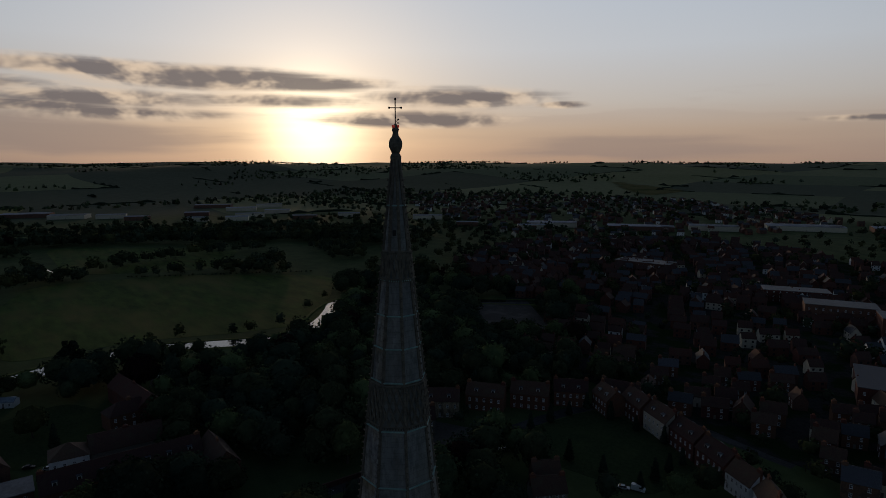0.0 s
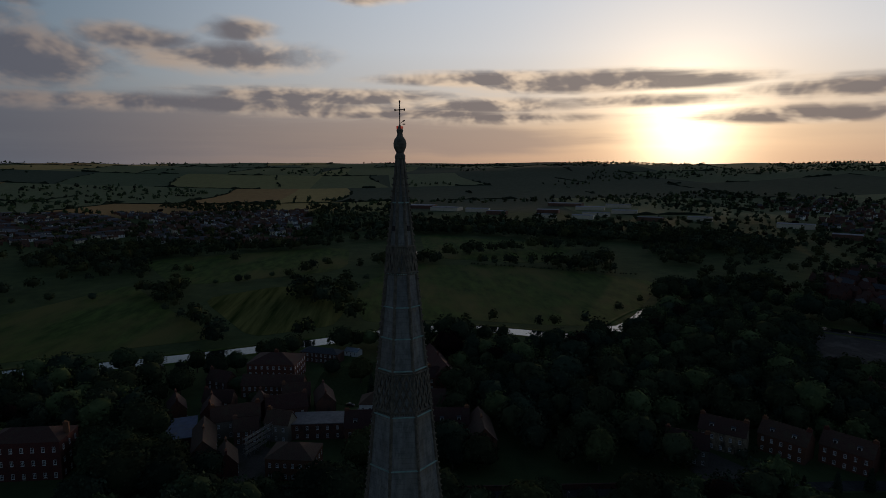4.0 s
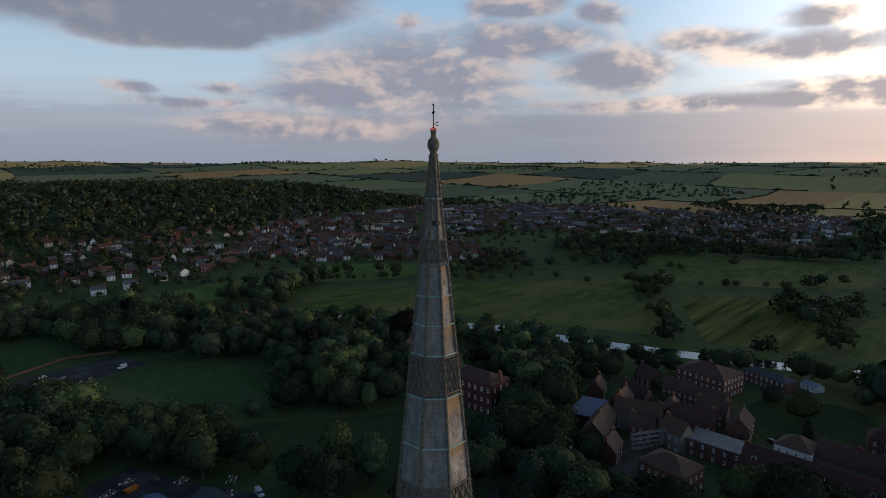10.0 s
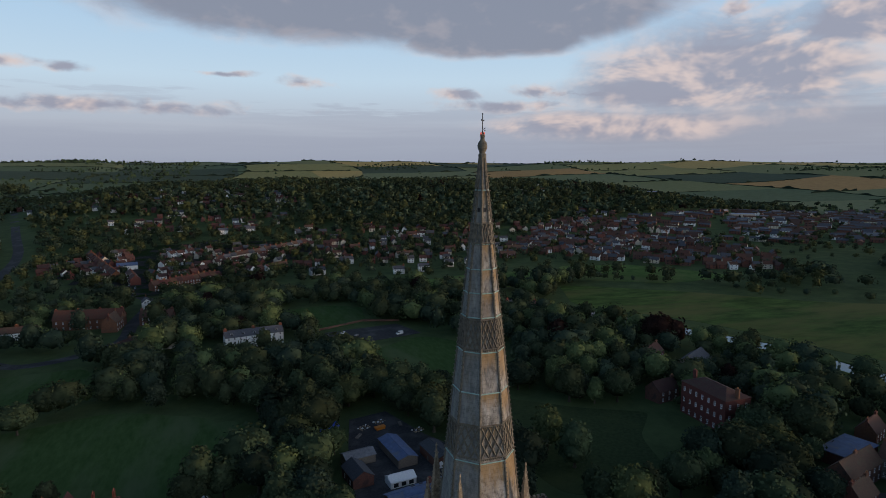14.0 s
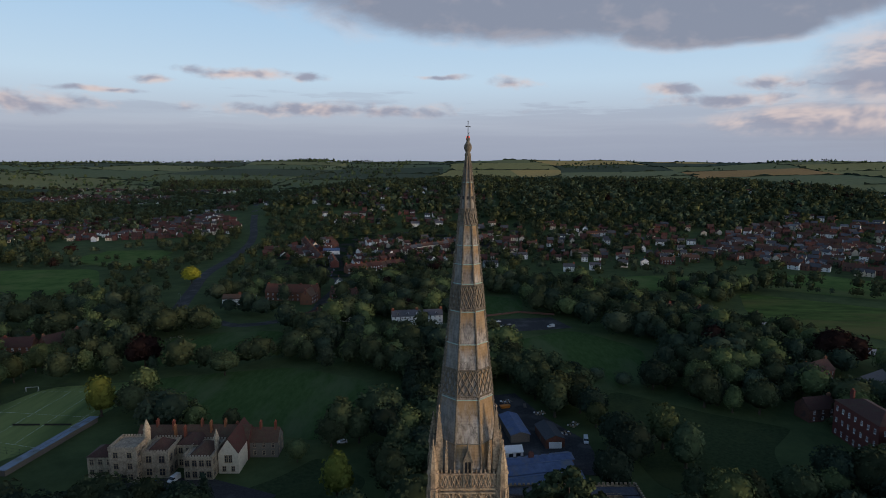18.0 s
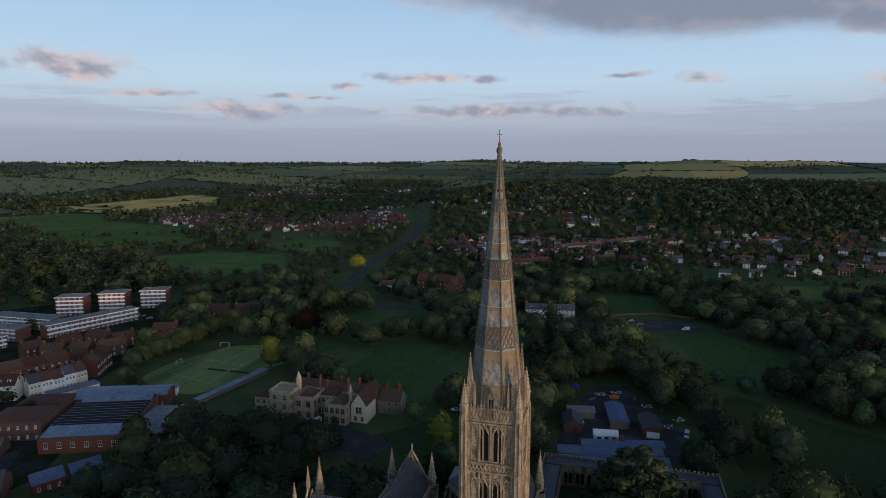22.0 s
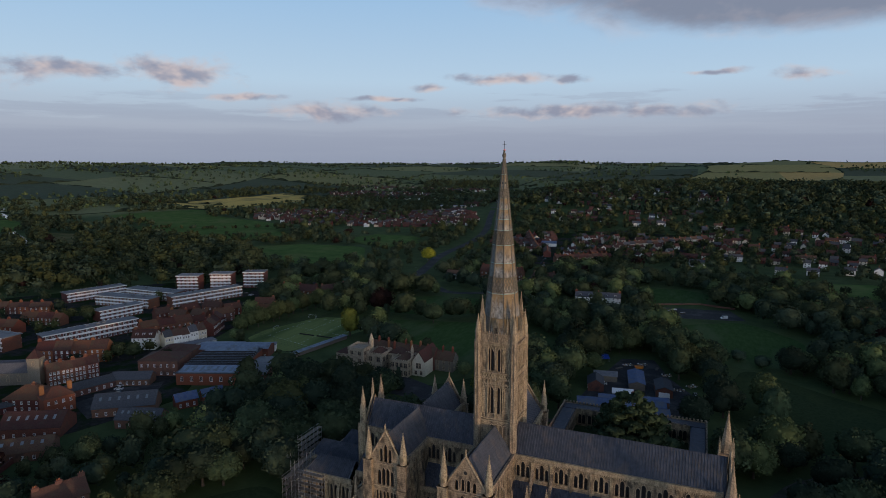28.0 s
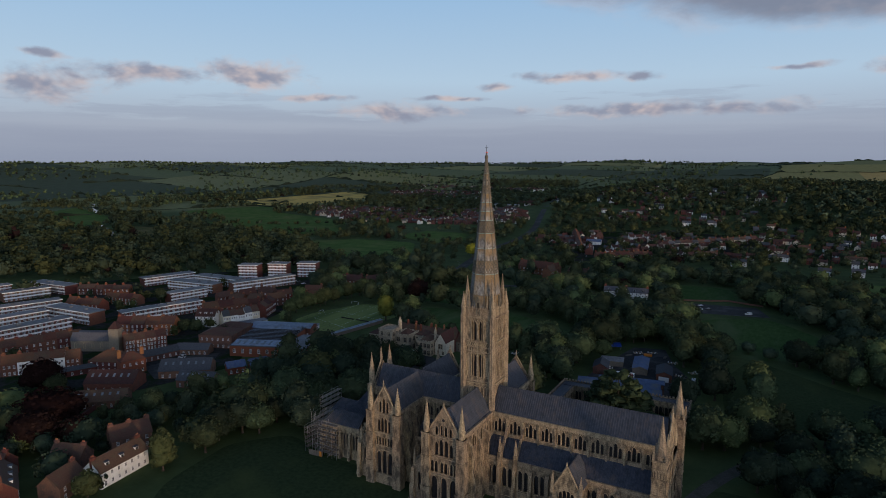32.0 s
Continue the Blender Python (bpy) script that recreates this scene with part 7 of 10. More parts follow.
terrace((318, 22), (300, -24), 7, 9, 6.5, 3.6, [BRICK, BRICK_DARK, BRICK], [TILE, TILE_RED], "small red brick terrace house", "street houses", 2)
terrace((288, 44), (256, 2), 7, 9, 7, 3.8, [BRICK, BRICK, RENDER_WHITE, BRICK_DARK], [TILE, TILE_RED], "old brick house facing the street", "street houses", 3)
terrace((262, 66), (240, 90), 4, 10, 7, 3.8, [BRICK, RENDER_CREAM], [TILE], "old street house with tiled roof", "street houses", 3)
terrace((340, 40), (322, 70), 5, 9, 6.5, 3.4, [BRICK, BRICK_DARK], [TILE, SLATE], "plain brick terrace house with chimney", "street houses", 2)
terrace((380, 30), (366, 64), 5, 9, 6.5, 3.4, [BRICK, BRICK_DARK], [TILE, SLATE], "plain brick terrace house with chimney", "street houses", 2)
house(236, -5, 22, 22, 14, 6, 5, BRICK, TILE_RED, 2, 6, 1, True, "red brick school with a hipped tile roof", category="school")
house(222, -6, 70, 13, 10, 8, 4, BRICK_ORANGE, TILE_RED, 2, 4, 2, True, "two-storey orange brick school block", category="school")
house(230, -29, 74, 22, 8, 3.6, 2.6, BRICK_DARK, SLATE, 1, 6, 0, label="low school range with a blue-grey slate roof", category="school")
house(219, -46, 28, 20, 9, 3.6, 2.8, BRICK_DARK, SLATE, 1, 6, 0, label="low school range with a blue-grey slate roof", category="school")
house(243, 8, 66, 26, 6, 3.4, 1.4, BRICK, SLATE, 1, 6, 0, label="long low brick range beside the lane", category="hall")
roofed = [house(191, -19, 36, 27, 14, 4.4, 4.6, BRICK_DARK, SLATE, 1, 7, 0, label="dark hall with rows of roof lights", category="hall"),
          house(171, -10, 20, 20, 10, 4.2, 3.6, BRICK_DARK, SLATE, 1, 5, 0, label="low dark hall with roof lights", category="hall"),
          house(207, 13, 30, 25, 15, 4.6, 4.8, BRICK, TILE, 1, 6, 0, label="broad tiled hall with roof lights", category="hall"),
          house(190, 31, 40, 24, 11, 4.0, 3.8, BRICK_DARK, TILE, 1, 6, 0, label="long low brick shed with tiled roof", category="shed")]
for hall, (w_, d_, h_, rise) in zip(roofed, ((27, 14, 4.4, 4.6), (20, 10, 4.2, 3.6), (25, 15, 4.6, 4.8), (24, 11, 4.0, 3.8))):
    for i in range(6):
        u = (i + 0.5) / 6 * (w_ - 3) - (w_ - 3) / 2
        za, zb, ya, yb = h_ + rise * 0.45 + 0.42, h_ + rise * 0.7 + 0.42, d_ / 2 * 0.55, d_ / 2 * 0.30
        part("roof_light", Geo().slab([(u, ya, za), (u + 1.1, ya, za), (u + 1.1, yb, zb), (u, yb, zb)], 0.08), ROOF_GLASS, hall)
house(170, -34, 60, 10, 7, 4, 2.6, BRICK_ORANGE, BLUE_METAL, 1, 3, 0, label="small brick shed with blue metal roof", category="shed")
house(163, -44, 60, 10, 7, 4, 2.6, BRICK_ORANGE, BLUE_METAL, 1, 3, 0, label="small brick shed with blue metal roof", category="shed")
# houses along the north-east of the lawn
house(140, 98, 155, 20, 9, 6.4, 4.2, BRICK, TILE, 2, 6, 2, label="long brick house with white windows and dormers", dormers=3, group="close houses")
house(125, 86, 110, 12, 9, 5.6, 4.0, BRICK_DARK, TILE, 2, 3, 1, label="old brick cottage with a brown tile roof", group="close houses")
house(121, 68, 98, 21, 9, 6.2, 4.0, RENDER_WHITE, TILE, 2, 7, 2, label="white house with black windows and dormers", dormers=3, group="close houses")
house(137, 52, 70, 15, 9, 6.4, 4.6, BRICK_DARK, TILE, 2, 4, 3, label="dark brick gabled house with tall chimneys", group="close houses")
house(140, 74, 20, 13, 8, 6, 4.2, BRICK_DARK, TILE, 2, 4, 2, label="brown brick gabled house", group="close houses")
house(160, 92, 20, 14, 9, 6, 4.2, BRICK, TILE, 2, 4, 2, label="red brick house among trees", group="close houses")
house(128, 112, 155, 14, 9, 7, 4.4, BRICK, TILE, 2, 4, 2, label="red brick house by the lawn", group="close houses")


def parish_church():
    r = thing("church", "small grey stone church with a pyramid-roofed tower", "church", pose(279, -24, 0, 0, 0, 209))
    w = part("nave_wall", Geo().box(-15, 13, -7, 7, -0.3, 7), FLINT, r)
    part("roof", Geo().gable(-15.4, 13.4, -7.4, 0.4, 6.8, 11.5, "x", 0.2).gable(-15.4, 13.4, -0.2, 7.4, 6.8, 10.8, "x", 0.2), SLATE, r)
    g = Geo()
    for xx in (-15, 13):
        g.face((xx, -7, 7), (xx, 0.2, 7), (xx, -3.4, 11.3)).face((xx, -0.2, 7), (xx, 7, 7), (xx, 3.4, 10.6))
    part("gable", g, FLINT, r)
    for i in range(5):
        for sy in (-1, 1):
            part("lancet_window", lancet_mesh(1.3, 3.4), None, w, m=pose(-12 + i * 5.4, sy * 7, 2.2, 0, 0, 0 if sy < 0 else 180))
    t = part("tower", Geo().box(10, 16, -9, -3, 0, 15), FLINT, r)
    part("tower_roof", Geo().frustum(13, -6, 4.6, 0.1, 15, 19.5, 4, math.pi / 4), TILE, r)
    for d in (0, 90, 180, 270):
        a = radians(d)
        part("belfry_window", lancet_mesh(1.1, 2.4), None, t, m=Matrix.Translation((13, -6, 11)) @ Matrix.Rotation(a, 4, "Z") @ Matrix.Translation((0, -3, 0)))
    OPEN.append([(256, -44), (300, -50), (304, -6), (262, -4)])


parish_church()

# works yard south of the cloister
a0 = math.degrees(math.atan2(8, 38))
house(-27, -101, a0, 40, 8, 4.4, 1.5, STONE, BLUE_METAL, 1, 0, 0, label="long workshop with a blue-grey metal roof", category="workshop")
house(-25, -108.5, a0, 40, 7, 4.8, 1.5, STONE, BLUE_METAL, 1, 0, 0, label="long workshop with a blue-grey metal roof", category="workshop")
wk = house(-30, -115, a0, 32, 6, 5.2, 1.0, BRICK_DARK, BLUE_METAL, 1, 0, 1, label="workshop range with skylights in a metal roof", category="workshop")
for i in range(5):
    part("skylight", Geo().box(-8 + i * 3.2, -6.6 + i * 3.2, -2.2, -0.8, 5.75, 5.95), GLASS_DARK, wk)
mq = thing("marquee", "small white marquee with arched windows", "marquee", pose(-23.5, -129, 0, 0, 0, 8))
part("canopy", Geo().box(-5, 5, -3, 3, 0, 2.6).gable(-5.2, 5.2, -3.2, 3.2, 2.6, 4.2, "x", 0.1), WHITE, mq)
for i in range(3):
    part("window", Geo().box(-3.9 + i * 3, -2.1 + i * 3, 3.0, 3.05, 0.6, 2.1), PANE, mq)
house(-28, -150, 98, 21, 8, 3.6, 1.2, TIMBER, BLUE_METAL, 1, 0, 0, label="open timber shed with a rusty blue roof", category="shed")
house(-42, -142, 98, 15, 8, 4.0, 1.6, BRICK, SLATE, 1, 0, 0, label="brick garage with a slate roof", category="shed")
part("garage_door", Geo().box(-45.6, -40.4, -134.3, -134.1, 0, 2.9), WHITE, thing("garage_front", "pair of pale garage doors on a brick shed", "door"))
house(-9, -136, 100, 12, 8, 4, 2.4, BRICK_DARK, SLATE, 1, 2, 0, label="small brick store with slate roof", category="shed")
house(-12, -150, 10, 12, 7, 3.4, 1.4, TIMBER, FLAT_ROOF, 1, 0, 0, label="timber hut with felt roof", category="shed")
tp = thing("tarpaulin_roof", "bright blue tarpaulin stretched on a low frame", "tarpaulin", pose(-2.5, -183, 0, 0, 0, 20))
part("sheet", Geo().gable(-6.5, 6.5, -5, 5, 2.2, 3.2, "x", 0.08), TARP, tp)
for sx in (-6, 6):
    for sy in (-4.6, 4.6):
        part("post", Geo().box(sx - 0.08, sx + 0.08, sy - 0.08, sy + 0.08, 0, 2.3), STEEL, tp)
sk = thing("skip", "orange builder's skip full of rubble", "skip", pose(-27, -176, 0.06, 0, 0, 15))
part("body", Geo().prism([(-2, -1), (2, -1), (2, 1), (-2, 1)], 0, 1.4, [(-2.5, -1.1), (2.5, -1.1), (2.5, 1.1), (-2.5, 1.1)]), ORANGE_PAINT, sk)

# houses west and south-west in the close
COLLEGE_TREES = []
house(-173, -135, 90, 27, 14, 15, 3.2, BRICK, TILE, 3, 7, 2, True, "tall square brick mansion with stone front", sides=("s", "n", "e", "w"), category="mansion", wh=(1.1, 1.9))
house(-168, -164, 10, 14, 9, 6, 4, BRICK_DARK, TILE, 2, 3, 1, label="brick cottage among trees")
house(-163, -36, 80, 18, 14, 8.5, 3.6, BRICK, TILE, 2, 6, 0, True, "red brick house with arched white windows", sides=("s", "n", "e", "w"))
house(-186, 8, 88, 52, 12, 8.5, 5.2, BRICK, TILE, 2, 14, 2, label="long brick college range with white dormers", dormers=7, category="college")
house(-176, 38, 178, 22, 10, 8, 5, BRICK, TILE, 2, 5, 1, label="brick end wing with a steep tile roof", category="college")
house(-212, -6, 84, 13, 12, 8, 4, RENDER_WHITE, TILE, 2, 4, 0, True, "white block with a hipped tile roof", sides=("s", "n", "e", "w"), category="college")
house(-213, 14, 86, 26, 11, 6.5, 5.5, FLINT, TILE, 1, 5, 1, label="dark-roofed hall with gothic windows", category="hall")
house(-196, -30, 88, 22, 12, 7, 0, BRICK_DARK, FLAT_ROOF, 2, 5, 0, label="flat-roofed brick school block", category="school")
house(-270, -60, 80, 26, 20, 10.5, 3.8, BRICK, TILE, 3, 8, 1, True, "tall brick school with rows of white windows", sides=("s", "n", "e", "w"), category="school")
house(-243, -57, 82, 31, 9, 6.6, 4.2, BRICK, TILE, 2, 11, 0, label="long brick school wing with a tile roof", category="school")
house(-296, -38, 68, 24, 9, 6, 2.2, BRICK_DARK, SLATE, 2, 8, 0, True, "low brick wing by the river", category="school")
house(-305, -20, 60, 9, 6, 3, 1.4, RENDER_WHITE, ROOF_GLASS, 1, 3, 0, label="white conservatory with a glass roof", category="conservatory")
house(-262, 28, 8, 40, 11, 8, 4.8, BRICK, TILE_RED, 2, 10, 1, label="long brick house with orange tile roof", category="college")
house(-246, 22, 100, 20, 10, 7, 4.4, BRICK, TILE, 2, 5, 1, True, "brick wing with hipped roof", category="college")
house(-180, -74, 14, 24, 9, 7, 4.6, BRICK_DARK, TILE, 2, 6, 1, label="brown gabled house by the yard")
house(-196, -88, 14, 22, 12, 5, 0, BRICK, BLUE_METAL, 1, 5, 0, label="low block with a blue-grey flat roof", category="hall")
house(-200, -66, 104, 20, 9, 8, 5, FLINT, TILE, 2, 4, 2, label="old stone gabled house")
house(-210, -46, 104, 18, 10, 8, 5, BRICK_DARK, TILE, 2, 4, 2, label="dark gabled brick house")
for k, (x, y, rot, w_, d_, h_, m_) in enumerate(((-193, -46, 70, 11, 8, 8, FLINT), (-222, -30, 10, 15, 9, 6.5, BRICK_DARK), (-229, -44, 96, 13, 9, 6.5, BRICK_DARK), (-218, -58, 20, 12, 8, 6, BRICK), (-228, -80, 80, 14, 8, 5, BRICK_DARK), (-213, -80, 10, 12, 8, 6.5, BRICK), (-192, -60, 100, 10, 7, 6, BRICK_DARK), (-166, -62, 14, 12, 8, 5.5, BRICK), (-256, -86, 60, 14, 8, 5, BRICK_DARK), (-222, -98, 20, 12, 8, 5, BRICK))):
    house(x, y, rot, w_, d_, h_, 4.6, m_, TILE, 2, 3, 1 + k % 2, label="old gabled house crowded round the college yard", group="college yard houses", category="house")
for k, (x, y, h, kind) in enumerate(((-268, -92, 15, "round"), (-280, -84, 13, "round"), (-246, -104, 16, "round"), (-262, -108, 14, "tall"), (-236, -112, 12, "round"), (-282, -106, 13, "round"), (-206, -118, 14, "round"), (-250, -76, 9, "bush"), (-230, -64, 8, "bush"), (-270, -30, 10, "bush"), (-178, -90, 12, "round"), (-160, -84, 14, "round"))):
    COLLEGE_TREES.append((x, y, h, kind))
house(-196, -210, 30, 20, 10, 6.5, 4.6, BRICK, TILE, 2, 5, 2, label="brick house behind tall trees")
house(-216, -196, 30, 22, 12, 5, 4.5, TIMBER, SLATE, 1, 4, 0, label="dark timber barn with a gable", category="barn")
house(-182, -336, 20, 16, 9, 6, 4, BRICK, TILE, 2, 4, 2, label="brick house by the river")
house(-166, -348, 20, 12, 9, 6, 4, BRICK, TILE, 2, 3, 1, label="brick house by the river")
house(-290, -130, 30, 8, 4, 2.6, 1.0, TIMBER, FLAT_ROOF, 1, 0, 0, label="low hut with a pale roof", category="shed")
gz = thing("gazebo", "white square canopy in a yard", "canopy", pose(-169, -66, 0.06, 0, 0, 20))
part("canopy", Geo().frustum(0, 0, 5.2, 0.2, 2.5, 4.2, 4, math.pi / 4), WHITE, gz)
for sx in (-3.4, 3.4):
    for sy in (-3.4, 3.4):
        part("leg", Geo().box(sx - 0.06, sx + 0.06, sy - 0.06, sy + 0.06, 0, 2.6), STEEL, gz)
# round the green to the north-west
for k, (x, y, rot, w_, d_, h_, m_) in enumerate(((-158, 118, 60, 16, 10, 7, FLINT), (-166, 138, 50, 18, 10, 8, STONE), (-158, 160, 35, 18, 10, 7.5, BRICK), (-146, 178, 35, 18, 10, 7.5, BRICK), (-136, 196, 40, 16, 10, 7.5, BRICK), (-120, 214, 20, 18, 10, 7, BRICK_DARK), (-118, 202, -25, 14, 10, 8, BRICK), (-104, 206, -25, 16, 10, 8.5, BRICK), (-88, 200, -25, 16, 10, 8.5, RENDER_CREAM), (-72, 194, -25, 16, 10, 8, BRICK), (-56, 186, -25, 16, 10, 7.5, BRICK), (-42, 178, -25, 12, 9, 7, RENDER_WHITE), (-30, 170, -50, 12, 9, 7, RENDER_WHITE), (-22, 158, -50, 12, 9, 7, BRICK), (-92, 128, 60, 10, 8, 5, BRICK_DARK), (-84, 120, 60, 12, 8, 5, FLINT))):
    house(x, y, rot, w_, d_, h_, 4.6, m_, TILE, 2, 5, 2, label="old house facing the small green", dormers=2 if h_ > 7.4 else 0, group="houses round the green")
# white terrace and southern outskirts
house(20, -327, 8, 36, 10, 7.5, 3.2, RENDER_WHITE, SLATE, 3, 10, 3, label="long white terrace with dark slate roof", dormers=5)
house(128, -408, 172, 44, 13, 7.5, 5.5, BRICK, TILE_RED, 2, 10, 4, label="large red brick house with tile roofs")
house(112, -396, 82, 16, 10, 7, 5, BRICK, TILE, 2, 4, 2, label="gabled red brick wing with tall chimneys")
house(168, -392, 4, 26, 9, 5, 3.2, RENDER_WHITE, TILE, 1, 7, 1, label="low white house beside the main road")
house(84, -404, 170, 22, 10, 6, 4.4, BRICK_DARK, TILE, 2, 5, 2, label="brown brick house with a tile roof")
house(92, -330, 60, 24, 10, 6.5, 4, BRICK, TILE, 2, 6, 1, label="red brick house by the road")
house(74, -338, 10, 16, 8, 6, 4, RENDER_WHITE, TILE, 2, 4, 1, label="white cottage with tile roof")
house(97, -456, 100, 9, 7, 6, 3, RENDER_WHITE, SLATE, 2, 2, 1, label="small white gabled house")
house(266, -258, 10, 32, 11, 6.5, 4.5, BRICK, TILE, 2, 8, 3, label="brick range with a long tile roof")
house(240, -270, 60, 22, 10, 6.5, 4.5, BRICK_DARK, TILE, 2, 5, 2, label="brown brick house with tile roof")
house(246, -188, 40, 14, 9, 6, 4, BRICK, TILE_RED, 2, 3, 2, label="small red brick house")
house(138, -655, 10, 20, 14, 5, 2.4, RENDER_WHITE, BLUE_METAL, 1, 4, 0, label="white garage building with pale roof", category="garage")
terrace((101, -526), (43, -567), 12, 9, 6, 3.4, [BRICK, BRICK, BRICK_ORANGE], [TILE, TILE_RED], "red brick terrace house with chimney", "southern terrace", 2)
terrace((47, -660), (-63, -740), 16, 9, 6, 3.4, [BRICK, BRICK_DARK, RENDER_CREAM], [TILE, SLATE], "brick terrace house with slate roof", "southern terrace", 2)
terrace((140, -600), (186, -724), 14, 9, 6, 3.4, [BRICK, BRICK_ORANGE], [TILE, TILE_RED], "brick terrace house along the main street", "southern terrace", 2)
terrace((118, -560), (128, -600), 5, 9, 6.5, 3.4, [BRICK, RENDER_WHITE], [TILE], "brick house along the street", "southern terrace", 2)
for x, y, rot, w_, m_ in ((-53, -562, 10, 22, RENDER_WHITE), (-135, -540, -8, 16, RENDER_WHITE), (-165, -548, -8, 16, RENDER_WHITE), (-201, -567, -10, 14, RENDER_WHITE), (-228, -575, 80, 10, RENDER_WHITE), (-257, -584, -10, 22, BRICK), (-20, -610, 10, 18, BRICK), (-95, -622, 5, 20, RENDER_WHITE), (-170, -640, 5, 30, RENDER_CREAM), (-236, -660, 0, 20, BRICK), (-60, -812, 0, 10, RENDER_WHITE), (-79, -836, 0, 16, RENDER_CREAM), (3, -843, 0, 18, RENDER_WHITE), (40, -838, 5, 18, RENDER_WHITE), (-120, -700, 5, 18, BRICK_ORANGE), (-166, -829, 0, 18, BRICK_ORANGE), (-216, -766, 0, 20, BRICK_ORANGE), (-290, -600, -10, 26, BRICK), (-320, -640, -10, 30, BRICK_DARK), (-560, -432, -50, 10, RENDER_WHITE), (-545, -450, -50, 14, RENDER_CREAM)):
    house(x, y, rot, w_ * 0.72, 8, 5.4, 2.8, m_, TILE if m_ != RENDER_WHITE else SLATE, 2, max(3, int(w_ / 4)), 1, label="detached house on the southern slope", group="southern houses")


def strewn(name, spots, label, seed, walls=(4, 3, 2.2, 2), roofs=(4, 2, 3, 0)):
    """Many small far houses in one mesh: walls, pitched roofs and dark panes."""
    rng = random.Random(seed)
    mats = [BRICK, BRICK_DARK, RENDER_WHITE, RENDER_CREAM, TILE, TILE_RED, SLATE, PANE, FLAT_ROOF]
    v, f, idx = [], [], []
    for x, y, rot, w, d, h, rise in spots:
        z = terrain(x, y)
        c, s = math.cos(rot), math.sin(rot)
        def put(pts):
            n = len(v)
            v.extend((x + c * a - s * b, y + s * a + c * b, z + e) for a, b, e in pts)
            return n
        wi = rng.choices([0, 1, 2, 3], walls)[0]
        ri = rng.choices([4, 5, 6, 8], roofs)[0]
        W, D = w / 2, d / 2
        n = put([(-W, -D, -1), (W, -D, -1), (W, D, -1), (-W, D, -1), (-W, -D, h), (W, -D, h), (W, D, h), (-W, D, h), (-W, 0, h + rise), (W, 0, h + rise)])
        for q in ((0, 1, 5, 4), (2, 3, 7, 6), (1, 2, 6, 9, 5), (3, 0, 4, 8, 7)):
            f.append(tuple(n + i for i in q))
            idx.append(wi)
        o = 0.35
        n = put([(-W - o, -D - o, h - 0.1), (W + o, -D - o, h - 0.1), (W + o, 0, h + rise + 0.15), (-W - o, 0, h + rise + 0.15), (W + o, D + o, h - 0.1), (-W - o, D + o, h - 0.1)])
        for q in ((0, 1, 2, 3), (4, 5, 3, 2)):
            f.append(tuple(n + i for i in q))
            idx.append(ri)
        for sy in (-1, 1):
            for fl in range(2):
                for i in range(max(2, int(w / 4))):
                    k = max(2, int(w / 4))
                    u = ((i + 0.5) / k - 0.5) * w
                    zz = fl * h / 2 + 0.8
                    n = put([(u - 0.6, sy * (D + 0.03), zz), (u + 0.6, sy * (D + 0.03), zz), (u + 0.6, sy * (D + 0.03), zz + 1.3), (u - 0.6, sy * (D + 0.03), zz + 1.3)])
                    f.append((n, n + 1, n + 2, n + 3))
                    idx.append(7)
        cx = rng.choice((-1, 1)) * (W - 0.6)
        n = put([(cx + a, b, e) for e in (h + rise * 0.5, h + rise + 1.3) for a, b in ((-0.4, -0.35), (0.4, -0.35), (0.4, 0.35), (-0.4, 0.35))])
        for q in ((4, 5, 6, 7), (0, 1, 5, 4), (1, 2, 6, 5), (2, 3, 7, 6), (3, 0, 4, 7)):
            f.append(tuple(n + i for i in q))
            idx.append(0)
    me = bpy.data.meshes.new(name)
    me.from_pydata(v, [], f)
    for m in mats:
        me.materials.append(m)
    me.polygons.foreach_set("material_index", idx)
    tagged(new(name, me), label, "houses", kind="stuff")


HOUSE_SPOTS = []


def estate(poly, step_u, step_v, rot, seed, keep=0.85, jit=2.0, size=(9, 8, 5.5, 3.2), roads=6):
    """House plots in rows over an outline; every few rows a street is left open."""
    rng = random.Random(seed)
    cx, cy = sum(p[0] for p in poly) / len(poly), sum(p[1] for p in poly) / len(poly)
    R = max(math.hypot(p[0] - cx, p[1] - cy) for p in poly)
    a = radians(rot)
    out = []
    for j in range(int(-R / step_v), int(R / step_v) + 1):
        for i in range(int(-R / step_u), int(R / step_u) + 1):
            if i % roads == 0 or rng.random() > keep:
                continue
            u, v = i * step_u + rng.uniform(-jit, jit) * 0.3, j * step_v + rng.uniform(-jit, jit) + 8 * noise.noise((i * 0.15, j * 0.4, seed))
            x, y = cx + u * math.cos(a) - v * math.sin(a), cy + u * math.sin(a) + v * math.cos(a)
            bend = (noise.noise((x * 0.006, y * 0.006, seed)), noise.noise((x * 0.006, y * 0.006, seed + 40)))
            x, y = x + 38 * bend[0], y + 38 * bend[1]
            if inside(x, y, poly) and not any(inside(x, y, o) for o in OPEN):
                out.append((x, y, a + 0.5 * bend[0] + rng.uniform(-0.12, 0.12) + (math.pi / 2 if rng.random() < 0.16 else 0), size[0] * rng.uniform(0.85, 1.5), size[1] * rng.uniform(0.85, 1.15), size[2] * rng.uniform(0.85, 1.15), size[3] * rng.uniform(0.85, 1.2)))
    HOUSE_SPOTS.extend(out)
    return out


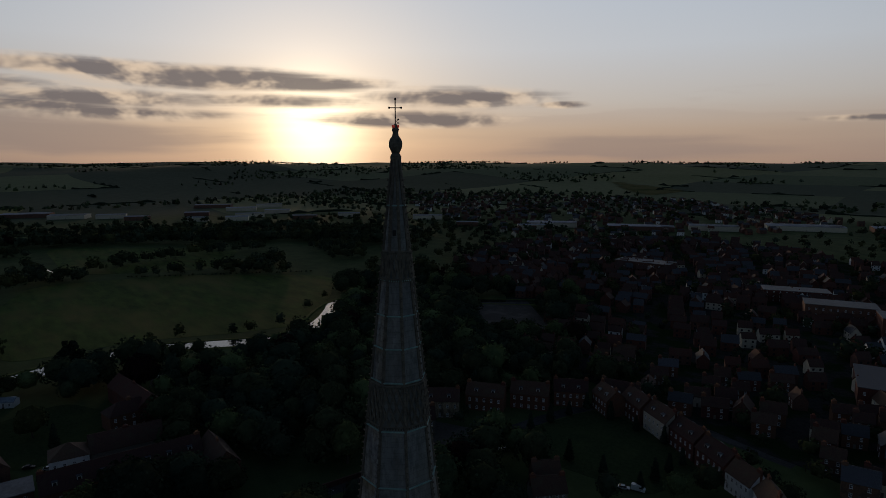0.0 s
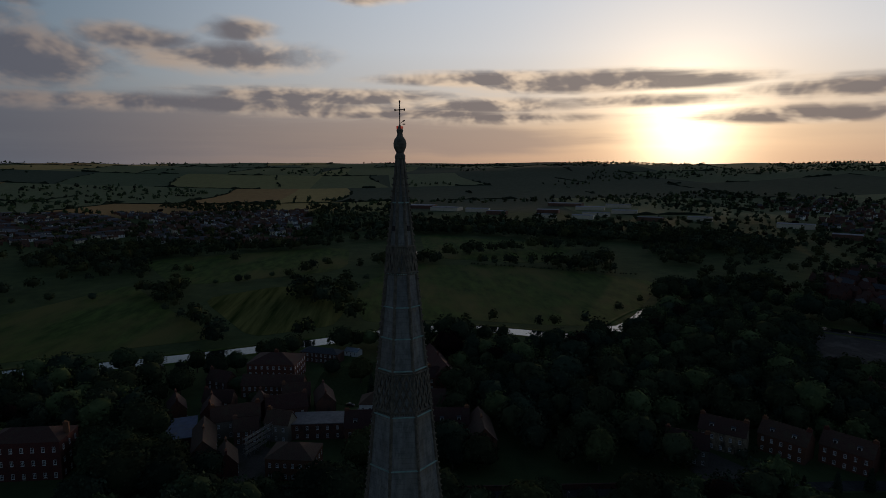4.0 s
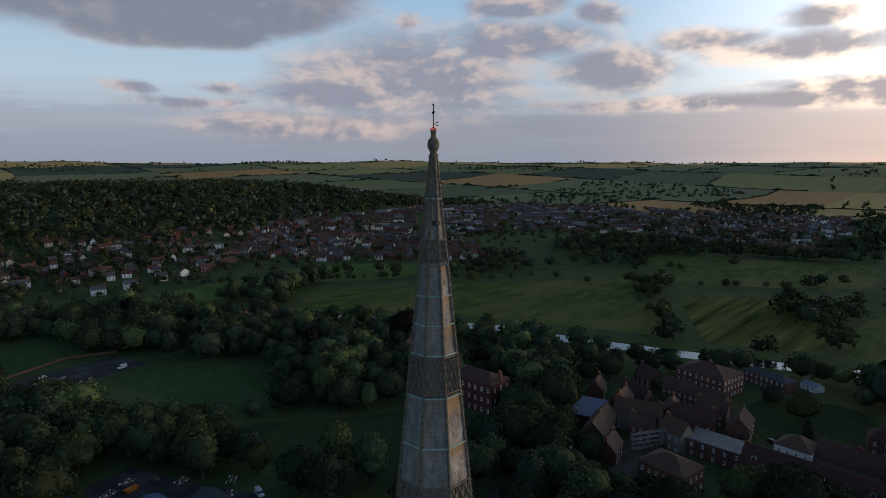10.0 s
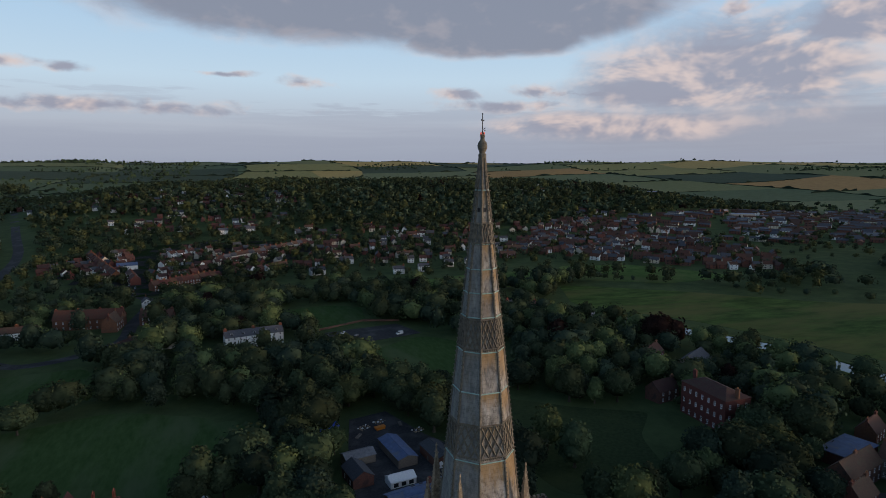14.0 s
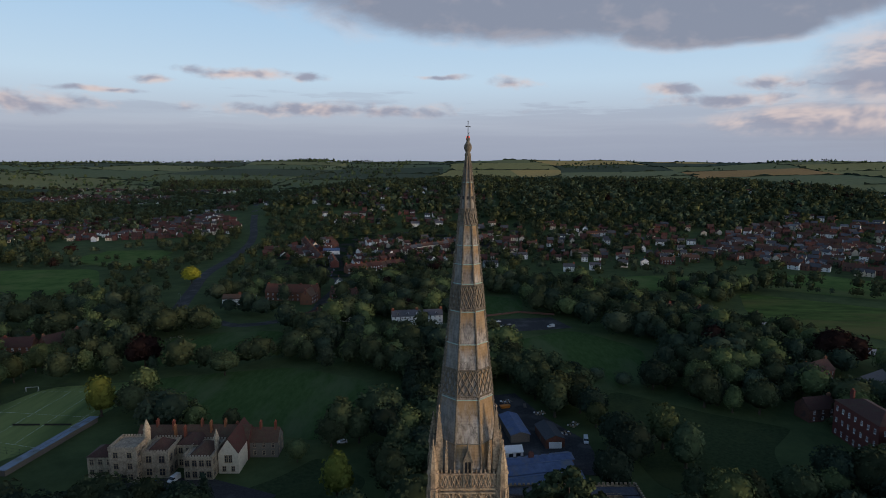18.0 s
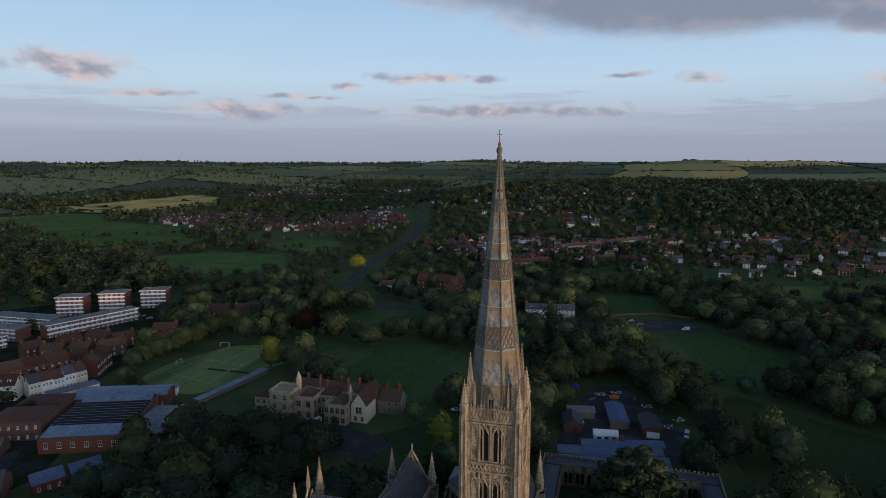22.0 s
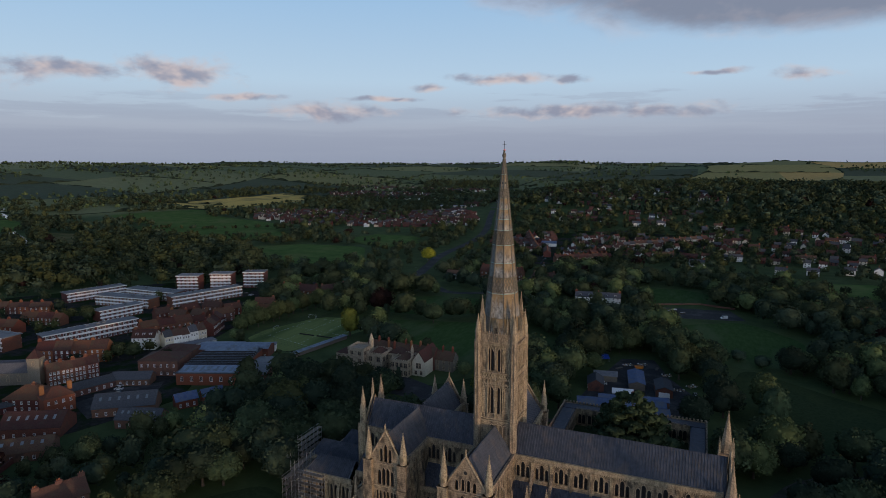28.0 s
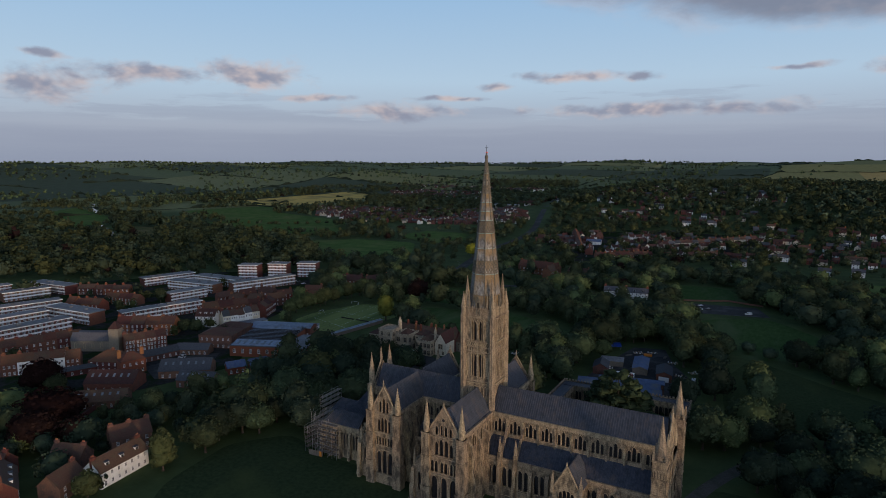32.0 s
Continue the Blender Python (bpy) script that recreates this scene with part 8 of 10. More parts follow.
# the city to the north-west, seen against the sun, nearest houses as things
city = estate([(-240, 240), (-120, 232), (-30, 200), (40, 190), (180, 260), (300, 500), (100, 800), (-158, 760), (-374, 857), (-600, 620), (-482, 409), (-330, 350)], 11.5, 17, 28, 11, 0.76, 4.0, (8.2, 7.4, 5.8, 3.6), 7)
near_city = sorted(city, key=lambda q: math.hypot(q[0] + 60, q[1] - 150))[:60]
for q in near_city:
    rr = random.Random(int(q[0] * 31 + q[1] * 17))
    house(q[0], q[1], math.degrees(q[2]), q[3], q[4], q[5], q[6], rr.choice((BRICK, BRICK_DARK, BRICK, BRICK_DARK, RENDER_CREAM)), rr.choice((TILE, TILE, TILE, SLATE)), 2, 2, 1, label="old town house in the city centre", group="city houses")
near_set = set(near_city)
strewn("city_roofs", [q for q in city if q not in near_set], "packed brick and slate roofs of the old city", 1, (4, 4, 0.6, 1), (5, 1, 2, 0))
for k, (x, y, rot, w_, d_, h_) in enumerate(((-30, 330, 20, 50, 40, 9), (-110, 470, 25, 46, 22, 14), (-60, 460, 25, 44, 24, 15), (40, 420, 20, 80, 50, 8), (-160, 520, 30, 50, 20, 10), (-330, 560, 10, 60, 26, 9), (60, 320, 30, 40, 22, 9), (100, 560, 15, 90, 60, 9))):
    house(x, y, rot, w_, d_, h_, 0, BRICK_DARK if k % 2 else BRICK, FLAT_ROOF if k % 3 else SLATE, 3 if h_ > 9 else 2, 10, 0, label="large flat-roofed city building", category="office", name="office_building")
t = thing("church_tower", "dark stone city church tower with corner pinnacles", "church", pose(5, 395, 0, 0, 0, 20))
part("tower", Geo().box(-5, 5, -5, 5, 0, 26), STONE, t)
part("nave", Geo().box(5, 36, -8, 8, 0, 10), STONE, t)
part("roof", Geo().gable(5, 36, -8.3, 8.3, 10, 14, "x", 0.2), LEAD, t)
for sx in (-4.5, 4.5):
    for sy in (-4.5, 4.5):
        part("pinnacle", pinnacle_mesh(1.5, 3.5, 0.7), None, t, m=pose(sx, sy, 26))
far = []
far += estate([(-631, 648), (-900, 760), (-1500, 1000), (-1700, 1300), (-1280, 1565), (-900, 1700), (-312, 1314), (-420, 900)], 24, 26, 40, 12, 0.55, 5)
far += estate([(60, 850), (400, 900), (700, 700), (560, 400), (330, 520), (200, 760)], 20, 24, 20, 13, 0.6, 5)
strewn("north_suburb_houses", far, "scattered suburban houses on the far slope", 2, (3, 4, 1.2, 1.6), (5, 1, 3, 0))
far = estate([(-620, -930), (-690, -850), (-987, -922), (-1172, -974), (-1385, -942), (-1430, -700), (-1200, -470), (-900, -400), (-807, -548), (-640, -640)], 20, 24, -48, 14, 0.85, 2.0, (15, 6.6, 4.6, 2.2), 8)
far += estate([(-816, -112), (-845, -224), (-862, -364), (-1180, -440), (-1400, -640), (-1389, -425), (-1441, -179), (-1149, -135)], 11, 24, -52, 45, 0.75, 4, (8, 6.8, 4.7, 2.8), 8)
strewn("south_west_estate_houses", far, "rows of pale council houses below the wooded hill", 3, (3, 3, 1.5, 2), (4, 1, 4, 1.5))
far = estate([(-300, -640), (-366, -558), (-469, -445), (-524, -404), (-600, -470), (-640, -640), (-650, -800), (-598, -930), (-450, -800), (-380, -720)], 10.5, 22, -40, 46, 0.75, 3, (8, 6.8, 4.8, 3.0), 9)
strewn("riverside_village_houses", far, "brown and white village houses by the meadows", 6, (4, 3, 2, 1.5), (4, 2, 3, 1))
SMALL = (7.6, 6.6, 4.7, 2.9)
far = estate([(-30, -590), (-235, -585), (-374, -605), (-531, -625), (-640, -760), (-560, -830), (-351, -839), (-51, -822)], 12.5, 29, -4, 16, 0.62, 5, SMALL, 9)
far += estate([(224, -696), (120, -760), (-30, -740), (-25, -610), (60, -580), (120, -560), (216, -639)], 9, 25, 36, 61, 0.72, 2, SMALL, 9)
far += estate([(443, -1500), (150, -1500), (-141, -1354), (-95, -1015), (110, -977), (231, -1036)], 13, 34, 8, 62, 0.6, 5, SMALL, 8)
far += estate([(-500, -1067), (-796, -1087), (-900, -1300), (-640, -1350)], 20, 46, -20, 63, 0.4, 8, SMALL, 8)
far += estate([(-40, -850), (190, -860), (230, -960), (-60, -960)], 12, 30, 4, 64, 0.5, 5, SMALL, 8)
strewn("hillside_houses", far, "houses among trees on the southern hillside", 4, (2.5, 3, 2.6, 2.4), (5, 1, 3, 0))
far = estate([(960, -1010), (821, -1038), (639, -1090), (440, -1060), (315, -897), (294, -802), (393, -770), (626, -772), (800, -830)], 9, 25, 8, 17, 0.75, 3, SMALL, 8)
far += estate([(1239, -1777), (857, -1848), (714, -1560), (1084, -1560)], 10, 24, 2, 18, 0.8, 3, SMALL)
far += estate([(600, -1560), (330, -1500), (259, -1050), (430, -1140), (520, -1250)], 10, 26, 10, 19, 0.75, 4, SMALL, 8)
far += estate([(1311, -1960), (1200, -2060), (700, -2100), (724, -1977)], 12, 24, 2, 21, 0.7, 3, SMALL)
strewn("valley_estate_houses", far, "red brick estate houses in the valley", 5, (2.5, 3, 2.4, 2.6), (5, 1, 3, 0))
# retail and trading sheds to the west
for k, (x, y, rot, w_, d_) in enumerate(((-1530, 95, 72, 90, 50), (-1440, 160, 64, 70, 44), (-1390, 230, 72, 56, 30), (-1310, 262, 60, 44, 24), (-1180, 420, 62, 44, 22), (-1240, 470, 70, 60, 26), (-1120, 540, 55, 50, 24), (-1300, 560, 62, 56, 34), (-1420, 520, 66, 70, 36), (-1560, 500, 60, 90, 40), (-1490, 620, 70, 64, 34), (-1110, 640, 58, 46, 24), (-1340, 390, 66, 50, 24), (-1210, 350, 58, 40, 20), (-960, 740, 50, 60, 26), (-800, 710, 45, 40, 18), (-690, 765, 50, 50, 20), (-700, 830, 40, 90, 40), (-560, 900, 35, 110, 40), (-480, 1000, 30, 80, 40), (-380, 1120, 30, 120, 50), (-250, 1200, 25, 100, 50), (480, -1140, 8, 60, 16), (560, -1990, 2, 40, 16), (-900, -1130, -20, 60, 30), (-880, -820, -30, 40, 20))):
    house(x, y, rot, w_, d_, 8, 1.2, RENDER_CREAM if k % 3 else BRICK_DARK, SHED_METAL, 1, 0, 0, label="long trading shed with a pale metal roof", category="warehouse", name="warehouse", group="trading sheds")
OPEN.append([(-1660, 40), (-1660, 640), (-1120, 720), (-1300, 60)])

OPEN += [[(-212, -106), (-240, -116), (-286, -102), (-317, -53), (-304, -22), (-264, -13), (-248, 18), (-205, 24), (-150, -34), (-165, -79)], [(-325, -89), (-346, -35), (-322, -30), (-304, -81)], [(-297, -180), (-317, -159), (-296, -147), (-277, -167)], [(-21, -316), (-40, -366), (-91, -332), (-85, -307), (-37, -292)], [(-190, -150), (-160, -150), (-128, -124), (-140, -112), (-190, -118)]]
OPEN.append([(219, -138), (246, -138), (240, -252), (214, -252)])


# ---- trees ----
def lumps(kind, rng, h):
    """Rows of (centre, radius, outward way) for the clumps on a crown of height h, and the rows of its inner mass."""
    out, core = [], []

    def dome(cx, cy, cz, rx, rz, count, size, low=-0.55):
        for k in range(count):
            z = 1 - (1 - low) * (k + 0.5) / count
            a = k * 2.39996 + rng.uniform(-0.35, 0.35)
            w = math.sqrt(max(0.0, 1 - z * z))
            d = np.array((w * math.cos(a), w * math.sin(a), z))
            f = rng.uniform(0.74, 1.0)
            r = size * rng.uniform(0.7, 1.35)
            out.append((cx + d[0] * (rx - r * 0.7) * f, cy + d[1] * (rx - r * 0.7) * f, cz + d[2] * (rz - r * 0.6) * f, r, *d))
        core.append((cx, cy, cz, rx * 0.80, rx * 0.80, rz * 0.82))
    if kind == "round":
        dome(0, 0, h * 0.56, h * 0.46, h * 0.43, 46, h * 0.105)
        for k in range(3):
            a = rng.uniform(0, 6.28)
            dome(h * 0.22 * math.cos(a), h * 0.22 * math.sin(a), h * rng.uniform(0.42, 0.62), h * 0.27, h * 0.25, 12, h * 0.09)
    elif kind == "tall":
        dome(0, 0, h * 0.55, h * 0.30, h * 0.45, 46, h * 0.09, -0.8)
        for k in range(2):
            a = rng.uniform(0, 6.28)
            dome(h * 0.13 * math.cos(a), h * 0.13 * math.sin(a), h * rng.uniform(0.32, 0.5), h * 0.22, h * 0.24, 12, h * 0.085)
    elif kind == "spindle":
        dome(0, 0, h * 0.52, h * 0.15, h * 0.48, 26, h * 0.06, -0.9)
    elif kind == "cone":
        for k in range(6):
            f = k / 6
            dome(0, 0, h * (0.16 + 0.78 * f), h * (0.25 - 0.21 * f), h * 0.13, 10, h * (0.07 - 0.035 * f), -0.5)
    elif kind == "cedar":
        for k in range(7):
            z, R = h * (0.26 + 0.105 * k), h * 0.56 * (1 - (k / 8.2) ** 1.5)
            n = 6 - k // 2
            for q in range(n):
                a = q * 2 * math.pi / n + k * 0.7 + rng.uniform(-0.25, 0.25)
                r = R * rng.uniform(0.5, 0.85)
                dome(r * math.cos(a), r * math.sin(a), z + rng.uniform(-0.5, 0.5), R * 0.42, h * 0.045, 9, h * 0.045, -0.2)
    else:  # bush
        dome(0, 0, h * 0.5, h * 0.62, h * 0.48, 22, h * 0.16)
    return out, core


def leaf_quads(rng, lobes, n, size):
    """Small leaf clumps strewn over the outer side of the lumps: points and quads as arrays."""
    L = np.array(lobes)
    share = L[:, 3] ** 2
    L = L[rng.choice(len(lobes), n, p=share / share.sum())]
    d = rng.normal(size=(n, 3)) + L[:, 4:7] * 1.1 + np.array((0, 0, 0.25))
    d /= np.linalg.norm(d, axis=1)[:, None]
    c = L[:, :3] + d * L[:, 3:4] * rng.uniform(0.78, 1.12, n)[:, None]
    nrm = d + rng.normal(scale=0.45, size=(n, 3))
    nrm /= np.linalg.norm(nrm, axis=1)[:, None]
    u = np.cross(nrm, rng.normal(size=(n, 3)))
    u /= np.linalg.norm(u, axis=1)[:, None] + 1e-9
    w = np.cross(nrm, u)
    s = (size * rng.uniform(0.6, 1.35, n))[:, None]
    t = rng.uniform(0.55, 1.0, n)[:, None]
    v = np.stack([c - u * s - w * s * t * 0.6, c + u * s * 0.7 - w * s * t, c + u * s + w * s * t * 0.7, c - u * s * 0.6 + w * s * t], 1).reshape(-1, 3)
    return v, np.arange(4 * n).reshape(-1, 4)


def ball(level=0):
    """A rounded lump as points and quads: a cube drawn out to a sphere, cut once or twice."""
    n = 2 + level
    v, q, known = [], [], {}
    for axis in range(3):
        for s in (-1, 1):
            grid = {}
            for i in range(n + 1):
                for j in range(n + 1):
                    p = [0.0, 0.0, 0.0]
                    p[axis], p[(axis + 1) % 3], p[(axis + 2) % 3] = s, s * (2 * i / n - 1), 2 * j / n - 1
                    L = math.sqrt(sum(c * c for c in p))
                    key = tuple(round(c, 3) for c in p)
                    if key not in known:
                        known[key] = len(v)
                        v.append([c / L for c in p])
                    grid[i, j] = known[key]
            for i in range(n):
                for j in range(n):
                    q.append((grid[i, j], grid[i + 1, j], grid[i + 1, j + 1], grid[i, j + 1]))
    return np.array(v), np.array(q)


def with_core(core, v, f, level=0, rough=0.12, fill=1.0):
    """Adds the uneven inner mass, so that little light comes through between the leaf clumps."""
    bv, bq = ball(level)
    vs, fs, n = [v], [f], len(v)
    for k, l in enumerate(core):
        wob = np.array([1 + rough * 2 * noise.noise((p[0] * 2.2 + k * 3.1 + l[2], p[1] * 2.2, p[2] * 2.2)) for p in bv])[:, None]
        vs.append(np.array(l[:3]) + bv * wob * np.array(l[3:6]) * fill)
        fs.append(bq + n)
        n += len(bv)
    return np.concatenate(vs), np.concatenate(fs)


CROWNS = {}


def crown(kind, variant, leaf, h=16.0):
    key = (kind, variant, leaf.name)
    if key not in CROWNS:
        base = (kind, variant)
        if base not in CROWNS:
            rng = np.random.default_rng(100 + variant * 7 + sum(map(ord, kind)))
            lob, core = lumps(kind, rng, h)
            n = {"round": 1150, "tall": 1000, "spindle": 420, "cedar": 3000, "cone": 620, "bush": 480}[kind]
            CROWNS[base] = with_core(core, *leaf_quads(rng, lob, n, {"cedar": 0.42, "spindle": 0.28, "cone": 0.3, "bush": 0.42}.get(kind, 0.4)), 1 if kind in ("round", "tall") else 0)
        CROWNS[key] = big_mesh("crown", *CROWNS[base], leaf)
    return CROWNS[key]


TRUNKS = {}


def trunk(kind, h=16.0):
    if kind not in TRUNKS:
        g = Geo()
        r = h * 0.024
        top = h * (0.9 if kind in ("spindle", "cone", "cedar") else 0.62)
        zs = [0, h * 0.04, h * 0.15, h * 0.35, top]
        rs = [r * 1.7, r * 1.15, r, r * 0.8, r * 0.2]
        for z0, z1, r0, r1 in zip(zs, zs[1:], rs, rs[1:]):
            g.frustum(0, 0, r0, r1, z0, z1, 8)
        if kind in ("round", "tall", "cedar"):
            for k in range(7):
                a, z = k * 2.4, h * (0.2 + 0.055 * k)
                reach = h * (0.26 if kind == "round" else 0.16 if kind == "tall" else 0.36)
                p = Vector((0, 0, z))
                q = Vector((reach * math.cos(a), reach * math.sin(a), z + h * (0.02 if kind == "cedar" else 0.18)))
                m = p.lerp(q, 0.5) + Vector((0, 0, -h * 0.015))
                g.beam(p, m, r * 0.45, 5).beam(m, q, r * 0.24, 5)
        TRUNKS[kind] = g.mesh("trunk", BARK)
    return TRUNKS[kind]


PLANTED = []


def tree(x, y, h, kind="round", leaf=None, label="", variant=None, wide=1.0, group="", name="tree"):
    leaf = leaf or LEAF
    v = variant if variant is not None else int(abs(x * 7.3 + y * 3.1)) % 5
    s = h / 16.0
    m = Matrix.Translation((x, y, terrain(x, y) - 0.1)) @ Matrix.Rotation((x * 1.7 + y) % 6.28, 4, "Z") @ Matrix.Diagonal((s * wide, s * wide, s, 1))
    PLANTED.append((x, y, h * 0.3 * wide))
    root = thing(name, label or "broad leafy tree in full summer green", "tree", m, group)
    part("trunk", trunk(kind), None, root)
    part("crown", crown(kind, v, leaf), None, root)
    return root


tree(-34, -68, 26, "cedar", LEAF, "wide dark cedar in the cloister lawn", 1, 1.1)
tree(-333, 12, 21, "cedar", LEAF_DARK, "tall flat-topped cedar by the river", 2, 0.8)
tree(-200, -104, 18, "cedar", LEAF_SILVER, "blue-grey cedar beside the school", 3, 0.7)
tree(14, -206, 20, "cedar", LEAF_DARK, "spreading cedar by the cricket lawn", 2, 0.8)
tree(-20, -222, 20, "cedar", LEAF_DARK, "tall dark cedar above the yard", 3, 0.7)
for x, y, h, w_ in ((-288, 36, 19, 1.2), (-224, -238, 22, 1.1), (172, -236, 20, 1.1), (-264, 60, 16, 1.0), (232, 36, 18, 1.3), (180, 60, 20, 1.5), (170, 72, 17, 1.3), (156, 62, 14, 1.1)):
    tree(x, y, h, "round", LEAF_COPPER, "dark copper beech with a dense crown", None, w_)
for x, y, h, k in ((-262, -228, 13, "round"), (-268, -206, 16, "tall"), (-284, -146, 15, "round"), (-290, -132, 11, "bush"), (-300, -66, 14, "round"), (-314, -58, 12, "bush"), (-250, -262, 12, "round")):
    tree(x, y, h, k, LEAF, "leafy tree standing on the river bank", None, 1.1, "river bank trees")
for k, (x, y, h, kind) in enumerate(COLLEGE_TREES):
    tree(x, y, h, kind, LEAF if k % 3 else LEAF_DARK, "leafy tree beside the college roofs", k % 5, 1.0, "college trees")
tree(160, -168, 21, "tall", LEAF_LIME, "tall light-green lime beside the pitch", 1, 1.0)
tree(187, 61, 16, "round", LEAF_COPPER, "dark copper beech with a dense crown", 3, 1.2)
for x, y, h in ((359, -125, 13), (262, -72, 11), (254, -76, 11), (158, 27, 13), (143, 19, 13), (222, 35, 12), (227, -76, 10), (114, 27, 10)):
    tree(x, y, h, "round", LEAF, "round garden tree among the town houses", None, 0.95, "garden trees")
tree(122, -222, 15, "round", LEAF, "round oak on the sports lawn", 2, 1.25)
tree(40, -97, 18, "tall", LEAF_LIME, "bright green lime near the path", 2, 1.0)
tree(84, -92, 14, "cone", LEAF_DARK, "dark conical yew before the school", 0, 1.1)
tree(60, -124, 10, "bush", LEAF_LIGHT, "small light tree by the gable end", 0, 0.8)
tree(242, -478, 17, "round", LEAF_YELLOW, "golden-leaved tree by the main road", 1, 1.2)
tree(108, 58, 17, "tall", LEAF_LIGHT, "light-green lime by the white house", 3, 0.95)
tree(113, 84, 11, "round", LEAF_LIGHT, "bushy light-green tree before brick houses", 3, 1.0)
tree(-87, -134, 20, "tall", LEAF_LIGHT, "tall lime at the lawn's edge", 4, 1.1)
tree(-90, -118, 20, "tall", LEAF, "tall lime at the lawn's edge", 1, 1.1)
tree(-160, -10, 17, "round", LEAF_LIGHT, "rounded lime before the college", 2, 1.0)
tree(-256, -14, 15, "round", LEAF_LIGHT, "light-green tree on the school lawn", 1, 1.0)
tree(-238, -8, 12, "cone", LEAF_DARK, "dark fir on the school lawn", 1, 0.9)
tree(-240, 120, 20, "tall", LEAF_LIGHT, "tall pale tree over gardens", 3)
tree(-152, 80, 18, "tall", LEAF_LIGHT, "tall lime by the lane", 2, 1.2)
for i in range(13):
    t = i / 12
    tree(234 - 6 * t + (i % 2) * 2, -146 - 98 * t, 13 + (i * 7) % 3, "round", LEAF_LIGHT, "lime in a row beside the pitch", i % 5, 0.95, "lime avenue")
# mostly dark leaves: the shade on this belt is put into its colour
for i in range(12):
    t = i / 11
    tree(106 + 26 * t ** 2 + (i % 2) * 4, 40 - 112 * t, 15 + (i * 5) % 4, "round", LEAF_DARK if i % 3 else LEAF, "tree in the belt east of the cathedral", i % 5, 1.1, "eastern tree belt")
for i in range(16):
    p = [(-128, 146), (-126, 196), (-68, 190), (-68, 152)]
    a, b, t = p[i // 4], p[(i // 4 + 1) % 4], (i % 4) / 4
    tree(a[0] + (b[0] - a[0]) * t, a[1] + (b[1] - a[1]) * t, 8 + i % 3, "cone", LEAF_DARK, "small dark tree round the green", i % 5, 1.0, "trees round the green")
for i, (x, y) in enumerate(((-411, -361), (-422, -349), (-431, -330), (-449, -319), (-473, -311), (-481, -285), (-481, -250), (-530, -189), (-542, -163), (-550, -143), (-557, -136), (-576, -115), (-577, -99), (-607, -82), (-657, -68))):
    tree(x, y, 5 + i * 3 % 4, "bush", LEAF if i % 3 else LEAF_DARK, "round hawthorn bush in the meadow", i % 5, 1.0, "meadow bushes")
for x, y in ((-92, -204), (-104, -202), (-114, -206), (-126, -196), (-80, -212)):
    tree(x, y, 8, "bush", LEAF_SILVER, "silvery willow bush in the field", None, 1.1, "willow bushes")


class Clear:
    """Quick test for ground that must stay free of strewn trees."""

    def __init__(self):
        self.box = np.array([(min(p[0] for p in o), max(p[0] for p in o), min(p[1] for p in o), max(p[1] for p in o)) for o in OPEN])

    def blocked(self, x, y, r=0.0):
        b = self.box
        for k in np.nonzero((b[:, 0] - r < x) & (b[:, 1] + r > x) & (b[:, 2] - r < y) & (b[:, 3] + r > y))[0]:
            if inside(x, y, OPEN[k]) or (r and any(inside(x + dx, y + dy, OPEN[k]) for dx, dy in ((r, 0), (-r, 0), (0, r), (0, -r)))):
                return True
        return False


clear = Clear()
STREWN = []
HOMES = {}
for q in HOUSE_SPOTS:
    HOMES.setdefault((int(q[0] // 16), int(q[1] // 16)), []).append(q)


def by_house(x, y, r):
    """Whether a tree there would stand against one of the small houses, or close before it."""
    for i in (-1, 0, 1):
        for j in (-1, 0, 1):
            for q in HOMES.get((int(x // 16) + i, int(y // 16) + j), ()):
                if math.hypot(q[0] - x, q[1] + 3 - y) < r:
                    return True
    return False



def strew(poly, step, h0, h1, keep=1.0, seed=1, gap=0.0, thr=None, freq=0.01):
    """Tree spots on a jittered grid inside an outline, off all that stands open; thr thins them into clumps."""
    rng = random.Random(seed)
    xs, ys = [p[0] for p in poly], [p[1] for p in poly]
    x = min(xs)
    while x < max(xs):
        y = min(ys)
        while y < max(ys):
            px, py = x + rng.uniform(-0.48, 0.48) * step, y + rng.uniform(-0.48, 0.48) * step
            y += step
            if rng.random() > keep or not inside(px, py, poly):
                continue
            if thr is not None and noise.noise((px * freq, py * freq, seed)) < thr:
                continue
            if clear.blocked(px, py, gap) or by_house(px, py, 7.5):
                continue
            STREWN.append((px, py, rng.uniform(h0, h1) * (0.8 + 0.5 * rng.random())))
        x += step


inner = [(-330, -470), (110, -470), (330, -330), (310, -260), (230, -120), (150, -40), (118, 40), (60, 10), (60, -30), (0, -40), (-66, 10), (-80, 110), (-60, 140), (-150, 250), (-330, 330), (-480, 270), (-340, 150), (-330, 60), (-325, -60), (-280, -200), (-210, -360)]
strew(inner, 10.8, 12, 18, 0.93, 21, 4.0)
strew([(104, -30), (150, -60), (180, -20), (215, 10), (240, 60), (200, 120), (130, 90), (112, 60)], 10.5, 9, 13, 0.92, 22, 2.0)
strew([(-62, 110), (130, 120), (200, 300), (-60, 250), (-130, 240)], 20, 8, 13, 0.5, 23, 2.0)
strew([(-476, 250), (-302, 400), (-190, 300), (-185, 200), (-229, 170), (-310, 160)], 11, 12, 18, 0.95, 24, 2.0)
near_n = len(STREWN)
strew([(-1000, -420), (-330, -480), (-300, -430), (-340, -60), (-380, 330), (-620, 420), (-1000, 300)], 13, 8, 15, 0.9, 25, 2.0, 0.16, 0.012)
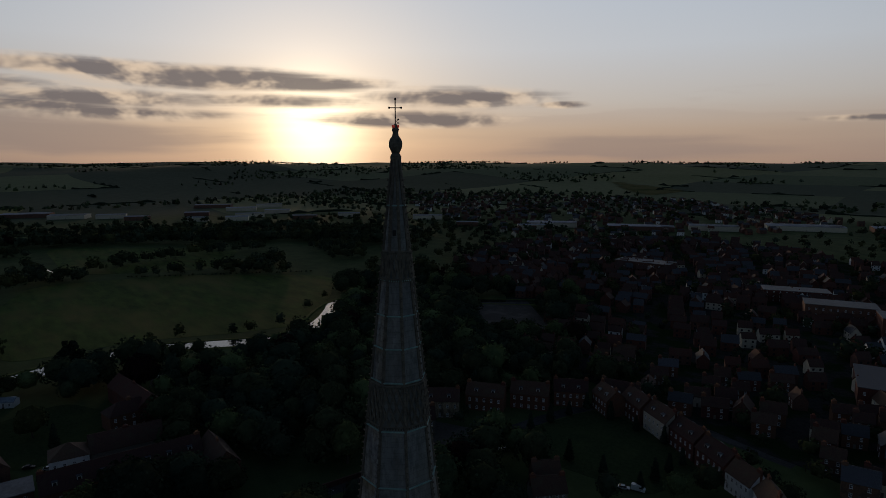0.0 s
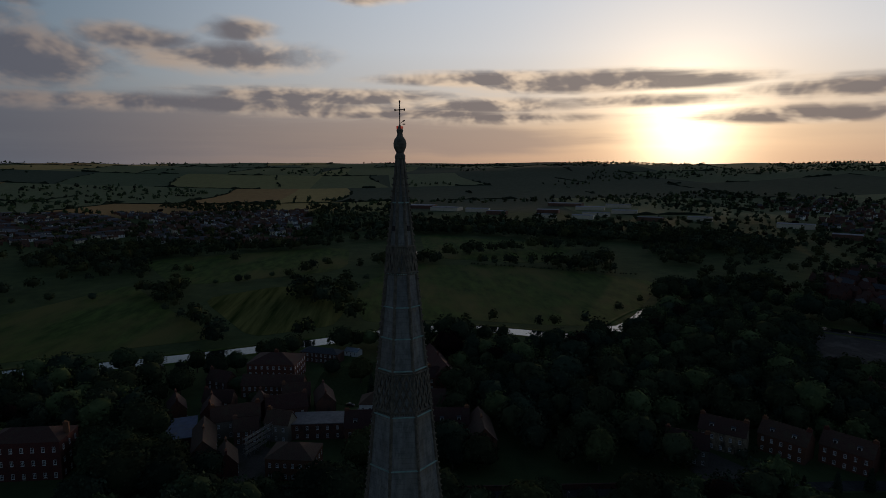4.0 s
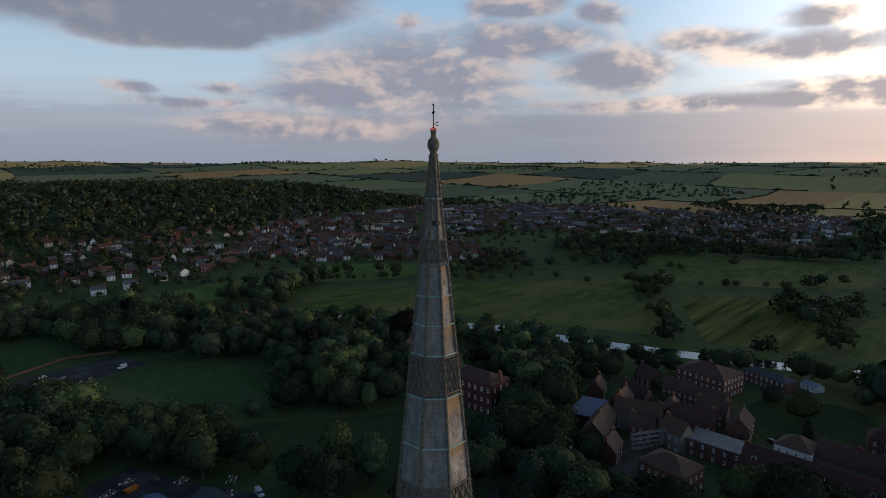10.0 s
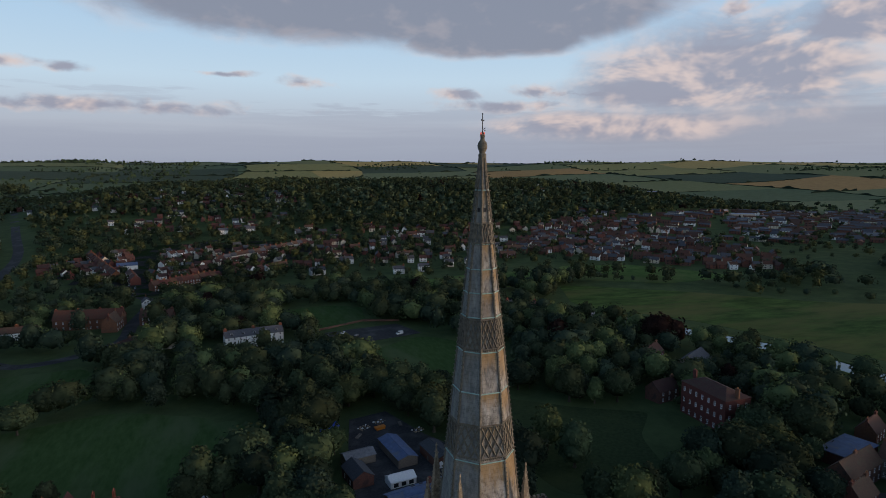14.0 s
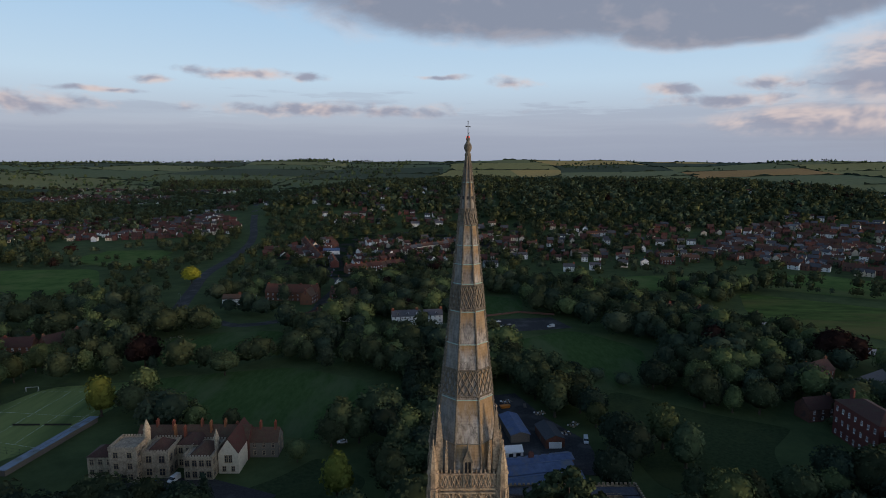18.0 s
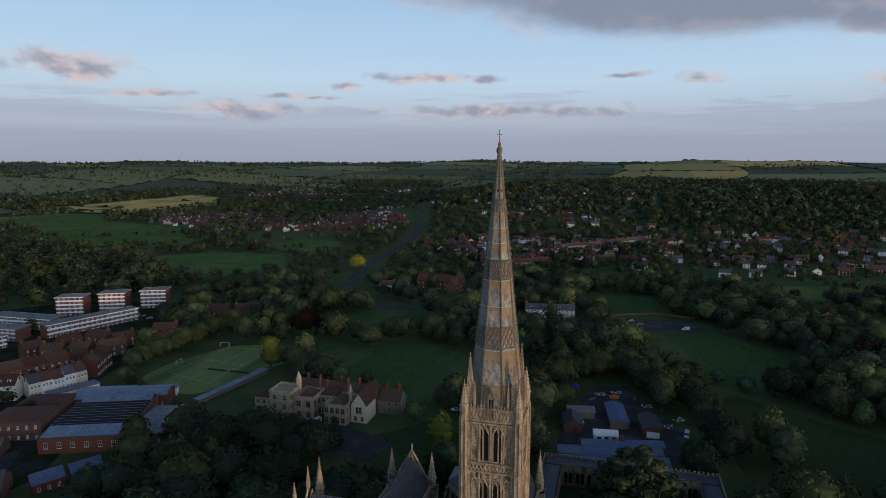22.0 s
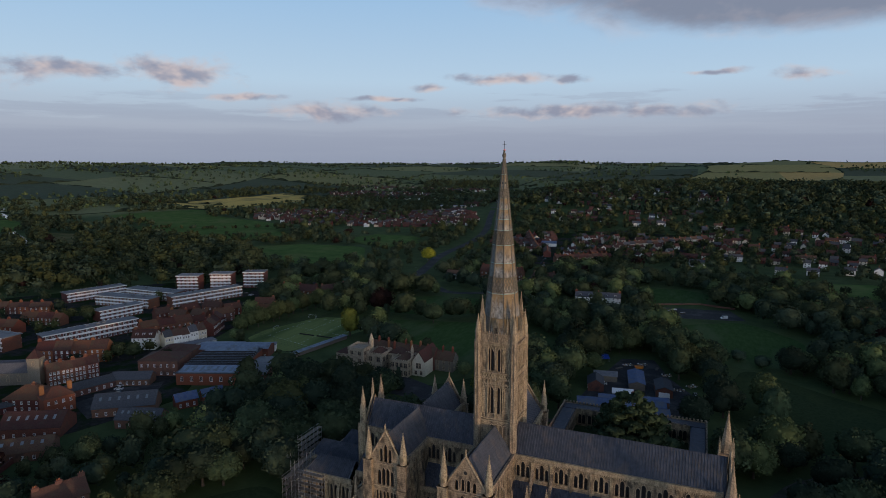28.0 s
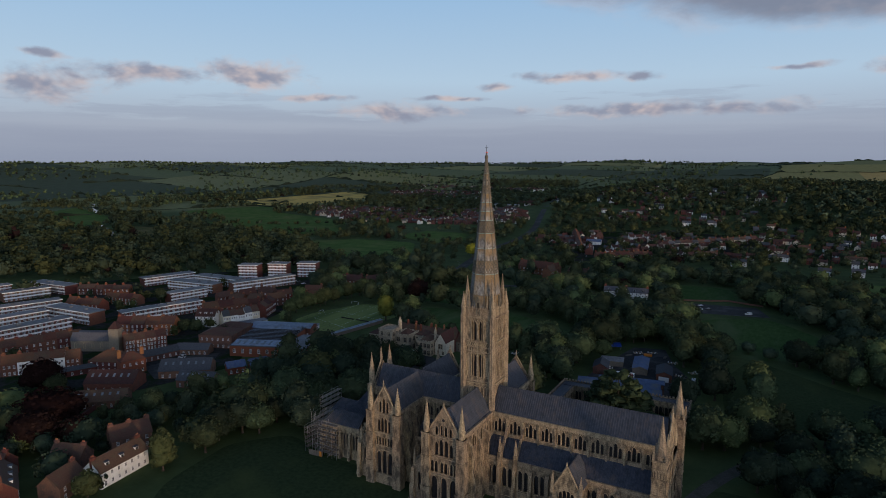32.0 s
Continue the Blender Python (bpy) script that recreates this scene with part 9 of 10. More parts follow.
strew([(-330, -700), (-100, -560), (110, -470), (330, -330), (560, -300), (640, -560), (300, -760), (330, -1000), (60, -900), (-300, -900)], 16, 8, 13, 0.8, 26, 2.0)
strew([(330, -330), (560, 60), (1100, -150), (1700, -700), (1500, -2000), (300, -2100), (260, -760), (560, -480)], 18, 9, 16, 0.9, 27, 0.0, -0.02, 0.006)
strew([(-1300, -1000), (-700, -860), (-300, -780), (320, -1050), (600, -1500), (-200, -1900), (-1100, -1700)], 15.5, 11, 18, 0.93, 28)
strew([(-60, -500), (-330, -520), (-420, -640), (-640, -780), (-620, -960), (-300, -900), (60, -900), (110, -760), (60, -560)], 18, 6, 10, 0.6, 39, 0.5)
strew([(-1100, -430), (-330, -470), (-300, -680), (-420, -720), (-1300, -620)], 19, 7, 12, 0.45, 29, 2.0)
strew([(-620, 420), (-480, 260), (-330, 380), (-380, 860), (-900, 760), (-1000, 300)], 22, 8, 15, 0.75, 30, 1.0)
strew([(-1700, 60), (-1000, 300), (-900, 760), (-300, 1300), (-1300, 1700), (-2000, 1100)], 30, 8, 15, 0.62, 31)
strew([(-1700, -600), (-1000, -420), (-1000, 300), (-1660, 40)], 19, 8, 14, 0.9, 32, 0.0, -0.08, 0.007)
strew([(-1010, -80), (-1150, 60), (-1050, 420), (-760, 620), (-640, 470), (-770, 400), (-890, 210), (-975, 10)], 13, 8, 15, 0.9, 37, 0.0, -0.25, 0.012)
strew([(-700, -300), (-800, -100), (-1010, -80), (-1000, -330), (-830, -420), (-640, -400)], 14, 8, 14, 0.85, 38, 0.0, -0.05, 0.014)
strew([(1067, -336), (990, -545), (700, -520), (462, -441), (358, -301), (468, -236), (575, -105), (800, -200)], 15, 13, 20, 0.92, 51, 2.0, -0.3, 0.01)
strew([(960, -1010), (639, -1090), (315, -897), (294, -802), (393, -770), (800, -830)], 17, 6, 9, 0.8, 55)
strew([(224, -696), (120, -760), (-30, -740), (-640, -780), (-530, -610), (-25, -590), (120, -560), (216, -639)], 17, 6, 10, 0.75, 56)
strew([(982, -2047), (623, -2177), (708, -2494), (1118, -2400)], 17, 14, 18, 0.95, 52)
strew([(1133, -1481), (592, -1360), (451, -1070), (861, -1094)], 15, 12, 17, 0.95, 53)
strew([(280, -560), (300, -760), (230, -900), (330, -1000), (460, -1080), (620, -1350), (300, -1500), (60, -1000), (60, -800)], 18, 8, 13, 0.55, 54, 1.0)
strew([(-380, 420), (300, 300), (700, 700), (300, 1300), (-300, 1300)], 27, 8, 14, 0.6, 33, 2.0)


def bush_row(pts, step, h0, h1, seed, spread=4.0):
    """Bushes and hedge trees along a field's edge."""
    rg = random.Random(seed)
    for a, b in zip(pts, pts[1:]):
        L = math.hypot(b[0] - a[0], b[1] - a[1])
        for i in range(int(L / step) + 1):
            t = (i + rg.random()) * step / L
            if rg.random() < 0.85:
                STREWN.append((a[0] + (b[0] - a[0]) * t + rg.uniform(-spread, spread), a[1] + (b[1] - a[1]) * t + rg.uniform(-spread, spread), rg.uniform(h0, h1)))


for k, (line, step, h0, h1, spread) in enumerate((
        ([(-300, -480), (-366, -444), (-404, -401), (-426, -358)], 14, 6, 12, 6), ([(-430, -350), (-500, -330), (-560, -325), (-600, -240)], 20, 5, 10, 6),
        ([(-520, -205), (-470, -180), (-410, -145), (-345, -110)], 8, 5, 10, 5), ([(-460, -45), (-480, -75), (-420, -30), (-395, -15)], 6, 8, 14, 12),
        ([(-640, -60), (-575, -94), (-540, -90)], 16, 6, 10, 5), ([(-620, -25), (-640, 10), (-661, 55)], 9, 7, 12, 6),
        ([(-690, 70), (-715, 121), (-751, 215), (-740, 300)], 7, 7, 13, 12), ([(-642, 101), (-615, 170), (-601, 204), (-574, 237)], 17, 6, 10, 4),
        ([(-1000, -30), (-980, 15), (-896, 213), (-773, 416), (-690, 440)], 6, 8, 15, 18), ([(-1050, -100), (-900, -80), (-800, -100), (-700, -290), (-640, -380)], 8, 7, 13, 14),
        ([(-206, -531), (-250, -470), (-300, -440)], 12, 5, 10, 5), ([(-540, -260), (-620, -200), (-690, -150)], 30, 5, 9, 14),
        ([(-630, 100), (-590, 180), (-545, 262)], 4, 2, 3.2, 0.6), ([(-352, -110), (-455, -185), (-548, -243)], 26, 4, 8, 5),
        ([(-262, -428), (-285, -455), (-370, -400)], 9, 4, 9, 4), ([(-121, -489), (-200, -436), (-290, -450)], 10, 4, 8, 3),
        ([(620, -720), (740, -640), (826, -618)], 12, 6, 12, 6), ([(650, -575), (510, -592), (460, -600), (380, -610)], 11, 6, 12, 8),
        ([(464, -408), (545, -510), (600, -560)], 12, 6, 12, 8), ([(357, -572), (300, -600), (271, -605)], 11, 6, 11, 6),
        ([(957, -403), (1071, -553), (1300, -640), (1515, -729)], 14, 6, 13, 10), ([(1060, -1390), (1060, -1040), (1180, -1000)], 14, 5, 11, 5),
        ([(900, -820), (1000, -930), (1060, -1040)], 12, 7, 13, 10),
        ([(-205, -330), (-222, -300), (-246, -256), (-272, -205), (-279, -160), (-292, -114), (-301, -85), (-316, -40), (-330, -6), (-338, 20)], 60, 5, 9, 4),
        ([(-390, 56), (-372, 90), (-352, 128), (-368, 160), (-430, 225)], 40, 5, 9, 4), ([(690, -360), (772, -370), (956, -498)], 12, 6, 13, 8))):
    grow = 1.55 if h1 > 4 and k not in (16, 17, 18, 19, 20, 21, 22) else 1.0
    bush_row(line, step * (1.15 if grow > 1 else 1.0), h0 * grow, h1 * grow, 300 + k, spread)
strew([(-600, -930), (-987, -922), (-1385, -942), (-1445, -688), (-1389, -425), (-1441, -179), (-816, -112), (-862, -364), (-807, -548), (-469, -445), (-300, -640)], 26, 5, 10, 0.5, 34, 0.0)
strew([(-240, 240), (-30, 200), (180, 260), (300, 500), (100, 800), (-374, 857), (-600, 620), (-330, 350)], 21, 6, 12, 0.55, 35, 0.0)
strew([(150, -30), (420, -300), (560, -60), (300, 200)], 24, 7, 12, 0.5, 36, 1.0)
rng = random.Random(61)
for gx, gy, rot, w_, d_, gp in GARDENS:
    for k in range(4 if gp == "southern houses" else 1):
        side, off = rng.choice((-1, 1)), rng.uniform(-0.7, 0.7) * w_
        reach = d_ / 2 + rng.uniform(5, 11)
        c, s_ = math.cos(radians(rot)), math.sin(radians(rot))
        px, py = gx + c * off - s_ * side * reach, gy + s_ * off + c * side * reach
        if not clear.blocked(px, py, 0.0) and math.hypot(px, py) > 120:
            STREWN.append((px, py, rng.uniform(5, 10)))
spots = sorted(STREWN[:near_n], key=lambda q: math.hypot(q[0] + 40, q[1] + 60))
rest = STREWN[near_n:]
rng = random.Random(5)
for x, y, h in spots[:215]:
    k = rng.random()
    leaf = LEAF_LIGHT if k < 0.15 else LEAF_DARK if k < 0.42 else LEAF_SILVER if k < 0.45 else LEAF
    # light leaves swapped for dark ones where the north-east trees lie in shade
    if leaf is LEAF_LIGHT and x > -10 and y > 20:
        leaf = LEAF_DARK
    tree(x, y, h, "tall" if rng.random() < 0.35 else "round", leaf, "leafy tree in the cathedral close", rng.randrange(5), rng.uniform(0.95, 1.25), "trees of the close")


def woodland(name, spots, quads, size, label, seed, core_level=0, mix_of=(0.47, 0.20, 0.25, 0.07, 0.01), kinds=("round", "round", "tall"), flat=1.0):
    """Far or uncounted trees, all in one mesh for each leaf colour, each one of a few crowns turned and sized anew."""
    rg = np.random.default_rng(seed)
    models = []
    for k in range(6):
        lob, core = lumps(kinds[k % len(kinds)], rg, 16.0)
        models.append(with_core(core[:1], *leaf_quads(rg, lob, quads, size), core_level, 0.2, 0.93))
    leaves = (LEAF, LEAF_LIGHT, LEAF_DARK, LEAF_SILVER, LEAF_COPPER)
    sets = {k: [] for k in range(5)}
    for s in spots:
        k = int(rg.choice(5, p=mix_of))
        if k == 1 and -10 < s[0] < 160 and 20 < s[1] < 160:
            k = 2  # darker leaves stand in for shade north-east of the church
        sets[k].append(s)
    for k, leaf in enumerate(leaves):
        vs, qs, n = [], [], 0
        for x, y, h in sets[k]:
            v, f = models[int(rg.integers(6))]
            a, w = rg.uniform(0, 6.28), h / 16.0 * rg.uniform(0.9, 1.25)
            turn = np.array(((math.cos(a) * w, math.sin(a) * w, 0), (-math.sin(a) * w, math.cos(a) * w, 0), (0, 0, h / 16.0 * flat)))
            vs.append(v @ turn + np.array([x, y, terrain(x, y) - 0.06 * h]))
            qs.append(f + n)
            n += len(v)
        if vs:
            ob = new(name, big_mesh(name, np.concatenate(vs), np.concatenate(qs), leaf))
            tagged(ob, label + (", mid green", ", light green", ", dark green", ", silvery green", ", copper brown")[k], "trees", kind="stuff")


woodland("close_woodland", spots[215:], 430, 0.5, "dense broadleaf trees round the close", 41, 0)
mid = [q for q in rest if math.hypot(q[0], q[1]) < 900]
# valley and hill mixes hold fewer dark leaves, in place of distance haze
woodland("valley_trees", mid, 84, 1.05, "trees and hedges in the valley", 42, -1, (0.45, 0.26, 0.09, 0.19, 0.01))
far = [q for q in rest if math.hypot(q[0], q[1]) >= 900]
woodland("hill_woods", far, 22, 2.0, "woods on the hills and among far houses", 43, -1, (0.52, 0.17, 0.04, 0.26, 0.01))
# hedgerows and copses over the downs
downs = []
rng = random.Random(9)
for i in range(30000):
    a, r = rng.uniform(0, 2 * math.pi), math.sqrt(rng.uniform(1500 ** 2, 4800 ** 2))
    x, y = r * math.cos(a), r * math.sin(a)
    ridge = abs(noise.noise((x * 0.0022, y * 0.0022, 2.0)))
    copse = noise.noise((x * 0.0016, y * 0.0016, 6.0))
    if (copse > (0.10 if y > 0 else (0.10 if r < 2350 else 0.45) if x < 200 else -0.06) or (r < 2300 and copse > 0.36) or (ridge < 0.006 and r > 3000)) and not clear.blocked(x, y):
        downs.append((x, y, rng.uniform(9, 17)))
for i in range(90):
    a, r = rng.uniform(0, 6.28), 110 * math.sqrt(rng.random())
    downs.append((900 + 1.6 * r * math.cos(a), -4230 + 0.5 * r * math.sin(a), rng.uniform(18, 26)))
woodland("downland_copses", downs, 7, 3.4, "far hedgerows and copses", 44, -1)


# ---- hedges between the far fields ----
def far_hedges():
    """Uneven hedge banks along the bent grid of fields, with trees standing up here and there."""
    rg = random.Random(77)
    g = Geo()

    def back(u=None, v=None, x=None, y=None, c=0):
        # a point of the bent grid: from its lines to the ground
        if u is not None:
            return u - 70.0 * math.sin(y / 310.0), y
        return x, v - 173.0 * c - 60.0 * math.sin(x / 270.0)

    def run(pts):
        prev = None
        for x, y in pts:
            r, a = math.hypot(x, y), math.degrees(math.atan2(y, x)) % 360
            ok = 1380 < r < 4750 and 96 < a < 350 and noise.noise((x * 0.004, y * 0.004, 2)) > (-0.12 if y < 0 else 0.1)
            if not ok:
                prev = None
                continue
            x, y = x + rg.uniform(-6, 6), y + rg.uniform(-6, 6)
            h = rg.uniform(1.0, 3.2) + (rg.uniform(3, 8) if rg.random() < 0.22 else 0)
            w = rg.uniform(3.0, 6.0)
            z = terrain(x, y)
            cur = ((x - w, y - w, z - 3), (x + w, y + w, z - 3), (x, y, z + h), (x - w * 0.8, y - w * 0.8, z + h * 0.6), (x + w * 0.8, y + w * 0.8, z + h * 0.6))
            if prev:
                g.face(prev[0], cur[0], cur[3], prev[3]).face(prev[3], cur[3], cur[2], prev[2]).face(prev[2], cur[2], cur[4], prev[4]).face(prev[4], cur[4], cur[1], prev[1])
            prev = cur
    for c in range(-9, 9):
        run([back(u=600.0 * c, y=y) for y in range(-4800, 4800, 24)])
        for k in range(-30, 31):
            x0 = 600.0 * c
            run([back(v=430.0 * k, x=x0 + s, c=c) for s in range(0, 601, 24)])
    ob = new("far_hedges", g.mesh("far_hedges", LEAF_DARK))
    tagged(ob, "dark hedges parting the far fields", "hedges", kind="stuff")


far_hedges()

# ---- vehicles, scaffolding, goals, stacks and walls ----
def shell(profile, half, tuck, y_in=0.0):
    """A side outline drawn across a width, with the upper part drawn in."""
    g = Geo()
    zs = [z for _, z in profile]
    lo, hi = min(zs), max(zs)
    n = len(g.v)
    k = len(profile)
    for s in (-1, 1):
        for x, z in profile:
            g.v.append((x, s * (half - y_in - tuck * (z - lo) / (hi - lo)), z))
    g.f.append(tuple(range(n, n + k)))
    g.f.append(tuple(range(n + 2 * k - 1, n + k - 1, -1)))
    for i in range(k):
        j = (i + 1) % k
        g.f.append((n + i, n + k + i, n + k + j, n + j))
    return g


def wheel_mesh():
    g = Geo()
    ring = [(0.33 * math.cos(a), 0.33 * math.sin(a)) for a in [k * math.pi / 6 for k in range(12)]]
    n = len(g.v)
    for s in (-0.1, 0.1):
        g.v += [(x, s, z) for x, z in ring]
    g.f += [tuple(range(n, n + 12)), tuple(range(n + 23, n + 11, -1))]
    g.f += [(n + i, n + 12 + i, n + 12 + (i + 1) % 12, n + (i + 1) % 12) for i in range(12)]
    return g.mesh("wheel", RUBBER)


WHEEL = wheel_mesh()
CAR_BODY = [(-2.1, 0.3), (2.1, 0.3), (2.15, 0.62), (2.0, 0.82), (0.95, 0.95), (-1.75, 0.98), (-2.12, 0.9)]
CAR_TOP = [(1.0, 0.94), (0.3, 1.42), (-1.1, 1.45), (-1.8, 0.97)]
VAN_BODY = [(-2.5, 0.35), (2.4, 0.35), (2.5, 0.8), (2.3, 1.15), (1.6, 1.35), (1.1, 2.1), (0.8, 2.25), (-2.45, 2.25)]
VAN_TOP = [(1.72, 1.3), (1.2, 2.05), (0.4, 2.05), (0.4, 1.32)]
BODIES = {}


def car(x, y, rot, paint, van=False, label="", group="parked cars"):
    key = (paint, van)
    if key not in BODIES:
        m = PAINTS[paint]
        BODIES[key] = (shell(VAN_BODY if van else CAR_BODY, 0.98 if van else 0.88, 0.12 if van else 0.08).mesh("body", m), shell(VAN_TOP if van else CAR_TOP, 1.0 if van else 0.84, 0.16, 0.0).mesh("window_band", PANE), shell([(0.25, 1.40), (0.22, 1.47), (-1.05, 1.50), (-1.1, 1.43)], 0.7, 0.03).mesh("roof_panel", m))
    names = ["silver", "white", "black", "blue", "red"]
    root = thing("van" if van else "car", label or "%s %s parked on dark asphalt" % (names[paint], "van" if van else "hatchback car"), "van" if van else "car", pose(x, y, 0.09 + terrain(x, y), 0, 0, rot), group)
    b = BODIES[key]
    part("body", b[0], None, root)
    part("window_band", b[1], None, root, "dark tinted window glass")
    if not van:
        part("roof_panel", b[2], None, root)
    for sx in (-1.35, 1.35):
        for sy in (-0.8, 0.8):
            part("wheel", WHEEL, None, root, m=pose(sx, sy, 0.33))
    return root


for i, (x, y, rot, p, v) in enumerate((
        (-35, -324, 10, 0, 0), (-40, -319, 12, 1, 0), (-46, -322, 8, 2, 0), (-39, -332, 10, 0, 0), (-75, -318, 20, 1, 1), (-27, -316, 15, 2, 0),
        (124, -563, 95, 0, 0), (117, -546, 95, 1, 0), (126, -600, 100, 2, 0), (114, -514, 92, 3, 0), (122, -580, 97, 0, 0), (116, -531, 94, 4, 0),
        (110, -108, 60, 3, 0), (102, -110, 70, 1, 1), (45, -140, 20, 1, 0), (-57, -140, 80, 1, 1), (-12, -142, 10, 1, 0),
        (330, -252, 40, 0, 0), (325, -249, 42, 1, 0), (317, -247, 40, 2, 0), (308, -243, 44, 0, 0), (340, -258, 40, 3, 0),
        (222, -40, 30, 0, 0), (218, -36, 30, 1, 0), (214, -32, 32, 2, 0), (209, -29, 30, 0, 0), (228, -46, 30, 3, 0), (240, -34, 120, 1, 0), (236, -28, 120, 2, 0),
        (-124, 133, 40, 1, 0), (-120, 136, 42, 0, 0), (-163, 124, 10, 2, 0), (-68, 151, 20, 1, 1), (-72, 148, 30, 0, 0), (-101, 206, 5, 2, 0), (-92, 207, 5, 0, 0), (-225, -18, 70, 2, 0), (-219, -12, 72, 0, 0))):
    car(x, y, rot, p, bool(v))
for i in range(9):
    car(-300 - 1.9 * i, 48 + 4.2 * i, 160, (1, 0, 1, 2, 0, 1, 0, 3, 1)[i], label="pale car in a row beside the river trees")


def goal(x, y, rot, w, h, label):
    root = thing("football_goal", label, "goal", pose(x, y, 0.1, 0, 0, rot))
    for s in (-1, 1):
        part("post", Geo().beam((s * w / 2, 0, 0), (s * w / 2, 0, h), 0.09, 6), WHITE, root)
        part("stay", Geo().beam((s * w / 2, 0, h), (s * w / 2, 1.5, 0), 0.05, 6), WHITE, root)
    part("crossbar", Geo().beam((-w / 2, 0, h), (w / 2, 0, h), 0.09, 6), WHITE, root)


goal(177, -288, 10, 6, 2.3, "white football goal on mown grass")
goal(212, -199, 8, 6, 2.3, "white goal at the pitch fence")
goal(217, -162, 100, 6, 2.3, "white goal beside the lime row")
goal(163, -190, 100, 6, 2.3, "white goal near the tall lime")


def fence(pts, h, step, label):
    """Dark posts with two wires and a thin mesh of uprights between."""
    x0, y0 = pts[0]
    root = thing("fence", label, "fence", pose(x0, y0, 0))
    for a, b in zip(pts, pts[1:]):
        L = math.hypot(b[0] - a[0], b[1] - a[1])
        n = max(1, int(L / step))
        for i in range(n):
            t = i / n
            x, y = a[0] + (b[0] - a[0]) * t - x0, a[1] + (b[1] - a[1]) * t - y0
            part("post", Geo().beam((x, y, 0), (x, y, h), 0.06, 4), IRON, root)
        for z in (0.15, h * 0.5, h - 0.05):
            part("rail", Geo().beam((a[0] - x0, a[1] - y0, z), (b[0] - x0, b[1] - y0, z), 0.035, 4), IRON, root)


fence([(219, -143), (212, -202), (162, -206), (160, -166), (165, -128), (219, -143)], 2.8, 7.0, "tall dark mesh fence round the sports pitch")
# painted lines of the pitch
g = Geo()
for a, b in (((212, -148), (207, -198)), ((168, -136), (166, -198)), ((212, -148), (168, -136)), ((209.5, -173), (167, -167)), ((207, -198), (166, -198)), ((195, -143), (192, -198)), ((181, -140), (180, -198))):
    d = Vector((b[0] - a[0], b[1] - a[1])).normalized()
    n = Vector((-d.y, d.x)) * 0.045
    z = 0.2
    g.face((a[0] + n.x, a[1] + n.y, z), (a[0] - n.x, a[1] - n.y, z), (b[0] - n.x, b[1] - n.y, z), (b[0] + n.x, b[1] + n.y, z))
whole("pitch_lines", g, WHITE, "thin white lines painted on the pitch", "marking", kind="structure")
for x0, x1, n in ((168, 180, 3), (182, 194, 3)):
    root = thing("tennis_net", "low dark tennis net across a court", "net", pose(x0, -158, 0.1))
    for i in (0, 1):
        part("post", Geo().beam((i * (x1 - x0), 0, 0), (i * (x1 - x0), 0, 1.1), 0.05, 6), IRON, root)
    part("net", Geo().box(0, x1 - x0, -0.02, 0.02, 0.1, 0.95), IRON, root)


def scaffold(p, q, depth, height, label):
    """One run of tube scaffold: standards, ledgers and boarded lifts."""
    d = Vector((q[0] - p[0], q[1] - p[1]))
    L = d.length
    root = thing("scaffold", label, "scaffold", pose(p[0], p[1], 0, 0, 0, math.degrees(math.atan2(d.y, d.x))), "scaffold round the chapel")
    n = max(2, int(L / 2.3))
    for i in range(n + 1):
        for y in (0, depth):
            part("standard", Geo().beam((L * i / n, y, 0), (L * i / n, y, height + 0.9 * ((i * 7) % 3)), 0.06, 4), STEEL, root)
    lift = 1
    while lift * 2.0 <= height:
        z = lift * 2.0
        for y in (0, depth):
            part("ledger", Geo().beam((-0.3, y, z), (L + 0.3, y, z), 0.05, 4), STEEL, root)
        part("guard_rail", Geo().beam((-0.3, depth, z + 1.0), (L + 0.3, depth, z + 1.0), 0.045, 4), STEEL, root)
        part("deck", Geo().box(-0.2, L + 0.2, 0.05, depth - 0.05, z + 0.05, z + 0.11), TIMBER, root, "grey scaffold boards")
        lift += 1
    for i in range(0, n, 2):
        part("brace", Geo().beam((L * i / n, depth, 0.2), (L * min(i + 2, n) / n, depth, min(height, 6.0)), 0.045, 4), STEEL, root)
    return root


scaffold((66.8, 6.6), (66.8, 18.2), -1.5, 15, "grey tube scaffold with boarded lifts")
scaffold((64.5, 18.0), (55.0, 18.0), -1.4, 14, "grey tube scaffold along the chapel wall")
scaffold((72.4, -6.0), (72.4, 6.4), -1.5, 18, "tall tube scaffold at the chapel end")
scaffold((70.0, 8.0), (70.0, 19.0), -1.5, 10, "stepped outer lift of tube scaffold")
scaffold((75.4, -3.0), (75.4, 9.0), -1.5, 12, "outer tube scaffold before the chapel")
scaffold((-190, -50), (-176, -58), 1.5, 8, "tube scaffold against an old ruin")
hb = thing("hoarding", "orange plywood hoarding at the scaffold foot", "hoarding", pose(62, 20, 0.1, 0, 0, 5))
for i in range(5):
    part("panel", Geo().box(i * 1.25, i * 1.25 + 1.2, 0, 0.05, 0, 2.2), ORANGE_PAINT if i == 0 else TIMBER, hb)
    part("post", Geo().box(i * 1.25 - 0.05, i * 1.25 + 0.05, 0.05, 0.15, 0, 2.3), TIMBER, hb)
sb = thing("sign_board", "pale blank board hung on the scaffold", "sign", pose(68.7, 12, 6.4))
part("board", Geo().box(0, 0.06, 0, 3.0, 0, 1.8), RENDER_CREAM, sb)
part("batten", Geo().box(-0.08, 0, 0.2, 2.8, 0.8, 1.0), TIMBER, sb)

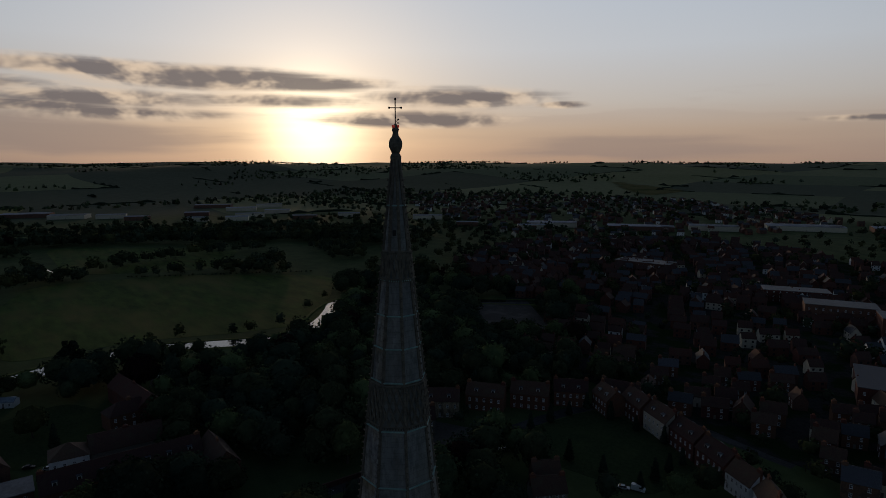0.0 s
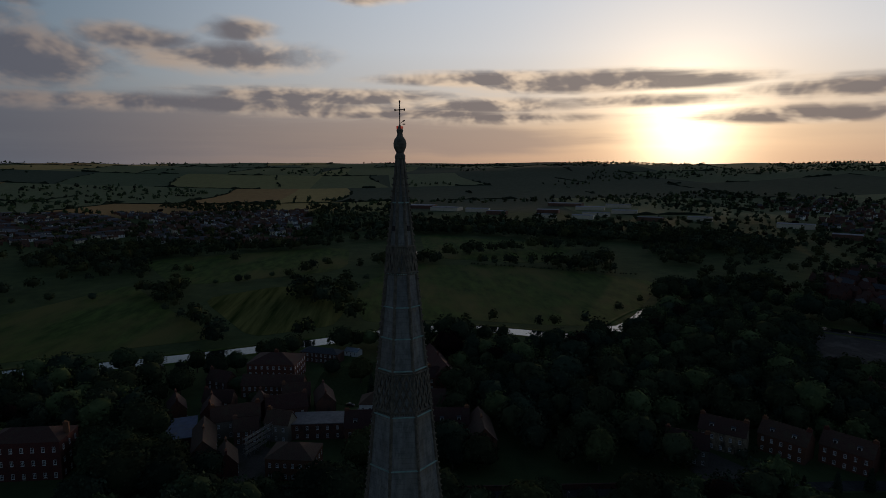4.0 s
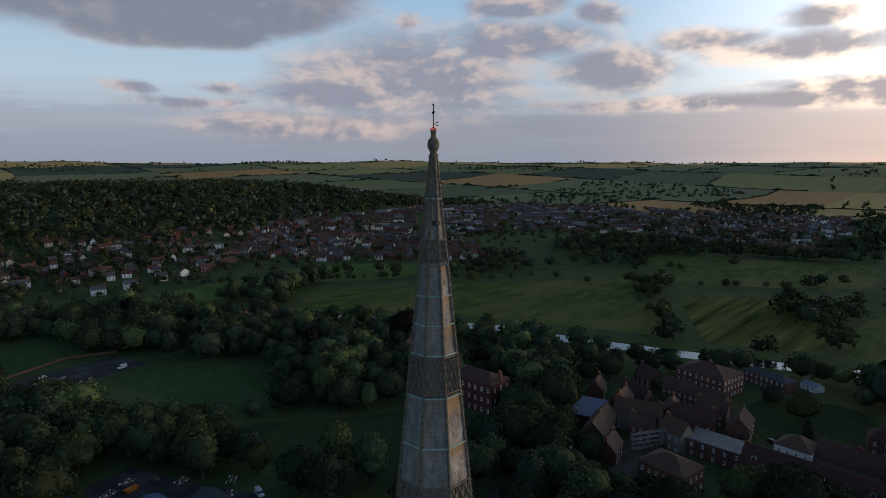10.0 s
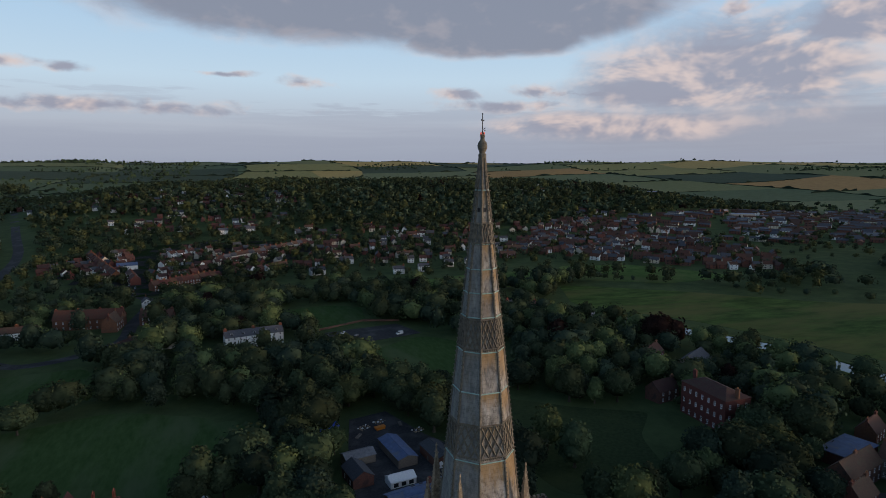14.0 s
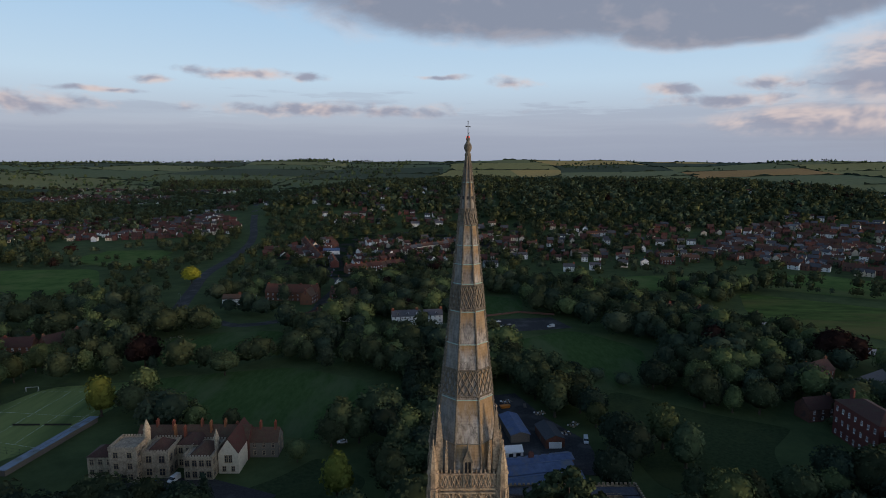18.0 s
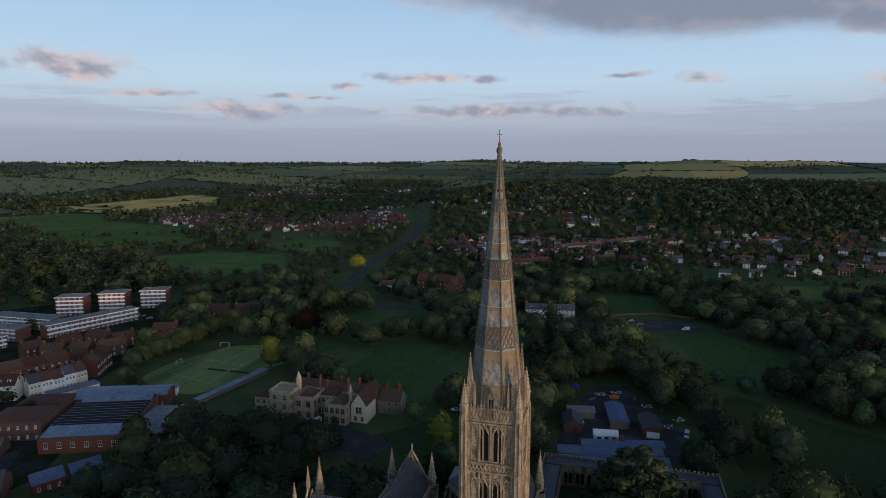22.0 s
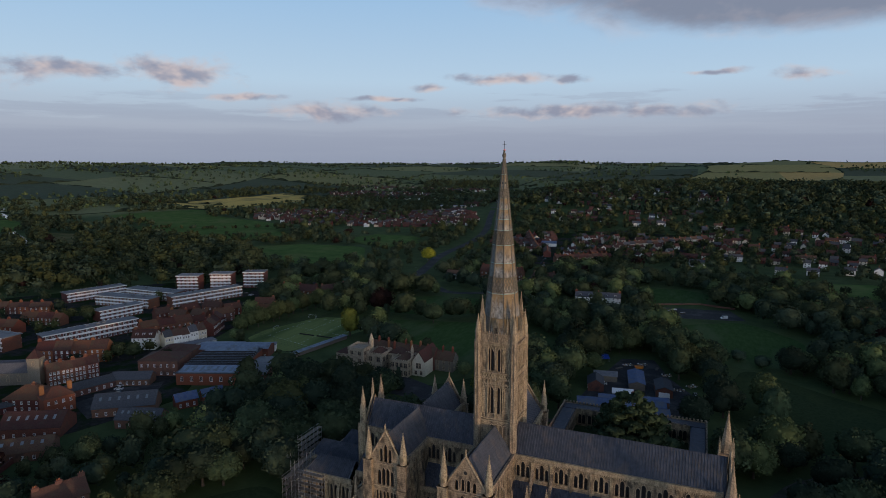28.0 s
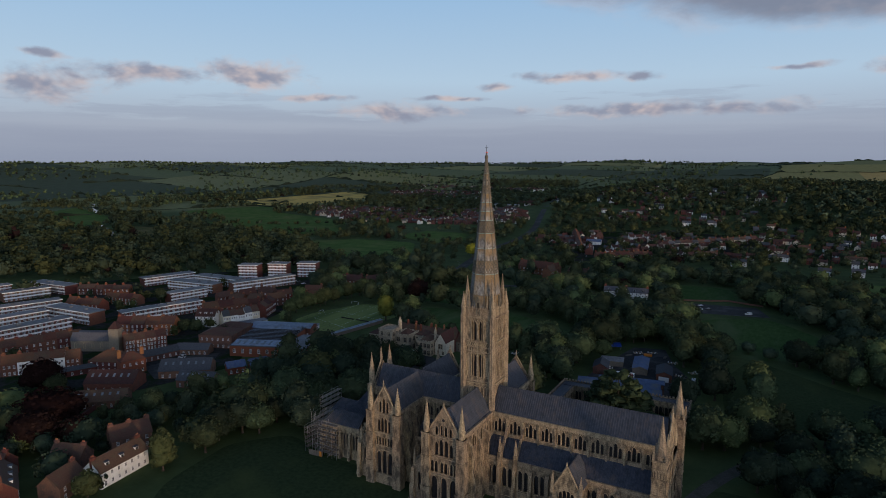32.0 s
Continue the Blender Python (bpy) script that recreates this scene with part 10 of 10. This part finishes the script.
# stone and timber stacks in the works yard
rng = random.Random(71)
for k, (x, y) in enumerate(((-30, -186), (-22, -182), (-36, -178), (-44, -172), (-52, -150), (-16, -172), (-56, -160))):
    if k % 3 == 2:
        root = thing("timber_stack", "stack of weathered timber planks in the yard", "timber", pose(x, y, 0.08, 0, 0, rng.uniform(0, 180)))
        for i in range(9):
            part("plank", Geo().box(-2.2, 2.2, (i % 3) * 0.5, (i % 3) * 0.5 + 0.42, (i // 3) * 0.2, (i // 3) * 0.2 + 0.17), TIMBER, root)
    else:
        root = thing("stone_pile", "pale blocks of cut stone on pallets", "stones", pose(x, y, 0.08, 0, 0, rng.uniform(0, 90)))
        for i in range(12):
            w, h = rng.uniform(0.5, 1.0), rng.uniform(0.35, 0.7)
            bx, by = (i % 4) * 1.5 + rng.uniform(-0.2, 0.2), (i // 4) * 1.4 + rng.uniform(-0.2, 0.2)
            part("block", Geo().prism([(bx, by), (bx + w, by), (bx + w, by + w * 0.8), (bx, by + w * 0.8)], 0, h, [(bx + 0.04, by + 0.03), (bx + w - 0.03, by + 0.04), (bx + w - 0.04, by + w * 0.8 - 0.03), (bx + 0.03, by + w * 0.8 - 0.04)]), STONE_PALE if i % 3 else RENDER_WHITE, root)


def garden_wall(pts, h, material, label):
    x0, y0 = pts[0]
    root = thing("garden_wall", label, "wall", pose(x0, y0, 0))
    for a, b in zip(pts, pts[1:]):
        d = Vector((b[0] - a[0], b[1] - a[1]))
        n = Vector((-d.y, d.x)).normalized()
        def rect(t):
            return [(a[0] - x0 + n.x * s * t + e * d.x, a[1] - y0 + n.y * s * t + e * d.y) for s, e in ((-1, 0), (-1, 1), (1, 1), (1, 0))]
        part("wall_run", Geo().prism(rect(0.22), -0.2, h), material, root)
        part("coping", Geo().prism(rect(0.3), h, h + 0.12), BRICK_DARK, root)


garden_wall([(-24, -345), (-58, -360), (-84, -352)], 1.3, BRICK_DARK, "low brown brick wall beside the car park")
garden_wall([(56, -66), (20, -76), (-6, -78)], 2.0, FLINT, "flint wall along the school path")
garden_wall([(90, -40), (104, -60), (128, -74)], 2.2, FLINT, "old flint wall east of the close")
garden_wall([(-148, -30), (-142, 30), (-138, 96)], 2.0, BRICK_DARK, "old brick garden wall along the road")
garden_wall([(130, 88), (170, 70), (196, 20)], 2.2, BRICK, "red brick boundary wall behind gardens")


def street_lamp(x, y, label="grey steel street lamp beside the road"):
    root = thing("street_lamp", label, "street lamp", pose(x, y, terrain(x, y)), "street lamps")
    part("post", Geo().frustum(0, 0, 0.09, 0.05, 0, 6.5, 8), STEEL, root)
    part("arm", Geo().beam((0, 0, 6.4), (1.1, 0, 6.7), 0.04, 6), STEEL, root)
    part("lantern", Geo().box(0.9, 1.6, -0.14, 0.14, 6.6, 6.78), STEEL, root)


for x, y in ((118, -500), (128, -560), (220, -400), (244, -480), (300, -110), (290, -20), (246, 84), (-128, 60), (-126, 118)):
    street_lamp(x, y)
